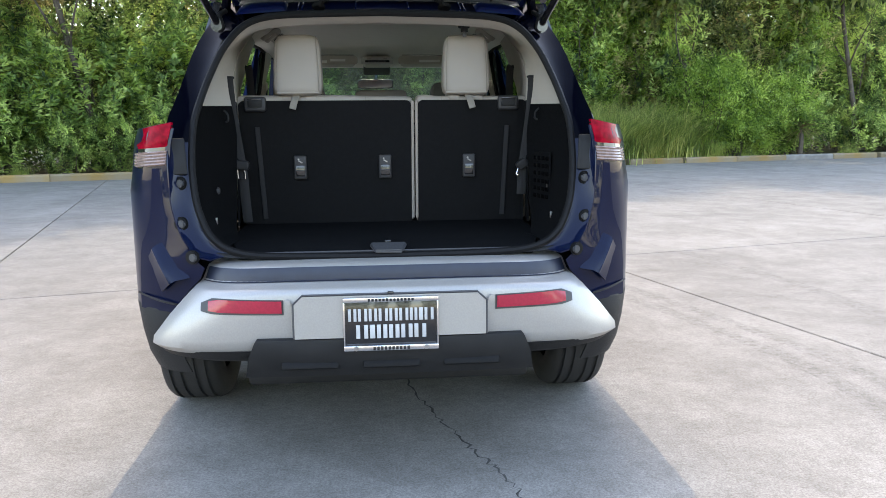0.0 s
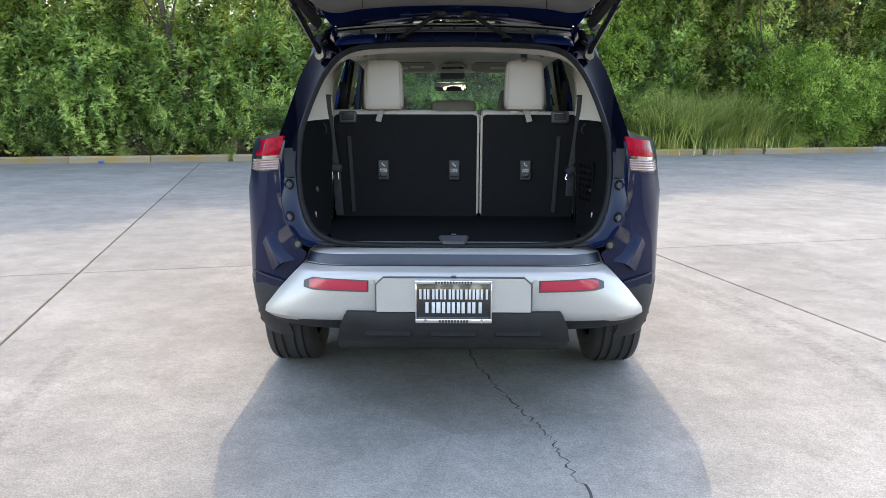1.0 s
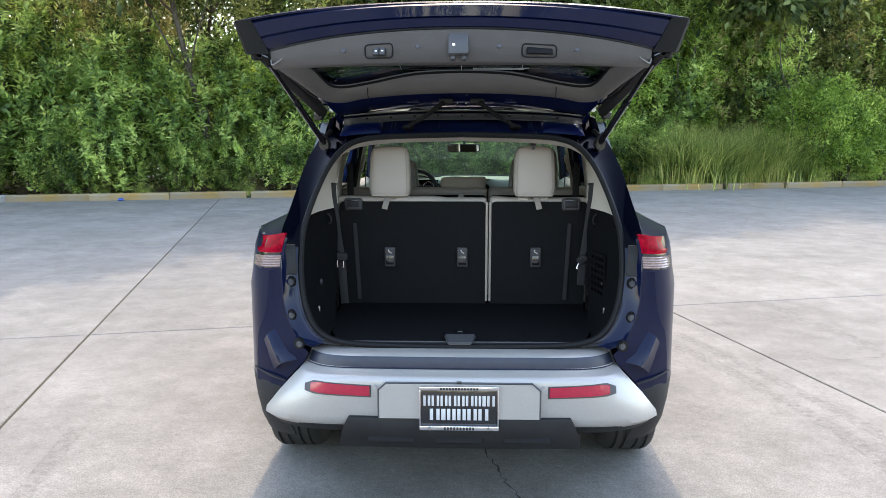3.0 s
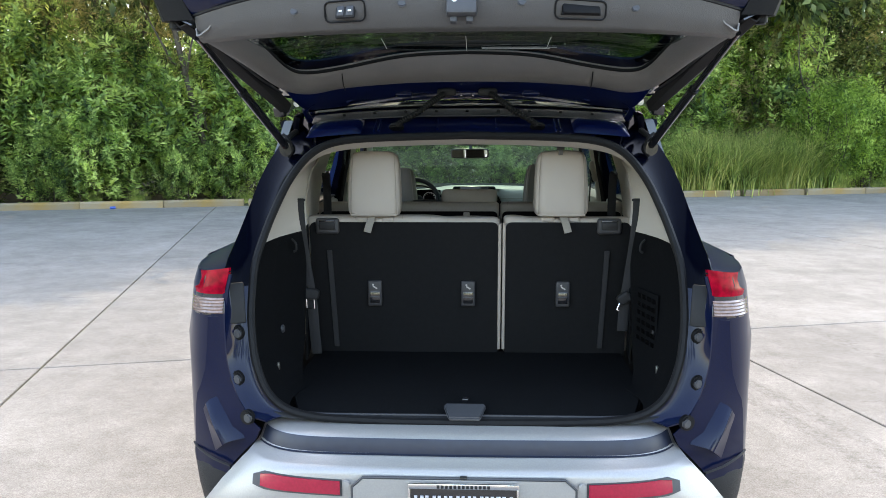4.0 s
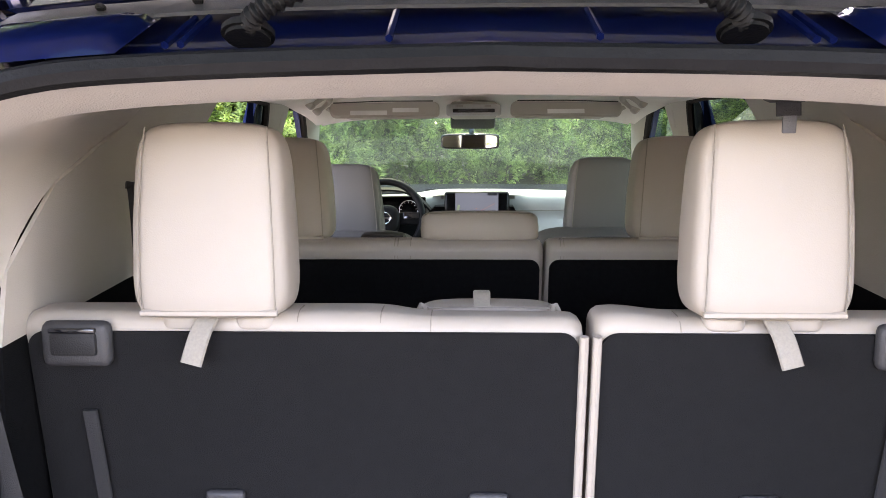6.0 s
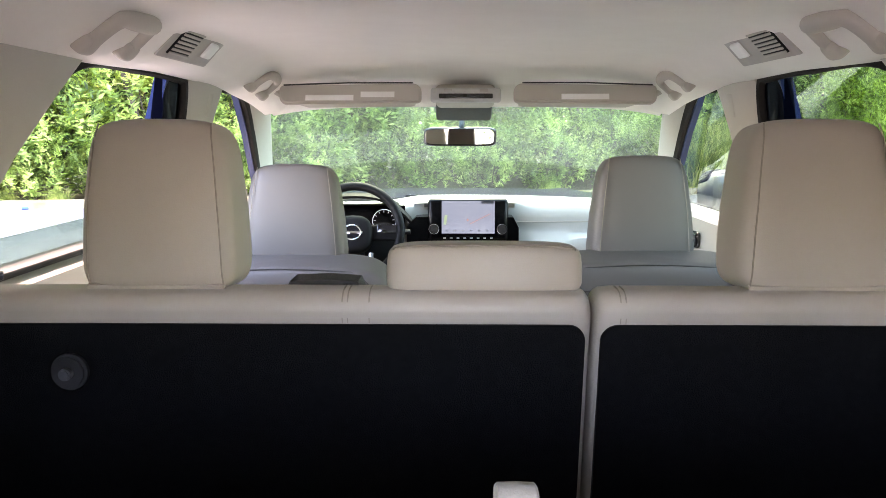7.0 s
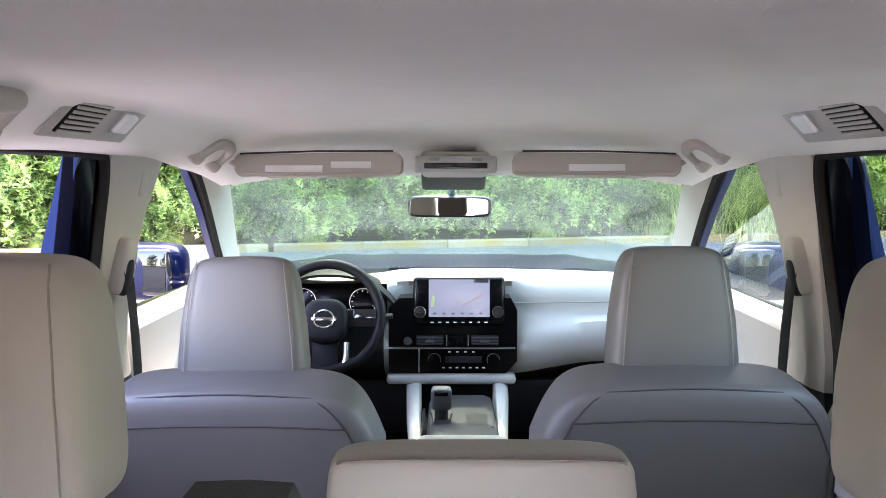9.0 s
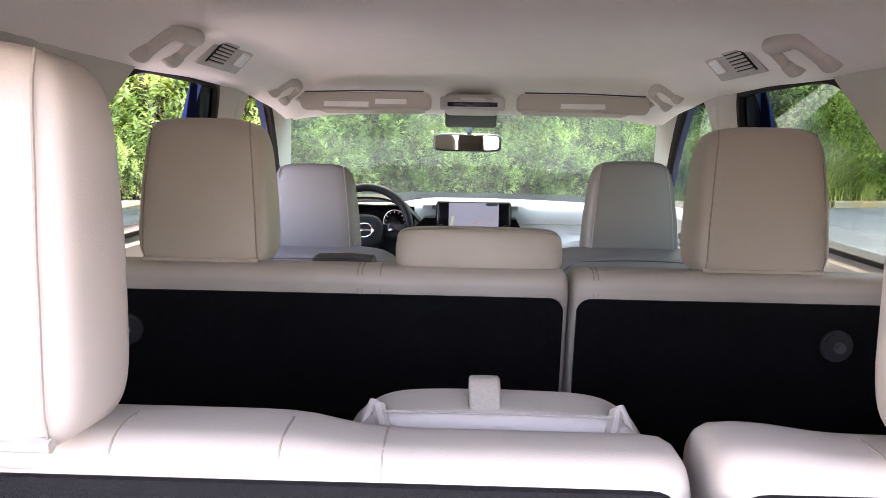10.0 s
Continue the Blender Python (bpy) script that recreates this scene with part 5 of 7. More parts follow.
# header over the opening: gutter, sealing strip, pressed panels and hoses
def on_header(x, q, out=0.0):
    """A point on the sloping header: q from the seal (0) to the gutter (1)."""
    k = abs(x / 0.60) ** 2.6
    return Vector((x, 0.507 + 0.262 * q - 0.02 * k - out * 0.40, 1.662 + 0.106 * q - 0.030 * k + 0.012 * math.sin(q * math.pi) * 0 - out * -0.90))


part("header_strip", thick(loft([[on_header(x, q, 0.006) for q in (0.56, 0.60, 0.76, 0.80)] for x in [-0.55 + 0.05 * i for i in range(23)]]), 0.004), "plastic_mid", car, "dark sealing strip over the opening")
for i in range(9):
    part("bolt", disc(tuple(on_header(-0.44 + 0.11 * i, 0.68, 0.010)), 0.006, 0.006, (-22, 0, 0), 12, 0.0015), "plastic", car)
# the chrome tube is put in for the sky reflected along the blue gutter
for out, mat, r in ((0.014, "chrome", 0.013), (0.004, "gloss_blue", 0.013)):
    part("water_channel", tube([on_header(0.592 * (-1 + i / 15), 0.90 if mat == "chrome" else 0.99, out) for i in range(31)], r, 8), mat, car, "bright edge of the roof gutter")
for sgn in (-1, 1):
    pts = smooth_path([on_header(sgn * 0.235, 0.20, 0.012), (sgn * 0.222, 0.528, 1.702), (sgn * 0.165, 0.545, 1.735), (sgn * 0.115, 0.590, 1.775), (sgn * 0.082, 0.640, 1.800)], 44)
    hose = part("wiring_hose", tube(pts, lambda q: 0.0098 + 0.0017 * math.sin(q * 2 * math.pi * 30), 10), "rubber", car, "ribbed black wiring hose")
    part("hose_end", disc(tuple(on_header(sgn * 0.240, 0.20, 0.006)), 0.026, 0.014, (-22, 0, 0), 20, 0.004), "rubber", hose)
    part("hose_end", puff((sgn * 0.072, 0.655, 1.806), (0.034, 0.016, 0.014), 0.5, 0.5), "plastic", hose)
for x in (-0.315, -0.30, -0.10, 0.10, 0.30, 0.315):
    part("header_rib", tube([on_header(x, 0.12, 0.004), on_header(x, 0.46, 0.005)], 0.004, 6), "gloss_blue", car)
for sgn in (-1, 1):
    rows = []
    for q, k in ((0.08, 0.0), (0.12, 0.7), (0.20, 1.0), (0.40, 1.0), (0.50, 0.7), (0.54, 0.0)):
        rows.append([on_header(sgn * x, q, 0.002 + 0.016 * k * e) for x, e in ((0.36, 0.0), (0.372, 0.8), (0.39, 1.0), (0.50, 1.0), (0.528, 0.8), (0.545, 0.0))])
    part("header_pressing", loft(rows), "gloss_blue", car, "pressed panel in the header")
    part("pillar_box", box((sgn * 0.598, 0.640, 1.705), (0.026, 0.06, 0.060), 0.008, rot=(20, sgn * -12, 0)), "pillar_black", car, "blue end of the roof gutter")


# ---- cabin lining ----
part("cargo_floor", thick(loft([[(hw * (-1 + i / 6), y, z) for i in range(13)] for y, z, hw in ((0.172, 0.800, 0.50), (0.19, 0.806, 0.52), (0.30, 0.824, 0.56), (0.45, 0.830, 0.58), (0.80, 0.830, 0.585))]), 0.03), "carpet", car, "black carpeted cargo floor")
part("cabin_floor", box((0, 2.25, 0.42), (1.60, 3.0, 0.03), 0.01), "carpet", car)
part("floor_riser", box((0, 0.98, 0.62), (1.3, 0.03, 0.42), 0.01), "carpet", car)
sill = part("sill_trim", loft([[(x, y + 0.02 * (x / 0.6) ** 4, z + 0.012 * (abs(x) / 0.6) ** 6) for y, z in ((0.142, 0.786), (0.148, 0.797), (0.160, 0.802), (0.172, 0.803), (0.182, 0.798))] for x in [-0.60 + 0.05 * i for i in range(25)]]), "plastic", car, "dark plastic loading sill")
part("sill_ridge", box((0, 0.166, 0.8045), (0.98, 0.008, 0.006), 0.002), "plastic_mid", sill)
bm = plate([(-0.048, 0.150, 0.803), (0.048, 0.150, 0.803), (0.066, 0.222, 0.816), (0.060, 0.236, 0.818), (-0.060, 0.236, 0.818), (-0.066, 0.222, 0.816)], 0.012, normal=(0, 0, 1))
bmesh.ops.bevel(bm, geom=list(bm.edges), offset=0.004, segments=2, affect="EDGES")
bmesh.ops.translate(bm, vec=(0, -0.025, -0.002), verts=bm.verts)
part("floor_pull", bm, "plastic_mid", car, "grey floor panel handle")
part("pull_slot", box((0.0, 0.262, 0.822), (0.022, 0.026, 0.012), 0.003), "black_gloss", car)

INNER = smooth_path([(0, 0.26, 0.828), (0.30, 0.26, 0.828), (0.48, 0.30, 0.828), (0.575, 0.48, 0.832), (0.592, 0.60, 0.93), (0.592, 0.62, 1.05), (0.588, 0.63, 1.14),
                     (0.586, 0.64, 1.25), (0.590, 0.66, 1.335), (0.600, 0.70, 1.42), (0.606, 0.84, 1.52), (0.596, 1.06, 1.605), (0.50, 1.08, 1.690), (0.28, 1.08, 1.728), (0, 1.08, 1.735)], 5)
SPLIT = 8 * 5 - 1     # the lining is dark below, beige above


def lining(i0, i1):
    def f():
        rings = []
        for a, b in list(zip(RING, INNER))[i0:i1]:
            a = a + Vector((-0.004 if a.x > 0.01 else 0, 0.004, 0))
            mid = a.lerp(b, 0.45)
            bow = Vector((0.018 if a.x > 0.4 else 0.0, 0, 0.0))
            sag = Vector((0, 0, -lerp([1.50, 1.60, 1.64], [0.0, 0.025, 0.036], a.z)))     # the header trim hangs below the seal
            rings.append([a, a.lerp(b, 0.10) + bow * 0.4 + sag * 0.95, a.lerp(b, 0.28) + bow * 0.8 + sag, mid + bow + sag * 0.9, a.lerp(b, 0.72) + bow * 0.7 + sag * 0.35, b])
        return thick(loft(rings), 0.004)
    return f


sides("cargo_side_trim", lining(12, SPLIT + 1), "carpet", label="black carpeted cargo side trim")
sides("rear_pillar_trim", lining(SPLIT, len(RING)), "beige", label="beige rear pillar and header trim")

# rear side lining from the third row to the rear door
def c_trim():
    a = [(0.592, 0.62, 0.84), (0.588, 0.64, 1.10), (0.590, 0.66, 1.335)]
    b = [(0.66, 1.10, 0.84), (0.655, 1.12, 1.10), (0.65, 1.12, 1.325)]
    c = [(0.72, 1.60, 0.84), (0.72, 1.55, 1.10), (0.715, 1.48, 1.30)]
    return thick(loft([a, b, c]), 0.006)


def c_trim_top():
    a = [(0.590, 0.66, 1.335), (0.600, 0.70, 1.42), (0.606, 0.84, 1.52), (0.596, 1.06, 1.605), (0.60, 1.10, 1.69)]
    b = [(0.65, 1.12, 1.325), (0.645, 1.14, 1.42), (0.64, 1.20, 1.52), (0.636, 1.30, 1.605), (0.62, 1.40, 1.70)]
    c = [(0.715, 1.46, 1.30), (0.705, 1.50, 1.42), (0.692, 1.59, 1.52), (0.678, 1.70, 1.615), (0.66, 1.78, 1.69)]
    return thick(loft([a, b, c]), 0.006)


sides("quarter_trim", c_trim, "carpet", label="black lower side trim beside the third row")
sides("quarter_pillar_trim", c_trim_top, "beige", label="beige pillar trim beside the third row")

# headliner
def liner_z(x, y):
    c = lerp([1.0, 1.4, 2.1, 2.5, 2.8, 3.0], [1.733, 1.754, 1.772, 1.768, 1.754, 1.712], y)
    a = abs(x)
    c -= 0.020 * min(1.0, max(0.0, (y - 2.55) / 0.20)) * min(1.0, max(0.0, (a - 0.40) / 0.12))
    return c - 0.010 * (min(a, 0.54) / 0.54) ** 4 - 0.90 * max(0, min(a, 0.605) - 0.54) - 0.16 * max(0, a - 0.605)


rings = []
for k in range(28):
    y = 1.04 + (2.99 - 1.04) * k / 27
    hw = lerp([1.04, 1.3, 1.8, 2.5, 2.99], [0.60, 0.63, 0.675, 0.68, 0.655], y)
    rings.append([(hw * s, y, liner_z(hw * s, y)) for s in [-1 + 2 * i / 34 for i in range(35)]])
part("headliner", thick(loft(rings), 0.012), "headliner", car, "beige woven roof lining")
rings = []
for y, z in ((2.975, 1.716), (3.01, 1.690), (3.06, 1.650), (3.10, 1.634), (3.125, 1.640), (3.14, 1.668)):
    rings.append([(0.645 * s, y - 0.03 * s * s, z - 0.030 * abs(s) ** 5) for s in [-1 + i / 12 for i in range(25)]])
part("header_trim", thick(loft(rings), 0.006), "headliner", car, "beige roof lining edge over the windscreen")


# door frames, seals and pillar trims
def b_trim():
    rings = []
    for z, x, y0, y1 in ((1.69, 0.668, 2.36, 2.66), (1.66, 0.680, 2.365, 2.65), (1.55, 0.705, 2.39, 2.61), (1.40, 0.735, 2.42, 2.58), (1.25, 0.755, 2.43, 2.60), (1.18, 0.757, 2.43, 2.62)):
        rings.append([(x + 0.05, y0 - 0.004, z), (x + 0.012, y0 + 0.005, z), (x, y0 + 0.04, z), (x, y1 - 0.04, z), (x + 0.012, y1 - 0.005, z), (x + 0.05, y1 + 0.004, z)])
    return loft(rings)


def b_low():
    rings = []
    for z, x, y0, y1 in ((1.18, 0.757, 2.43, 2.62), (0.95, 0.762, 2.40, 2.66), (0.45, 0.765, 2.36, 2.70)):
        rings.append([(x + 0.05, y0 - 0.004, z), (x + 0.012, y0 + 0.005, z), (x, y0 + 0.04, z), (x, y1 - 0.04, z), (x + 0.012, y1 - 0.005, z), (x + 0.05, y1 + 0.004, z)])
    return loft(rings)


bt = sides("centre_pillar_trim", b_trim, "beige", label="beige centre pillar trim")
sides("centre_pillar_base", b_low, "plastic", label="dark lower centre pillar trim")
for s, p in zip((1, -1), bt):
    part("airbag_badge", box((s * 0.6895, 2.53, 1.622), (0.004, 0.035, 0.062), 0.0018, rot=(0, s * -12, 0)), "beige", p)
    part("belt_hole", puff((s * 0.712, 2.462, 1.425), (0.016, 0.016, 0.042), 0.5, 0.5, rot=(0, s * -10, 0)), "plastic", p, "dark belt opening")
    part("belt_slot", puff((s * 0.718, 2.47, 1.445), (0.022, 0.028, 0.062), 0.5, 0.5, rot=(0, s * -10, 0)), "beige", p, "beige belt guide cover")


def seal_frame(pts, r=0.014):
    return lambda: tube(smooth_path(pts, 5), r, 7)


sides("door_seal", seal_frame([(0.735, 1.46, 1.30), (0.715, 1.52, 1.45), (0.695, 1.66, 1.60), (0.685, 1.82, 1.677), (0.685, 2.05, 1.685), (0.688, 2.27, 1.682), (0.695, 2.345, 1.66), (0.722, 2.355, 1.50), (0.765, 2.37, 1.28), (0.775, 2.38, 1.1)]), "seal_brown", label="dark brown door seal")
sides("door_frame", lambda: thick(loft([[(0.725, 2.262, 1.69), (0.765, 2.285, 1.50), (0.835, 2.315, 1.27)], [(0.708, 2.266, 1.69), (0.742, 2.288, 1.50), (0.798, 2.318, 1.27)], [(0.697, 2.305, 1.695), (0.730, 2.325, 1.50), (0.783, 2.345, 1.27)], [(0.70, 2.345, 1.69), (0.735, 2.36, 1.50), (0.785, 2.375, 1.27)]]), 0.008), "pillar_black", label="black door frame edge")
sides("door_seal", seal_frame([(0.686, 2.67, 1.676), (0.685, 2.72, 1.675), (0.682, 2.78, 1.673), (0.692, 2.88, 1.645), (0.722, 3.06, 1.545), (0.760, 3.27, 1.41), (0.79, 3.45, 1.29), (0.80, 3.5, 1.2)], 0.017), "seal_brown", label="dark brown door seal")
sides("screen_pillar_frame", lambda: thick(loft([[(0.708, 2.80, 1.662), (0.742, 3.02, 1.545), (0.785, 3.27, 1.39), (0.810, 3.45, 1.275)], [(0.715, 2.92, 1.665), (0.755, 3.16, 1.545), (0.80, 3.44, 1.39), (0.825, 3.66, 1.275)]]), 0.02), "door_blue", label="blue door frame along the windscreen pillar")


def a_trim():
    rings = []
    for t in range(7):
        f = t / 6
        w = ws(1, f * 0.82)
        inner = (w[0] - 0.034 + 0.040 * f, w[1] - 0.03, w[2] - 0.016)
        outer = (lerp([0, 1], [0.672, 0.795], f), lerp([0, 1], [2.83, 3.52], f), lerp([0, 1], [1.678, 1.275], f))
        mid = ((inner[0] + outer[0]) / 2 + 0.002, (inner[1] + outer[1]) / 2 - 0.02, (inner[2] + outer[2]) / 2 - 0.012)
        rings.append([inner, mid, outer, (outer[0] + 0.02, outer[1] + 0.02, outer[2] + 0.01)])
    return thick(loft(rings), 0.006)


sides("screen_pillar_trim", a_trim, "beige", label="beige windscreen pillar trim")


# door inner panels
def door_panel(y0, y1, sill_z):
    def f():
        rings = []
        for y in (y0, y0 + 0.02, (y0 + y1) / 2, y1 - 0.02, y1):
            e = 0.02 if y in (y0, y1) else 0.0
            rings.append([(0.84, y, sill_z + 0.005), (0.80 + e, y, sill_z), (0.775 + e, y, sill_z - 0.02), (0.765 + e, y, sill_z - 0.13), (0.735 + e, y, sill_z - 0.20), (0.70 + e, y, sill_z - 0.23), (0.70 + e, y, sill_z - 0.27), (0.76 + e, y, sill_z - 0.32), (0.77 + e, y, 0.45)])
        return thick(loft(rings), 0.006)
    return f


rd = sides("rear_door_panel", door_panel(1.46, 2.40, 1.315), "dash", label="ivory rear door panel")
fd = sides("front_door_panel", door_panel(2.62, 3.55, 1.285), "dash", label="ivory front door panel")
for s, a, b in zip((1, -1), rd, fd):
    part("door_handle", tube([(s * 0.765, 1.78, 1.25), (s * 0.75, 1.82, 1.255), (s * 0.75, 1.88, 1.25)], 0.008, 6), "black_gloss", a, "black door release")
    part("window_strip", box((s * 0.812, 1.93, 1.319), (0.060, 0.90, 0.014), 0.005), "plastic", a, "black window sealing strip")
    part("lock_knob", puff((s * 0.785, 1.66, 1.325), (0.012, 0.03, 0.008)), "black_gloss", a)
    part("door_handle", box((s * 0.760, 3.02, 1.20), (0.02, 0.11, 0.055), 0.01), "black_gloss", b, "black door release cup")
    part("handle_lever", box((s * 0.749, 3.02, 1.20), (0.008, 0.07, 0.02), 0.004), "chrome", b)

# ---- dashboard ----
dash = thing("dashboard", "ivory dashboard with a black centre stack and screen", "dashboard", (0, 3.5, 0.9))
dash.location = (0, 0, 0)
DP = [(3.97, 1.212), (3.85, 1.262), (3.70, 1.290), (3.50, 1.290), (3.44, 1.280), (3.415, 1.262), (3.405, 1.225), (3.41, 1.20), (3.40, 1.17), (3.36, 1.11), (3.345, 1.065), (3.36, 1.01), (3.42, 0.96), (3.52, 0.90), (3.60, 0.60), (3.62, 0.44)]
rings = []
for i in range(41):
    s = -1 + i / 20
    x = 0.775 * s
    hood = -0.02 * math.exp(-((x + 0.42) / 0.19) ** 4)
    lift = 0.045 * min(1.0, max(0.0, (x - 0.20) / 0.24)) ** 0.8
    rings.append([(x, y - 0.03 * (1 - s * s) + (0.03 * abs(s) ** 4) + (0.055 * math.exp(-((x - 0.01) / 0.195) ** 6) if k >= 5 else 0), z + (hood if 2 <= k <= 5 else 0) - ((0.062, 0.056, 0.030)[k] * s * s if k < 3 else 0) + (lift if 9 <= k <= 12 else 0)) for k, (y, z) in enumerate(DP)])
part("dash_body", thick(loft([q[2:13] for q in rings]), 0.006), "dash", dash, "ivory soft dashboard body")
part("dash_front_strip", thick(loft([q[:3] for q in rings]), 0.006), "cabin_black", dash, "dark strip along the windscreen")
part("dash_underside", thick(loft([[(x, y + 0.004, z) for x, y, z in q[12:]] for q in rings]), 0.006), "cabin_black", dash, "black lower dashboard and footwell")
part("driver_panel", thick(loft([[(x, y - 0.008, z) for x, y, z in q[7:13]] for q in rings if -0.74 < q[0][0] < -0.215]), 0.004), "cabin_black", dash, "dark panel below the instruments")
part("dash_seam", tube([(0.775 * s, 3.403 - 0.03 * (1 - s * s) + 0.03 * abs(s) ** 4 - 0.003, 1.212) for s in [0.22 + 0.06 * i for i in range(13)]], 0.0018, 4), "thread", dash)
part("lower_dash", box((0.0, 3.50, 0.84), (1.45, 0.14, 0.20), 0.03), "cabin_black", dash, "dark lower dashboard")
part("lip", box((-0.012, 3.338, 0.966), (0.425, 0.06, 0.034), 0.014, 3), "dash", dash, "ivory lower edge below the centre panel")
# speaker grilles on the dash top, mirrored in the windscreen
for s in (-1, 1):
    gm = pose(s * 0.690, 3.555, 1.2885, 0, 0, s * -42)

    def grille_part(name, b, mat, parent, label=""):
        bmesh.ops.transform(b, matrix=gm, verts=b.verts)
        return part(name, b, mat, parent, label)
    cv = grille_part("corner_grille", box((0, 0, 0), (0.155, 0.085, 0.010), 0.008), "plastic", dash, "dark slatted grille in the dash corner")
    for k in range(5):
        grille_part("slat", box((-0.056 + 0.028 * k, 0, 0.006), (0.013, 0.068, 0.006), 0.002), "dash", cv)
dg = part("defroster_grille", box((0.0, 3.81, 1.2705), (0.50, 0.040, 0.008), 0.003, rot=(-14, 0, 0)), "plastic", dash, "dark defroster grille at the windscreen")
for k in range(24):
    part("slat", box((-0.23 + 0.02 * k, 3.81, 1.2755), (0.005, 0.034, 0.004), 0.001, rot=(-14, 0, 0)), "plastic_mid", dg)
# instrument binnacle
rings = []
for y, dz, grow in ((3.285, 0.0, 1.0), (3.30, 0.004, 1.0), (3.36, 0.006, 1.0), (3.44, 0.0, 1.02), (3.50, -0.02, 1.04)):
    rings.append([(-0.405 + 0.215 * grow * q, y + 0.05 * q * q, 1.205 + dz + 0.112 * (1 - abs(q) ** 2.6)) for q in [-1 + i / 14 for i in range(29)]])
part("binnacle", thick(loft(rings), 0.009), "cabin_black", dash, "thin dark hood over the instruments")
ig = part("instrument_glass", box((-0.405, 3.375, 1.222), (0.36, 0.008, 0.105), 0.012, rot=(-12, 0, 0)), "piano", dash, "dark instrument display")
DIAL = bpy.data.materials.new("dial_light")
DIAL.use_nodes = True
DIAL.node_tree.nodes["Principled BSDF"].inputs["Emission Color"].default_value = (0.7, 0.75, 0.8, 1)
DIAL.node_tree.nodes["Principled BSDF"].inputs["Emission Strength"].default_value = 0.010
for cx in (-0.505, -0.305):
    part("dial_arc", tube([(cx + 0.044 * math.cos(w), 3.3695 + 0.20 * 0.044 * math.sin(w), 1.214 + 0.044 * math.sin(w)) for w in [radians(-30 + 12 * i) for i in range(21)]], 0.0012, 5), DIAL, ig, "lit round dial")
    for w in range(-20, 205, 28):
        c_, n_s = math.cos(radians(w)), math.sin(radians(w))
        part("dial_tick", tube([(cx + r * c_, 3.3695 + 0.20 * r * n_s, 1.214 + r * n_s) for r in (0.033, 0.040)], 0.0010, 4), DIAL, ig)
part("trim_wave", tube([(-0.60, 3.29, 1.165), (-0.42, 3.285, 1.158), (-0.25, 3.30, 1.165)], 0.004, 6), "chrome", dash)
# centre stack
CX = 0.018
stack = part("centre_panel", plate([(CX - 0.235, 3.325, 0.985), (CX + 0.150, 3.325, 0.985), (CX + 0.186, 3.325, 1.025), (CX + 0.186, 3.325, 1.195), (CX + 0.165, 3.325, 1.235), (CX - 0.20, 3.325, 1.235), (CX - 0.235, 3.325, 1.20)], 0.10, normal=(0, 1, 0)), "piano", dash, "gloss black centre stack")
scr = part("screen_housing", box((CX - 0.004, 3.345, 1.222), (0.302, 0.05, 0.160), 0.016, 3, rot=(-8, 0, 0)), "piano", dash, "black screen housing")
SCREEN = bpy.data.materials.new("map_screen")
SCREEN.use_nodes = True
n_, l_ = SCREEN.node_tree.nodes, SCREEN.node_tree.links
p_ = n_["Principled BSDF"]
p_.inputs["Base Color"].default_value = (0.05, 0.05, 0.05, 1)
p_.inputs["Roughness"].default_value = 0.1
p_.inputs["Specular IOR Level"].default_value = 0.08
tcs, nz, rp = n_.new("ShaderNodeTexCoord"), n_.new("ShaderNodeTexNoise"), n_.new("ShaderNodeValToRGB")
nz.inputs["Scale"].default_value = 14
l_.new(tcs.outputs["Object"], nz.inputs["Vector"])
rp.color_ramp.elements[0].color, rp.color_ramp.elements[1].color = (0.42, 0.60, 0.92, 1), (0.50, 0.68, 0.96, 1)
l_.new(nz.outputs[0], rp.inputs[0])
l_.new(rp.outputs[0], p_.inputs["Emission Color"])
p_.inputs["Emission Strength"].default_value = 0.0135


def glow(name, colour, k=0.018):
    m = bpy.data.materials.new(name)
    m.use_nodes = True
    b = m.node_tree.nodes["Principled BSDF"]
    b.inputs["Base Color"].default_value = (*[c * 0.1 for c in colour], 1)
    b.inputs["Emission Color"].default_value = (*colour, 1)
    b.inputs["Emission Strength"].default_value = k
    return m


G_RED, G_GREEN, G_DARK, G_WHITE = glow("route_red", (0.7, 0.30, 0.22)), glow("park_green", (0.45, 0.72, 0.42)), glow("status_bar", (0.02, 0.03, 0.05)), glow("icon_white", (0.7, 0.72, 0.75))


def on_screen(dx, dz, w, h, lift=0.001, rot=0.0):
    """A thin plate on the screen's face, dx and dz from its centre."""
    m = pose(CX - 0.004, 3.345, 1.222, -8, 0, 0) @ pose(dx, -0.0262 - lift, dz, 0, rot, 0)
    b = box((0, 0, 0), (w, 0.001, h))
    bmesh.ops.transform(b, matrix=m, verts=b.verts)
    return b


display = part("display", on_screen(0.0, 0.010, 0.198, 0.122), SCREEN, scr, "lit navigation map display", smooth=0)
part("map_route", on_screen(0.045, 0.004, 0.085, 0.0022, 0.002, -27), G_RED, display, smooth=0)
part("map_park", on_screen(-0.085, 0.0, 0.010, 0.036, 0.002, 8), G_GREEN, display, smooth=0)
part("status_bar", on_screen(0.072, 0.066, 0.046, 0.011, 0.002), G_DARK, display, smooth=0)
part("map_marker", on_screen(-0.002, 0.0, 0.006, 0.007, 0.002), G_RED, display, smooth=0)
for i in range(6):
    part("menu_icon", on_screen(-0.08 + 0.03 * i, -0.040, 0.008, 0.005, 0.002), "plastic_mid", display, smooth=0)
for i in range(8):
    part("key_mark", on_screen(-0.088 + 0.025 * i, -0.068, 0.010, 0.003, 0.001), "paper", scr, smooth=0)
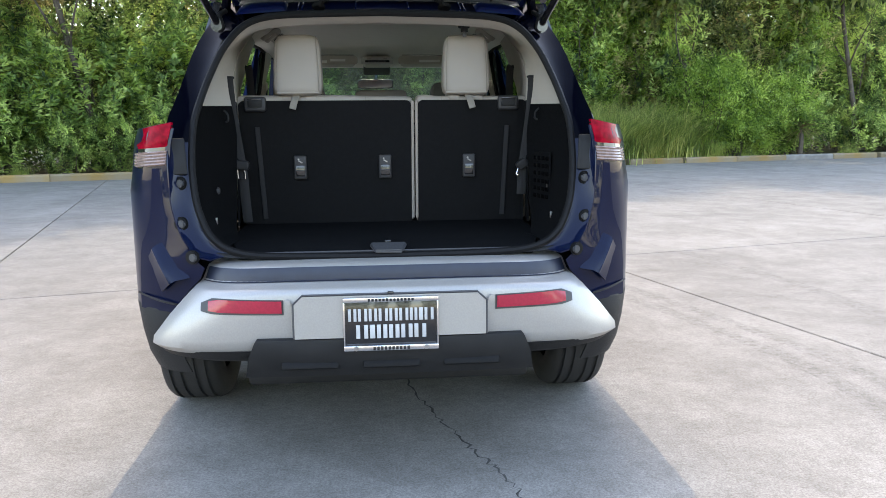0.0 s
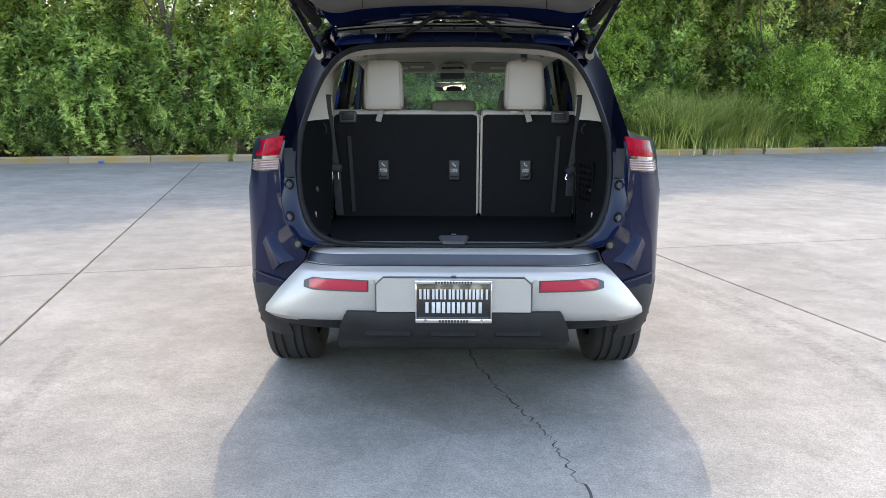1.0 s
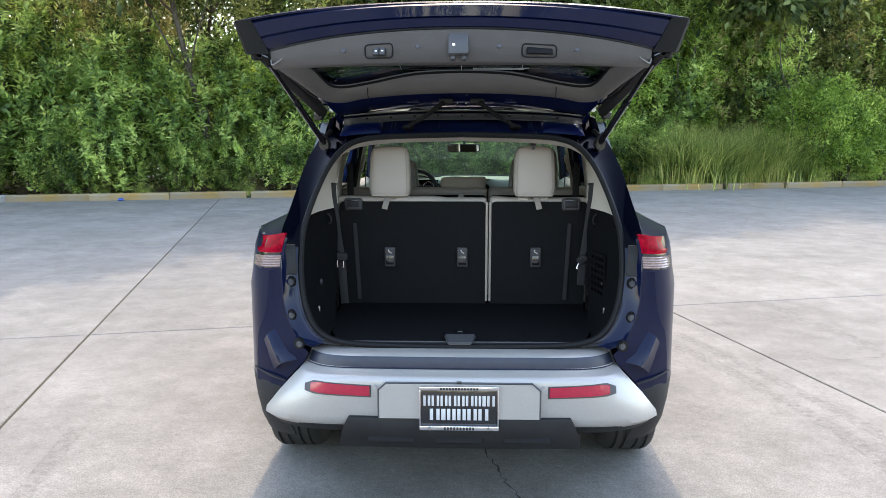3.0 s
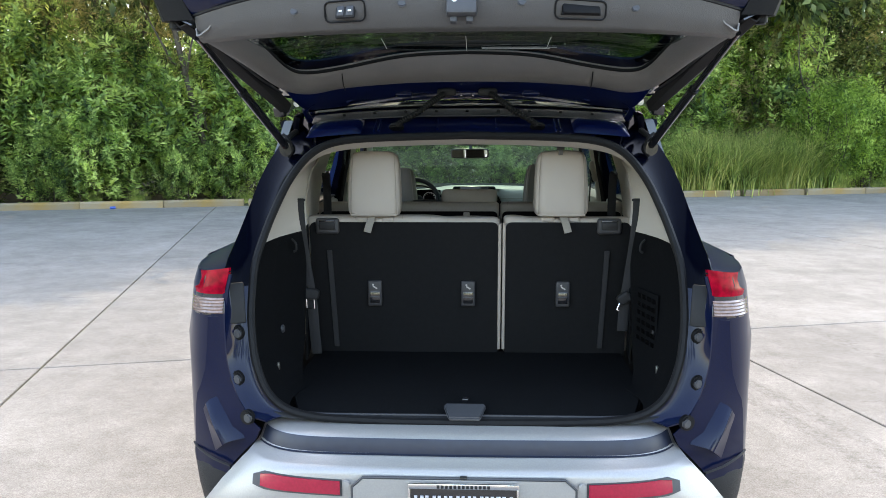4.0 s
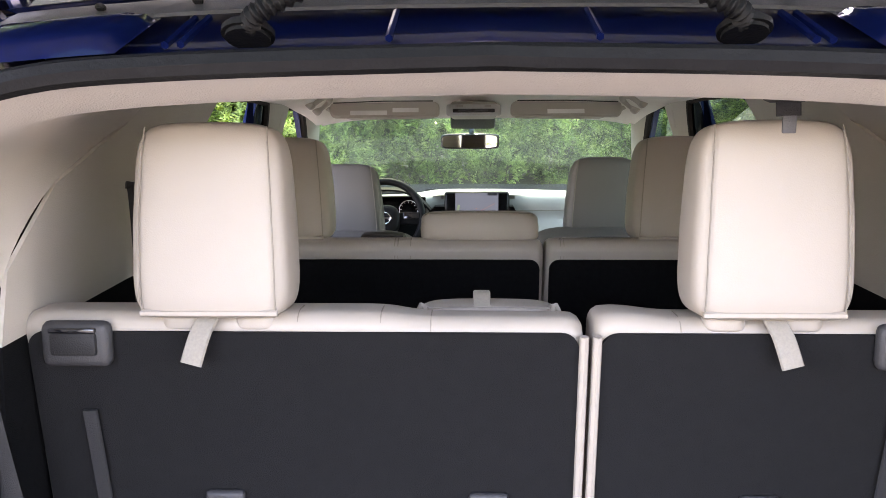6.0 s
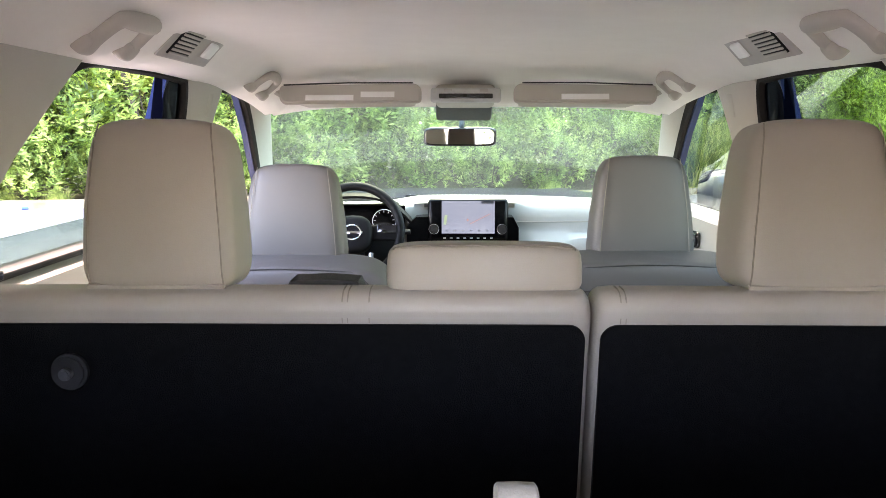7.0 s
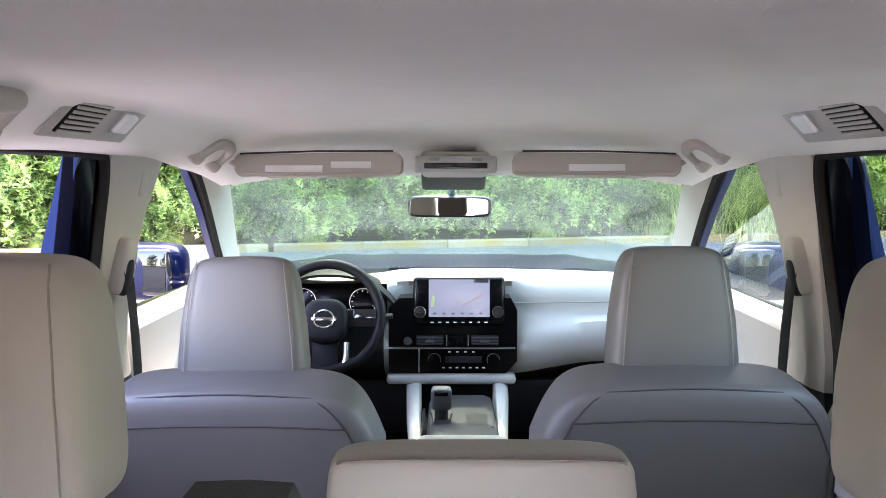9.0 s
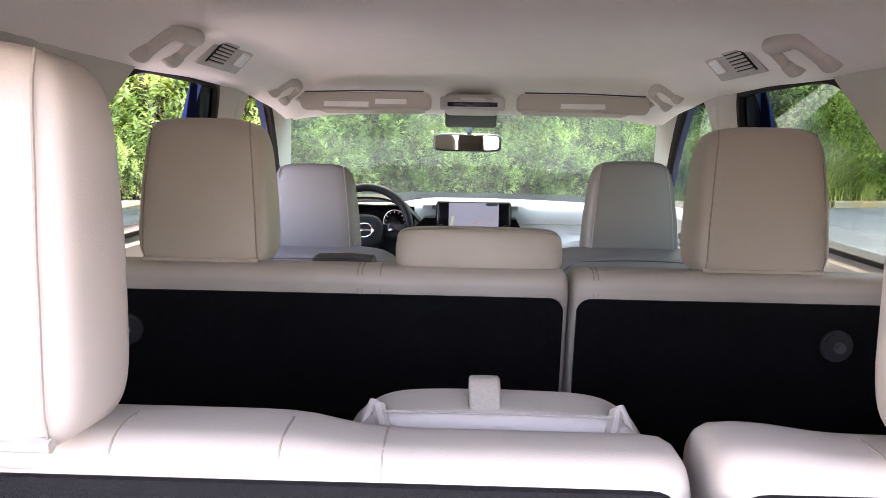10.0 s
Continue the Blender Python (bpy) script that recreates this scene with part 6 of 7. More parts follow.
for dx in (-0.128, 0.126):
    m = pose(CX - 0.004, 3.345, 1.222, -8, 0, 0) @ pose(dx, -0.032, -0.035)
    b = disc((0, 0, 0), 0.018, 0.018, "y", 24, 0.003)
    bmesh.ops.transform(b, matrix=m, verts=b.verts)
    kb = part("volume_knob", b, "piano", scr, "round black knob")
    b = disc((0, 0, 0), 0.0190, 0.004, "y", 24)
    bmesh.ops.transform(b, matrix=m @ pose(0, 0.004, 0), verts=b.verts)
    part("knob_ring", b, "steel", kb)
# vents of the stack
for x0, x1 in ((-0.135, -0.045), (0.045, 0.135)):
    v = part("air_vent", box((CX + (x0 + x1) / 2 - 0.01, 3.322, 1.096), (x1 - x0, 0.012, 0.032), 0.004), "plastic", stack, "slatted air vent")
    for k in range(3):
        part("slat", box((CX + (x0 + x1) / 2 - 0.01, 3.315, 1.086 + 0.010 * k), (x1 - x0 - 0.006, 0.010, 0.003), 0.001), "plastic_mid", v)
    part("slat_tab", box((CX + (x0 + x1) / 2 - 0.01, 3.309, 1.096), (0.03, 0.006, 0.010), 0.002), "plastic_mid", v)
hz = part("hazard_panel", box((CX - 0.01, 3.320, 1.096), (0.062, 0.014, 0.034), 0.003), "piano", stack)
part("vent_edge", box((CX - 0.045, 3.316, 1.096), (0.004, 0.012, 0.034), 0.001), "steel", stack)
part("vent_edge", box((CX + 0.026, 3.316, 1.096), (0.004, 0.012, 0.034), 0.001), "steel", stack)
part("chrome_strip", box((CX - 0.05, 3.318, 1.071), (0.46, 0.012, 0.005), 0.002), "steel", stack, "chrome strip across the stack")
part("chrome_strip", box((CX - 0.135, 3.318, 1.030), (0.005, 0.010, 0.080), 0.002), "steel", stack)
sb = part("start_button", disc((CX - 0.172, 3.318, 1.096), 0.016, 0.016, "y", 24, 0.003), "piano", stack, "round start button")
part("button_ring", disc((CX - 0.172, 3.314, 1.096), 0.0135, 0.012, "y", 24, 0.001), "plastic_mid", sb)
for x in (-0.085, 0.108):
    k = part("climate_knob", disc((CX + x, 3.312, 1.032), 0.020, 0.022, "y", 28, 0.003), "piano", stack, "climate control knob")
    part("knob_ring", disc((CX + x, 3.318, 1.032), 0.0212, 0.006, "y", 28), "steel", k)
for i in range(7):
    part("climate_mark", box((CX - 0.055 + 0.022 * i, 3.3235, 1.004), (0.009, 0.002, 0.004)), "paper", stack)
for i in range(4):
    part("climate_mark", box((CX - 0.035 + 0.026 * i, 3.3235, 1.057), (0.009, 0.002, 0.004)), "paper", stack)
part("climate_display", box((CX + 0.01, 3.3225, 1.032), (0.12, 0.003, 0.022), 0.001), "plastic", stack)

# ---- centre console ----
con = thing("centre_console", "centre console with gear selector and ivory side rails", "console")
part("console_body", box((CX, 2.75, 0.72), (0.20, 0.95, 0.46), 0.03), "plastic", con, "dark console body")
for s in (-1, 1):
    rings = []
    for y, xo, zt, w, h in ((3.345, 0.168, 0.962, 0.050, 0.10), (3.25, 0.163, 0.950, 0.046, 0.10), (3.10, 0.150, 0.918, 0.038, 0.10), (2.95, 0.138, 0.893, 0.032, 0.09), (2.75, 0.130, 0.885, 0.030, 0.09), (2.60, 0.126, 0.882, 0.030, 0.09)):
        xi = CX - 0.01 + s * (xo - w)
        xo2 = CX - 0.01 + s * xo
        rings.append([(xi, y, zt - h), (xi, y, zt - 0.010), (xi + s * 0.006, y, zt - 0.002), ((xi + xo2) / 2, y, zt), (xo2 - s * 0.010, y, zt - 0.006), (xo2, y, zt - 0.022), (xo2, y, zt - h)])
    part("side_rail", loft(rings, False, True), "dash", con, "ivory padded console rail")
part("console_deck", box((CX - 0.01, 2.88, 0.90), (0.22, 0.62, 0.03), 0.01), "piano", con)
part("gear_plate", box((CX - 0.06, 2.93, 0.922), (0.075, 0.15, 0.012), 0.004), "piano", con)
gs = part("gear_selector", puff((CX - 0.060, 2.97, 1.008), (0.030, 0.024, 0.032), 0.4, 0.45), "plastic_mid", con, "grey gear selector")
part("selector_stem", tube([(CX - 0.060, 2.97, 0.90), (CX - 0.060, 2.97, 1.00)], 0.020, 10), "plastic", gs)
part("selector_badge", box((CX - 0.060, 2.947, 1.025), (0.036, 0.004, 0.010), 0.001), "piano", gs)
part("selector_edge", tube([(CX - 0.090, 2.935, 0.975), (CX - 0.078, 2.935, 0.935), (CX - 0.042, 2.935, 0.935), (CX - 0.030, 2.935, 0.975)], 0.003, 6), "chrome", con)
part("cup_tray", box((CX + 0.045, 2.96, 0.93), (0.085, 0.12, 0.04), 0.008), "plastic", con)
part("console_lid", box((CX - 0.01, 2.47, 0.985), (0.225, 0.36, 0.07), 0.025, 3), "dash", con, "ivory padded console lid")

# ---- steering wheel ----
sw_t = thing("steering_wheel", "black three spoke steering wheel with a round silver emblem", "steering wheel")
WM = pose(-0.398, 3.185, 1.198, 71, 0, 0)


def wheel_part(name, b, mat, parent, label=""):
    bmesh.ops.transform(b, matrix=WM, verts=b.verts)
    return part(name, b, mat, parent, label)


rim_pts = [(0.168 * math.cos(a), 0.168 * math.sin(a) * (0.96 if math.sin(a) < -0.8 else 1.0), 0) for a in [2 * math.pi * i / 48 for i in range(48)]]
wheel_part("rim", tube(rim_pts, 0.0160, 12, True), "cabin_black", sw_t, "black leather rim")
wheel_part("hub", puff((0, -0.014, 0.012), (0.070, 0.068, 0.035), 0.45, 0.75), "cabin_black", sw_t, "black round hub")
wheel_part("spoke", box((0.106, -0.004, 0.0), (0.11, 0.056, 0.022), 0.008), "cabin_black", sw_t)
wheel_part("spoke", box((-0.106, -0.004, 0.0), (0.11, 0.056, 0.022), 0.008), "cabin_black", sw_t)
wheel_part("spoke", box((0, -0.105, -0.002), (0.080, 0.11, 0.012), 0.005), "cabin_black", sw_t)
wheel_part("spoke", tube(smooth_path([(-0.066, -0.078, 0.008), (-0.052, -0.150, 0.002), (0.052, -0.150, 0.002), (0.066, -0.078, 0.008)], 6), 0.009, 8), "steel", sw_t, "silver lower spoke")
wheel_part("emblem", tube([(0.031 * math.cos(a), -0.012 + 0.026 * math.sin(a), 0.048) for a in [2 * math.pi * i / 28 for i in range(28)]], 0.0028, 6, True), "chrome", sw_t, "silver ring emblem")
wheel_part("emblem_bar", box((0, -0.012, 0.048), (0.076, 0.010, 0.004), 0.001), "chrome", sw_t)
wheel_part("spoke_keys", box((0.12, 0.008, 0.014), (0.07, 0.03, 0.006), 0.003), "black_gloss", sw_t)
wheel_part("column", disc((0, 0, -0.12), 0.05, 0.24, "z", 20), "plastic", sw_t)
wheel_part("stalk", tube([(0.04, 0.0, -0.05), (0.17, 0.01, -0.06), (0.20, 0.012, -0.06)], 0.009, 8), "plastic", sw_t)

# ---- mirror, visors, overhead console ----
rm = thing("rear_view_mirror", "rear view mirror in a black frame on the windscreen", "mirror")
MM = pose(-0.018, 3.315, 1.533, 0, 0, -4)


def rm_part(name, b, mat, parent, label=""):
    bmesh.ops.transform(b, matrix=MM, verts=b.verts)
    return part(name, b, mat, parent, label)


rm_part("mirror_shell", puff((0, 0.008, 0), (0.134, 0.020, 0.035), 0.3, 0.4), "black_gloss", rm, "black mirror shell")
rm_part("mirror_glass", plate([(0.124 * math.copysign(abs(math.cos(a)) ** 0.3, math.cos(a)), -0.0125, 0.0275 * math.copysign(abs(math.sin(a)) ** 0.3, math.sin(a))) for a in [2 * math.pi * (i + 0.5) / 40 for i in range(40)]], 0.004, normal=(0, 1, 0)), "mirror", rm, "mirror glass")
rm_part("stem", tube([(0.004, 0.01, 0.02), (0.006, 0.02, 0.07), (0.006, -0.06, 0.115)], 0.011, 8), "black_gloss", rm)
part("camera_cover", box((-0.006, 3.10, 1.640), (0.192, 0.20, 0.03), 0.012, rot=(-24, 0, 0)), "plastic", rm, "black sensor cover behind the mirror")

oc = thing("overhead_console", "grey overhead console with reading lamps and a slot", "console")
part("console_shell", box((-0.004, 2.965, 1.664), (0.190, 0.13, 0.052), 0.018, 3, rot=(-12, 0, 0)), "beige", oc, "beige shell")
OCM = pose(-0.004, 2.93, 1.650, -12, 0, 0)


def oc_part(name, b, mat, label=""):
    bmesh.ops.transform(b, matrix=OCM, verts=b.verts)
    return part(name, b, mat, oc, label)


oc_part("switch_bank", box((0, -0.068, -0.001), (0.216, 0.02, 0.046), 0.009, 3), "satin", "satin silver switch bank")
oc_part("slot", box((0, -0.0765, -0.006), (0.165, 0.012, 0.015), 0.003), "black_gloss", "dark slot")
for x in (-0.035, 0.03):
    oc_part("switch_bar", box((x, -0.083, -0.006), (0.052, 0.004, 0.006), 0.001), "plastic_mid")
oc_part("lamp_lens", box((-0.055, -0.0790, 0.012), (0.026, 0.004, 0.009), 0.002), "bezel_grey")
oc_part("lamp_lens", box((0.055, -0.0790, 0.012), (0.026, 0.004, 0.009), 0.002), "bezel_grey")

for s in (-1, 1):
    v = thing("sun_visor", "beige folded sun visor with a white label", "visor", group="sun visors")
    x0, x1 = 0.136, 0.558
    m = pose(0, 2.865, 1.670, -18, 0, 0)
    outline = [(x0 + 0.02, -0.058), (x0 + 0.02, 0.065), (x0 + 0.04, 0.08), (x1 - 0.06, 0.06), (x1 - 0.02, 0.01), (x1 - 0.02, -0.058)]
    b = plate([(s * x, y, -0.002 - 0.02 * (x / 0.6) ** 4) for x, y in outline], 0.016, normal=(0, 0, -1))
    bmesh.ops.bevel(b, geom=list(b.edges), offset=0.006, segments=3, affect="EDGES")
    bmesh.ops.transform(b, matrix=m, verts=b.verts)
    part("visor_board", b, "beige", v, "beige fabric visor")
    # hanging rear edge with rounded ends
    out = []
    for cx, cz, r, a0 in ((x0 + 0.026, -0.026, 0.026, 180), (x1 - 0.012, -0.012, 0.012, 90), (x1 - 0.026, -0.033, 0.026, 0), (x0 + 0.014, -0.045, 0.014, -90)):
        out += [(cx + r * math.cos(radians(a0 - 15 * k)), cz + r * math.sin(radians(a0 - 15 * k))) for k in range(7)]
    b = plate([(s * x, -0.064, z - 0.004 * (x / 0.5) ** 4) for x, z in out], 0.020, normal=(0, -1, 0))
    bmesh.ops.bevel(b, geom=[e for e in b.edges if abs(e.verts[0].co.y - e.verts[1].co.y) < 1e-4], offset=0.006, segments=3, affect="EDGES")
    bmesh.ops.transform(b, matrix=m, verts=b.verts)
    part("visor_edge", b, "beige", v)
    # shadow line over the visor, drawn as a dark tube
    b = tube([(s * (x0 + 0.026), -0.081, 0.0015), (s * 0.35, -0.082, 0.0010), (s * (x1 - 0.012), -0.080, -0.005)], 0.0024, 6)
    bmesh.ops.transform(b, matrix=m, verts=b.verts)
    part("piping", b, "groove", v, "dark tube for the shadow line above the visor")
    labels = [(0.266, 0.10, -0.036), (0.408, 0.142, -0.046)] if s < 0 else [(0.346, 0.140, -0.043)]
    for lx, lw, lz in labels:
        b = box((s * lx, -0.0850, lz), (lw, 0.002, 0.017), 0.0005)
        bmesh.ops.transform(b, matrix=m, verts=b.verts)
        part("label", b, "paper", v, "white paper label")
    part("hinge", tube([(s * 0.585, 2.80, 1.69), (s * 0.58, 2.82, 1.675), (s * 0.560, 2.86, 1.660)], 0.011, 8), "beige", v)


def grab_handle(s, y0, y1, x, rise, w=1.0):
    """Folded up against the lining: two feet low on the slope, the grip above them nearer the middle."""
    h = thing("grab_handle", "beige fold-down grab handle on the roof edge", "handle", group="roof grab handles")

    def off(y, f):
        q = x + 0.028 - rise * f
        return (s * q, y, liner_z(q, y) - 0.010 - 0.016 * f)
    path = smooth_path([off(y0, 0.0), off(y0 + 0.002, 0.4), off(y0 + 0.014, 0.84), off(y0 + 0.042, 1.0), off(y1 - 0.042, 1.0), off(y1 - 0.014, 0.84), off(y1 - 0.002, 0.4), off(y1, 0.0)], 6)
    part("grip", tube(path, lambda q: (0.0140 + 0.0040 * math.cos(2 * math.pi * q) ** 2 + 0.004 * (1 - q) ** 2) * w, 14), "beige", h)
    for y in (y0, y1):
        part("foot", puff(off(y, 0.0), (0.021 * w, 0.026 * w, 0.018), 0.6, 0.6, rot=(0, s * 45, 0)), "beige", h)


for s in (-1, 1):
    grab_handle(s, 1.640, 1.785, 0.566, 0.062, 0.90)
    grab_handle(s, 2.620, 2.745, 0.574, 0.056, 0.74)
    # roof air outlets with lamp
    rv = thing("roof_vent", "beige roof air outlet with a slatted grille and a white lamp", "vent", group="roof air outlets")
    m = pose(s * 0.562, 2.015, 1.731, 0, s * 46, 0)

    def rv_part(name, b, mat, label=""):
        bmesh.ops.transform(b, matrix=m, verts=b.verts)
        return part(name, b, mat, rv, label)
    rv_part("bezel", box((0, 0.02, 0), (0.090, 0.280, 0.020), 0.006), "bezel_grey")
    rv_part("grille", box((0, -0.040, -0.0095), (0.062, 0.105, 0.008), 0.002), "cabin_black", "dark grille")
    for k in range(7):
        rv_part("slat", box((-0.027 + 0.009 * k, -0.040, -0.013), (0.0050, 0.100, 0.006), 0.001), "beige")
    rv_part("lamp_rim", box((0, 0.098, -0.0090), (0.046, 0.058, 0.005), 0.002), "bezel_grey")
    rv_part("lamp_lens", box((0, 0.098, -0.012), (0.038, 0.048, 0.012), 0.005, 3), "white_plastic", "white lamp lens")


# ---- seats ----
def headrest(parent, x, y, z0, z1, hw, depth, mat, lean=8.0, taper=0.12, seams=True):
    h = (z1 - z0) / 2
    zc = (z0 + z1) / 2

    def shape(a, b, c):
        k = 1 - taper * ((c + 1) / 2) ** 1.4 + 0.02 * (1 - c * c)
        return a * k, b * (1 - 0.18 * max(0, c)) , c - 0.035 * a * a * (1 if c > 0 else 0.3)
    hr = part("headrest", puff((x, y, zc), (hw, depth, h), 0.28, 0.36, shape, 36, 26, rot=(-lean, 0, 0)), mat, parent, "padded leather headrest")
    m = pose(x, y, zc, -lean, 0, 0)
    if seams:
        for s in (-1, 1):
            pts = []
            for k in range(13):
                c = -0.95 + 1.9 * k / 12
                q = 1 - taper * ((c + 1) / 2) ** 1.4 + 0.02 * (1 - c * c)
                fade = (1 - abs(c) ** 7.0) ** 0.14
                pts.append(m @ Vector((s * hw * 0.84 * q * 1.0, -depth * (1 - 0.18 * max(0, c)) * fade * 0.985 - 0.0005, h * c * 0.985)))
            part("seam", tube(pts, 0.0011, 5), "thread", hr)
        pts = [m @ Vector((hw * 1.0 * w, -depth * 0.86, -h * 0.93)) for w in [-0.86 + 1.72 * i / 10 for i in range(11)]]
        part("piping", tube(pts, 0.0045, 6), mat, hr)
    for s in (-1, 1):
        part("post", tube([(x + s * hw * 0.48, y + 0.004, z0 + 0.02), (x + s * hw * 0.48, y - 0.01, z0 - 0.06)], 0.007, 8), "steel", hr)
        part("guide", puff((x + s * hw * 0.48, y - 0.004, z0 - 0.008), (0.026, 0.02, 0.010), 0.5, 0.6), mat, hr)
    return hr


def seat_back(x0, x1, y, z0, z1, depth, lean, low=None, r=0.022, grow=0.0):
    """Backrest with a flat rounded top; y is the rear face at the top, it leans forward going down.
    low(x) gives (drop of the top, share of the depth) along the seat."""
    ln = math.tan(radians(lean))
    n = 40
    xs = [x0 + 0.003, x0 + 0.010] + [x0 + 0.026 + (x1 - x0 - 0.052) * i / n for i in range(n + 1)] + [x1 - 0.012, x1 - 0.004]
    ins = [0.006, 0.0015] + [0.0] * (n + 1) + [0.0015, 0.006]
    rings = []
    for x, e in zip([x0] + xs + [x1], [0.012] + ins + [0.012]):
        drop, dk = low(x) if low else (0.0, 1.0)
        zt, d = z1 - drop - e, depth * dk - e
        ya = y + e
        sec = [(ya + (z1 - z0) * ln, z0)] + [(ya + (z1 - (zt - r * q)) * ln, zt - r * q) for q in (4.0, 2.2)]
        sec += [(ya + r - r * math.cos(w), zt - r + r * math.sin(w)) for w in [math.pi / 2 * k / 6 for k in range(7)]]
        sec += [(ya + d - r + r * math.sin(w), zt - r + r * math.cos(w)) for w in [math.pi / 2 * k / 6 for k in range(7)]]
        sec += [(ya + d + grow * 0.5 + (z1 - (zt - r * 3)) * ln, zt - r * 3), (ya + d + grow + (z1 - z0) * ln, z0)]
        rings.append([(x, yy, zz) for yy, zz in sec])
    return loft(rings, True, True)


# third row: 60/40 split, black carpeted backs
def third_row(x0, x1, name, label):
    t = thing(name, label, "seat", group="third row seats")
    Y, LEAN = 0.672, 7.0
    def low(x):
        k = 1 / (1 + math.exp(-(x + 0.105) / 0.012)) if x < 0.125 else 1 / (1 + math.exp(-(x - 0.195) / 0.012))
        return 0.006 * k, 1.0 - (0.16 if x < 0.125 else 0.04) * k
    part("backrest", seat_back(x0, x1, Y + 0.006, 0.86, 1.370, 0.082, LEAN, low), "leather", t, "cream leather backrest")
    # carpeted panel a little inside the leather edge, rounded corners
    xi0, xi1 = x0 + (0.012 if x0 < 0 else 0.006), x1 - (0.006 if x1 < 0.2 else 0.012)
    zt, zb, r = 1.348, 0.832, 0.022
    out = []
    for cxx, czz, a0 in ((xi1 - r, zt - r, 0), (xi0 + r, zt - r, 90)):
        for k in range(7):
            a = radians(a0 + 15 * k)
            out.append((cxx + r * math.cos(a), czz + r * math.sin(a)))
    out += [(xi0, zb), (xi1, zb)]
    ln = math.tan(radians(LEAN))
    pts = [(x, Y - 0.002 + (1.366 - z) * ln, z) for x, z in out]
    part("back_panel", plate(pts, 0.02, normal=(0, 1, 0)), "seat_back", t, "black carpeted seat back")
    part("seat_cushion", puff(((x0 + x1) / 2, 1.13, 0.80), ((x1 - x0) / 2, 0.26, 0.10), 0.3, 0.3, rot=(6, 0, 0)), "leather", t, "cream leather seat cushion")
    part("seat_base", box(((x0 + x1) / 2, 1.08, 0.60), (x1 - x0 - 0.06, 0.40, 0.30), 0.03), "plastic", t)
    return t, (lambda z: Y - 0.006 + (1.366 - z) * ln)


third_l, back_y = third_row(-0.585, 0.118, "third_row_seat", "wide cream leather third row seat with black carpeted back")
third_r, _ = third_row(0.132, 0.595, "third_row_seat", "narrow cream leather third row seat with black carpeted back")
for xx in (0.1170, 0.1330):
    t = third_l if xx < 0.125 else third_r
    part("welt", tube([(xx, back_y(z) + 0.002, z) for z in (0.868, 1.0, 1.15, 1.30, 1.345)], 0.0058, 8), "leather", t, "cream leather welt along the split")
for t, x in ((third_l, -0.325), (third_r, 0.325)):
    headrest(t, x * 1.028, 0.700, 1.366, 1.602, 0.096, 0.050, "leather", 4, 0.10)
for t, x in ((third_l, -0.340), (third_l, 0.003), (third_r, 0.348)):
    z = 1.083
    a = part("anchor_cover", box((x, back_y(z) - 0.004, z), (0.052, 0.014, 0.096), 0.0065, 3, rot=(2, 0, 0)), "anchor_grey", t, "grey child seat anchor cover")
    part("anchor_pocket", box((x, back_y(z) - 0.0095, z - 0.014), (0.036, 0.005, 0.044), 0.004), "black_gloss", a)
    part("anchor_bar", box((x, back_y(z) - 0.0125, z - 0.012), (0.034, 0.004, 0.004), 0.0015), "plastic_mid", a)
    yy = back_y(z) - 0.0120
    part("anchor_symbol", disc((x - 0.006, yy, z + 0.033), 0.0035, 0.002, "y", 14), "bezel_grey", a)
    part("anchor_symbol", box((x + 0.001, yy, z + 0.023), (0.018, 0.002, 0.005), 0.001, rot=(0, 32, 0)), "bezel_grey", a)
for t, s in ((third_l, -1), (third_r, 1)):
    x = s * 0.502
    part("fold_strap", tube([(x - s * 0.012 * (1.245 - z) / 0.37, back_y(z) - 0.004, z) for z in (1.245, 1.15, 1.05, 0.95, 0.875)], 0.01, 8, flat=(0.0095, 0.003), up=(1, 0, 0)), "belt", t, "black webbing pull strap")
    g = part("belt_guide", box((s * 0.505, back_y(1.33) - 0.004, 1.335), (0.086, 0.022, 0.058), 0.012, 3), "anchor_grey", t, "grey plastic seat release")
    part("release_lever", box((s * 0.505, back_y(1.33) - 0.015, 1.337), (0.058, 0.010, 0.030), 0.006), "plastic", g)
    part("release_slot", box((s * 0.505, back_y(1.33) - 0.0165, 1.354), (0.058, 0.008, 0.006), 0.002), "black_gloss", g)
    part("pull_tab", tube(smooth_path([(s * 0.335, 0.715, 1.380), (s * 0.338, 0.685, 1.376), (s * 0.348, 0.658, 1.352), (s * 0.358, 0.645, 1.315)], 5), 0.01, 8, flat=(0.0135, 0.0028), up=(1, 0, 0)), "strap", t, "taupe webbing pull tab")
    part("tab_slot", box((s * 0.336, 0.714, 1.378), (0.034, 0.012, 0.006), 0.002), "plastic", t)
for x in (-0.235, -0.132, -0.070, 0.235):
    dz = 0.006 / (1 + math.exp(-(x + 0.105) / 0.012)) if x < 0.12 else 0.006
    part("seam", tube(smooth_path([(x, 0.6785, 1.346), (x, 0.6842, 1.3633 - dz), (x, 0.700, 1.3700 - dz), (x, 0.718, 1.3702 - dz), (x, 0.728, 1.3698 - dz)], 4), 0.0009, 5), "thread", third_l if x < 0.12 else third_r)
# folded middle headrest of the third row with its tag
def folded(a, b, c):
    k = 1 - 0.30 * max(0.0, c) ** 1.5
    return a * k, b * (1 - 0.30 * max(0.0, c)), c - 0.05 * a * a * max(0.0, c)


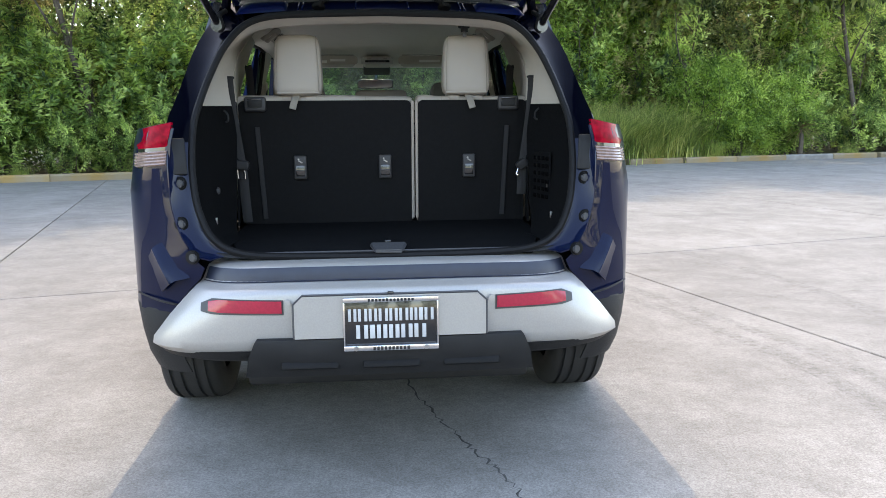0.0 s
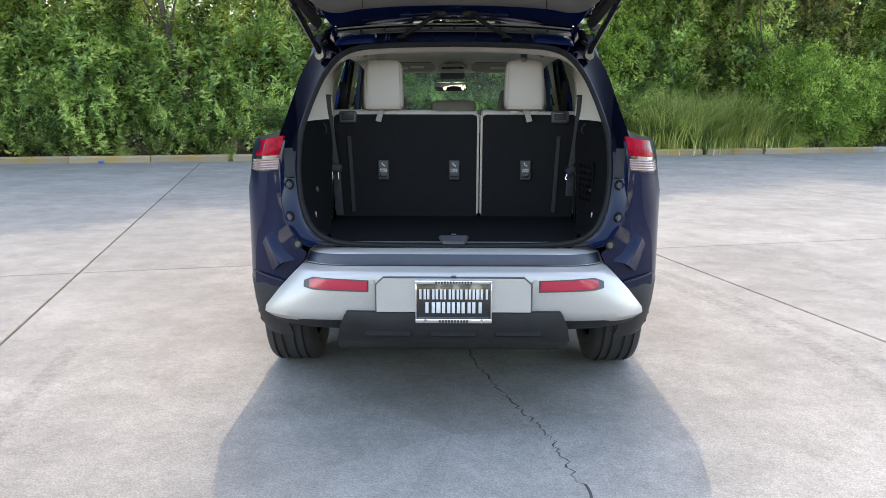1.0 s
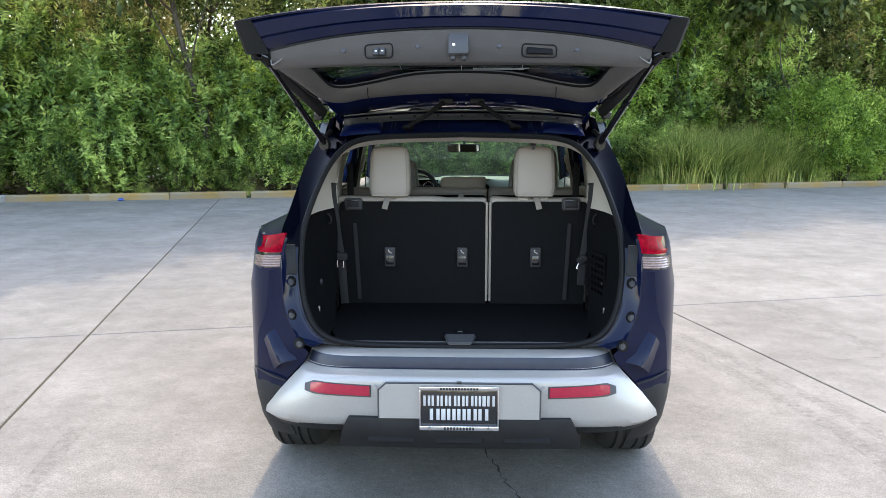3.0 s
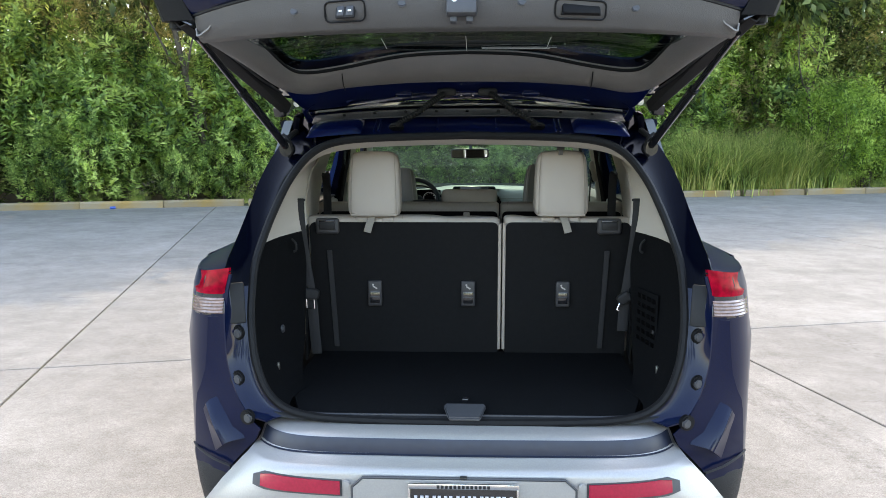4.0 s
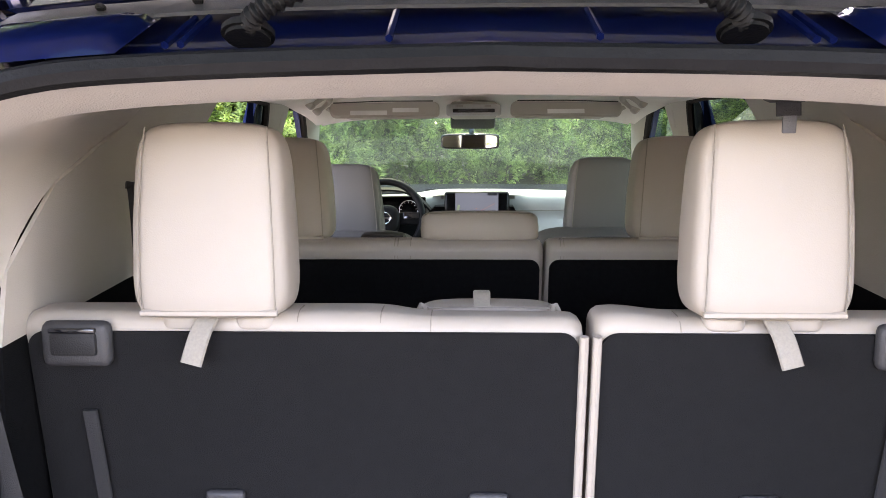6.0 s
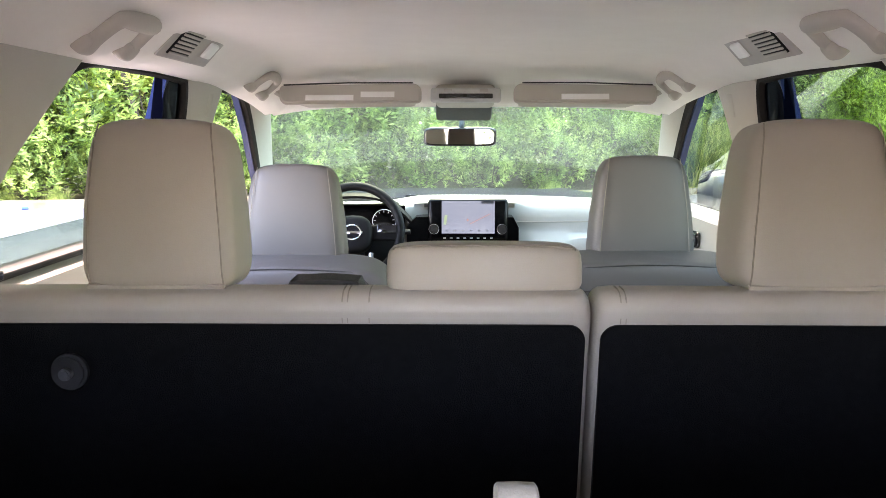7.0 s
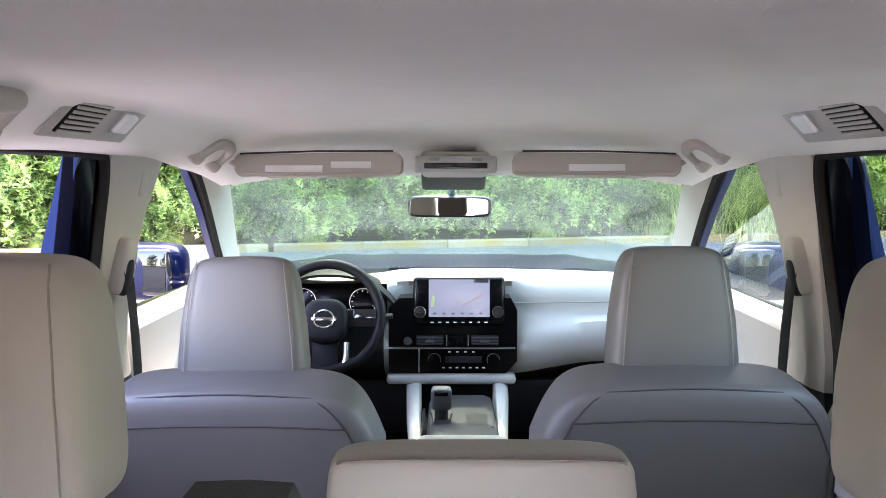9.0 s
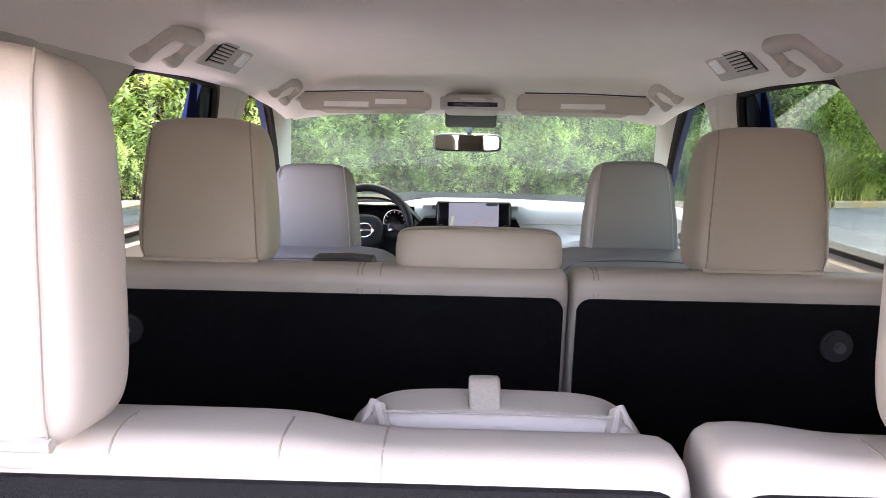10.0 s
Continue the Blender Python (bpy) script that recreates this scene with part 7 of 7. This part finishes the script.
mid = part("middle_headrest", puff((0.004, 0.815, 1.302), (0.128, 0.046, 0.054), 0.22, 0.28, folded, 44, 28), "leather", third_l, "folded leather middle headrest")
for s in (-1, 1):
    part("flap_fold", tube(smooth_path([(0.004 + s * 0.088, 0.800, 1.352), (0.004 + s * 0.080, 0.776, 1.338), (0.004 + s * 0.072, 0.768, 1.300), (0.004 + s * 0.068, 0.768, 1.27)], 6), 0.0055, 8), "leather", mid)
    part("flap_fold", tube(smooth_path([(0.004 + s * 0.092, 0.810, 1.353), (0.004 + s * 0.106, 0.782, 1.322), (0.004 + s * 0.116, 0.772, 1.28)], 6), 0.0045, 8), "leather", mid)
part("seam", tube([(0.004 + x, 0.785, 1.3545 - 2.2 * x ** 4) for x in [-0.084 + 0.0168 * k for k in range(11)]], 0.0011, 5), "thread", mid)
part("tag", tube(smooth_path([(-0.005, 0.842, 1.347), (-0.005, 0.838, 1.364), (-0.005, 0.822, 1.367), (-0.005, 0.802, 1.359), (-0.005, 0.786, 1.350)], 5), 0.01, 8, flat=(0.0120, 0.0022), up=(1, 0, 0)), "strap", third_l, "taupe webbing loop")


for t in (third_l, third_r):
    t.location, t.scale = (0, 0.045, -0.046), (1.025, 1.0, 1.028)


# second row
def second_row(x0, x1, label):
    t = thing("second_row_seat", label, "seat", group="second row seats")
    Y, LEAN = 1.425, 8.0
    part("backrest", seat_back(x0, x1, Y + 0.004, 0.62, 1.352, 0.08, LEAN, r=0.026, grow=0.10), "leather", t, "cream leather backrest")
    ln = math.tan(radians(LEAN))
    zt, zb, r = 1.311, 0.64, 0.022
    xi0, xi1 = x0 + 0.007, x1 - 0.008
    out = []
    for cxx, czz, a0 in ((xi1 - r, zt - r, 0), (xi0 + r, zt - r, 90)):
        for k in range(7):
            a = radians(a0 + 15 * k)
            out.append((cxx + r * math.cos(a), czz + r * math.sin(a)))
    out += [(xi0, zb), (xi1, zb)]
    part("back_panel", plate([(x, Y - 0.003 + (1.352 - z) * ln, z) for x, z in out], 0.03, normal=(0, 1, 0)), "carpet", t, "black carpeted seat back")
    part("seat_cushion", puff(((x0 + x1) / 2, 1.82, 0.78), ((x1 - x0) / 2, 0.30, 0.12), 0.3, 0.3, rot=(6, 0, 0)), "leather", t, "cream leather seat cushion")
    part("seat_base", box(((x0 + x1) / 2, 1.78, 0.56), (x1 - x0 - 0.08, 0.44, 0.28), 0.03), "plastic", t)
    return t


sec_l = second_row(-0.70, 0.138, "wide cream leather second row seat with black carpeted back")
sec_r = second_row(0.144, 0.70, "narrow cream leather second row seat with black carpeted back")
for t, x in ((sec_l, -0.435), (sec_r, 0.438)):
    headrest(t, x, 1.52, 1.342, 1.573, 0.106, 0.062, "leather", 4, 0.17)
mid_rest = headrest(sec_l, 0.0, 1.486, 1.344, 1.411, 0.129, 0.034, "leather", 2, 0.02, seams=False)
part("seam", tube(smooth_path([(-0.120, 1.468, 1.402), (-0.112, 1.458, 1.408), (-0.06, 1.4555, 1.4105), (0.06, 1.4555, 1.4105), (0.112, 1.458, 1.408), (0.120, 1.468, 1.402)], 6), 0.0012, 5), "thread", mid_rest)
for x in (-0.185, -0.178, -0.150, 0.175, 0.182):
    part("seam", tube(smooth_path([(x, 1.4335, 1.312), (x, 1.4310, 1.326), (x, 1.4366, 1.3444), (x, 1.455, 1.3522), (x, 1.480, 1.3522)], 4), 0.0011, 5), "thread", sec_l if x < 0.14 else sec_r)
for t, x in ((sec_l, -0.535), (sec_r, 0.535)):
    hk = part("bag_hook", disc((x, 1.412, 1.252), 0.024, 0.014, "y", 24, 0.004), "plastic", t, "round black bag hook")
    part("hook_knob", disc((x, 1.402, 1.252), 0.008, 0.016, "y", 14, 0.002), "plastic_mid", hk)
part("belt_guide_cap", plate([(-0.280, 1.495, 1.325), (-0.160, 1.495, 1.325), (-0.172, 1.495, 1.354), (-0.215, 1.495, 1.357), (-0.265, 1.495, 1.355)], 0.05, normal=(0, 1, 0)), "plastic", sec_l, "black plastic belt guide cap")


# front seats
def front_seat(x, label, dz=0.0, tall=0.0):
    t = thing("front_seat", label, "seat", group="front seats")

    def shape(a, b, c):
        top = max(0, c)
        return a * (1 - 0.16 * max(0, top - 0.62) / 0.38), b, c - 0.035 * a * a * (1 if c > 0 else 0)
    back = part("backrest", puff((x, 2.335, 0.93), (0.290, 0.085, 0.337), 0.20, 0.28, shape, 48, 36, rot=(7, 0, 0)), "leather_shaded", t, "pale leather backrest")
    m = pose(x, 2.335, 0.93, 7, 0, 0)
    def on_back(w, c):
        e = (1 - abs(c) ** 10) ** 0.1
        wide = 0.290 * (1 - 0.16 * max(0, max(0, c) - 0.62) / 0.38)
        u = (1 - min(0.999, abs(w)) ** 7.14) ** 0.14
        return m @ Vector((wide * w * e, -0.085 * e * u - 0.0012, 0.337 * (c - 0.035 * w * w * (1 if c > 0 else 0))))
    part("seam", tube([on_back(-0.80 + 0.080 * i, 0.985) for i in range(21)], 0.0016, 5), "groove", back)
    part("seam", tube([on_back(-0.86 + 0.086 * i, 0.82) for i in range(21)], 0.0018, 5), "groove", back)
    for s in (-1, 1):
        part("seam", tube([on_back(s * (0.86 + 0.03 * math.sin(k * 0.35)), 0.82 - 0.10 * k) for k in range(9)], 0.0018, 5), "groove", back)
        part("seam", tube([on_back(s * (0.80 + 0.06 * k / 4), 0.985 - 0.165 * k / 4) for k in range(5)], 0.0016, 5), "groove", back)
        part("bolster", puff((x + s * 0.232, 2.39, 0.90), (0.045, 0.075, 0.27), 0.4, 0.5, rot=(7, 0, s * 6)), "leather_shaded", back)
    part("seat_cushion", puff((x, 2.66, 0.66), (0.26, 0.29, 0.11), 0.3, 0.3, rot=(6, 0, 0)), "leather_shaded", t, "pale leather seat cushion")
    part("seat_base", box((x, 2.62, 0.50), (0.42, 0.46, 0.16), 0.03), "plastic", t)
    headrest(t, x, 2.40, 1.212, 1.487 + tall, 0.130, 0.062, "leather_shaded", 5, 0.22)
    t.location.z = dz
    return t


front_seat(-0.440, "pale leather driver's seat seen from behind", -0.014)
front_r = front_seat(0.428, "pale leather passenger seat seen from behind", -0.002, 0.010)
part("seat_side_cap", box((0.70, 2.34, 0.98), (0.012, 0.10, 0.16), 0.005), "plastic", front_r)


# ---- belts ----
def belt(name, label, pts, w=0.023, up=(1, 0, 0)):
    t = thing(name, label, "seat belt", group="seat belts")
    part("webbing", tube(smooth_path(pts, 6), 0.01, 8, flat=(w, 0.0018), up=up), "belt", t, "grey webbing")
    return t


for s in (-1, 1):
    b = belt("seat_belt", "dark grey third row seat belt hanging beside the seat", [(s * 0.606, 0.640, 1.425), (s * 0.600, 0.625, 1.35), (s * 0.586, 0.635, 1.20), (s * 0.570, 0.648, 1.06), (s * 0.565, 0.655, 0.95), (s * 0.560, 0.665, 0.852)][:6 if s < 0 else 5], 0.019)
    part("slot", puff((s * 0.610, 0.648, 1.428), (0.026, 0.008, 0.006), 0.5, 0.5), "plastic", b)
    if s < 0:
        part("stopper", puff((s * 0.574, 0.640, 1.085), (0.034, 0.014, 0.020), 0.5, 0.4, rot=(0, 6, 0)), "plastic", b, "grey plastic tongue")
        part("tongue", tube([(s * 0.574 - 0.014, 0.634, 1.072), (s * 0.572 - 0.014, 0.634, 1.032), (s * 0.572 + 0.014, 0.634, 1.032), (s * 0.574 + 0.014, 0.634, 1.072)], 0.003, 6), "chrome", b, "shiny metal tongue")
    else:
        part("stopper", puff((s * 0.566, 0.640, 1.075), (0.026, 0.014, 0.020), 0.5, 0.4, rot=(0, -35, 0)), "plastic", b, "grey plastic tongue")
        part("tongue", tube([(s * 0.552, 0.634, 1.065), (s * 0.540, 0.630, 1.035), (s * 0.548, 0.625, 1.032)], 0.003, 6), "chrome", b)
    part("hook", tube(smooth_path([(s * 0.612, 0.545, 1.30), (s * 0.598, 0.540, 1.285), (s * 0.596, 0.538, 1.262), (s * 0.606, 0.540, 1.255)], 5), 0.004, 6), "plastic", car, "small cargo hook")
    belt("seat_belt", "black second row seat belt by the side pillar", [(s * 0.600, 1.09, 1.502), (s * 0.592, 1.085, 1.485), (s * 0.588, 1.08, 1.35), (s * 0.590, 1.07, 1.15), (s * 0.60, 1.07, 0.95)], 0.017)
    belt("seat_belt", "black front seat belt on the centre pillar", [(s * 0.705, 2.465, 1.455), (s * 0.70, 2.47, 1.36), (s * 0.700, 2.485, 1.20), (s * 0.71, 2.50, 1.0), (s * 0.73, 2.52, 0.75)], 0.022, (0, 1, 0))
    disc_c = (s * 0.632, 0.455, 1.00)
    part("light_button", disc(disc_c, 0.014, 0.012, "x", 18, 0.003), "plastic_mid", car, "round plastic button on the cargo side")
    part("tie_down", box((s * 0.625, 0.36, 0.895), (0.008, 0.012, 0.028), 0.002), "steel", car, "small metal tie-down")
cb = belt("roof_belt", "folded centre seat belt hanging from a roof holder", [(0.330, 0.668, 1.665), (0.330, 0.666, 1.640), (0.331, 0.663, 1.605)], 0.014)
part("belt_cover", box((0.330, 0.668, 1.640), (0.050, 0.04, 0.040), 0.010), "plastic", cb, "black plastic belt holder")
part("belt_tongue", box((0.331, 0.660, 1.596), (0.016, 0.004, 0.020), 0.002), "plastic_mid", cb)
# speaker grille in the cargo side
grille = thing("cargo_vent", "black vent grille in the cargo side trim", "vent")
part("grille_frame", box((0.618, 0.50, 1.03), (0.006, 0.15, 0.20), 0.003, rot=(0, 0, 14)), "carpet", grille)
for i in range(4):
    for j in range(6):
        part("grille_hole", box((0.614 - 0.008 * (1.5 - i) * -1, 0.445 + 0.036 * i, 0.955 + 0.030 * j), (0.004, 0.026, 0.016), 0.002, rot=(0, 0, 14)), "piano", grille)

# ---- number plate ----
npl = thing("number_plate", "dealer plate in a chrome frame with unreadable lettering bars", "number plate")
part("plate_board", box((0, -0.050, 0.598), (0.300, 0.005, 0.150), 0.006), "black_gloss", npl, "black plate board")
bm = bmesh.new()
for c, s in (((0, -0.056, 0.6795), (0.312, 0.012, 0.016)), ((0, -0.056, 0.5175), (0.312, 0.012, 0.018)), ((-0.153, -0.056, 0.598), (0.006, 0.010, 0.15)), ((0.153, -0.056, 0.598), (0.006, 0.010, 0.15))):
    box(c, s, 0.003, bm=bm)
part("plate_frame", bm, "chrome", npl, "dark chrome plate frame")


def bars(x0, x1, z, h, widths, gap, mat, y=-0.0535, stroke=0.0):
    """Plain upright bars in place of a word; a stroke splits each one in two."""
    unit = (x1 - x0 - gap * (len(widths) - 1)) / sum(widths)
    x = x0
    for k in widths:
        w = unit * k
        cells = [(x + w / 2, w)] if not stroke or k < 0.7 else [(x + stroke / 2, stroke), (x + w - stroke / 2, stroke)]
        for xc, ww in cells:
            part("letter_bar", box((xc, y, z), (ww, 0.003, h), 0.001), mat, npl)
        x += w + gap


bars(-0.140, 0.140, 0.628, 0.042, (1, 1.1, 1, 1.1, 1, 1.1, 0.9, 0.5, 1.1), 0.005, "plate_letter", stroke=0.0095)
bars(-0.115, 0.115, 0.572, 0.046, (1.15, 0.5, 1, 1, 1.1, 1.15), 0.006, "plate_letter", stroke=0.013)
bars(-0.075, 0.075, 0.6795, 0.009, (1,) * 13, 0.004, "plastic", -0.063)
bars(-0.060, 0.060, 0.5175, 0.012, (1,) * 10, 0.004, "black_gloss", -0.063)
for x in (-0.115, 0.115):
    part("screw", disc((x, -0.062, 0.5175), 0.008, 0.006, "y", 14, 0.001), "steel", npl)
part("plate_lamp", box((0.0, -0.046, 0.700), (0.02, 0.014, 0.008), 0.002), "black_gloss", bumper)
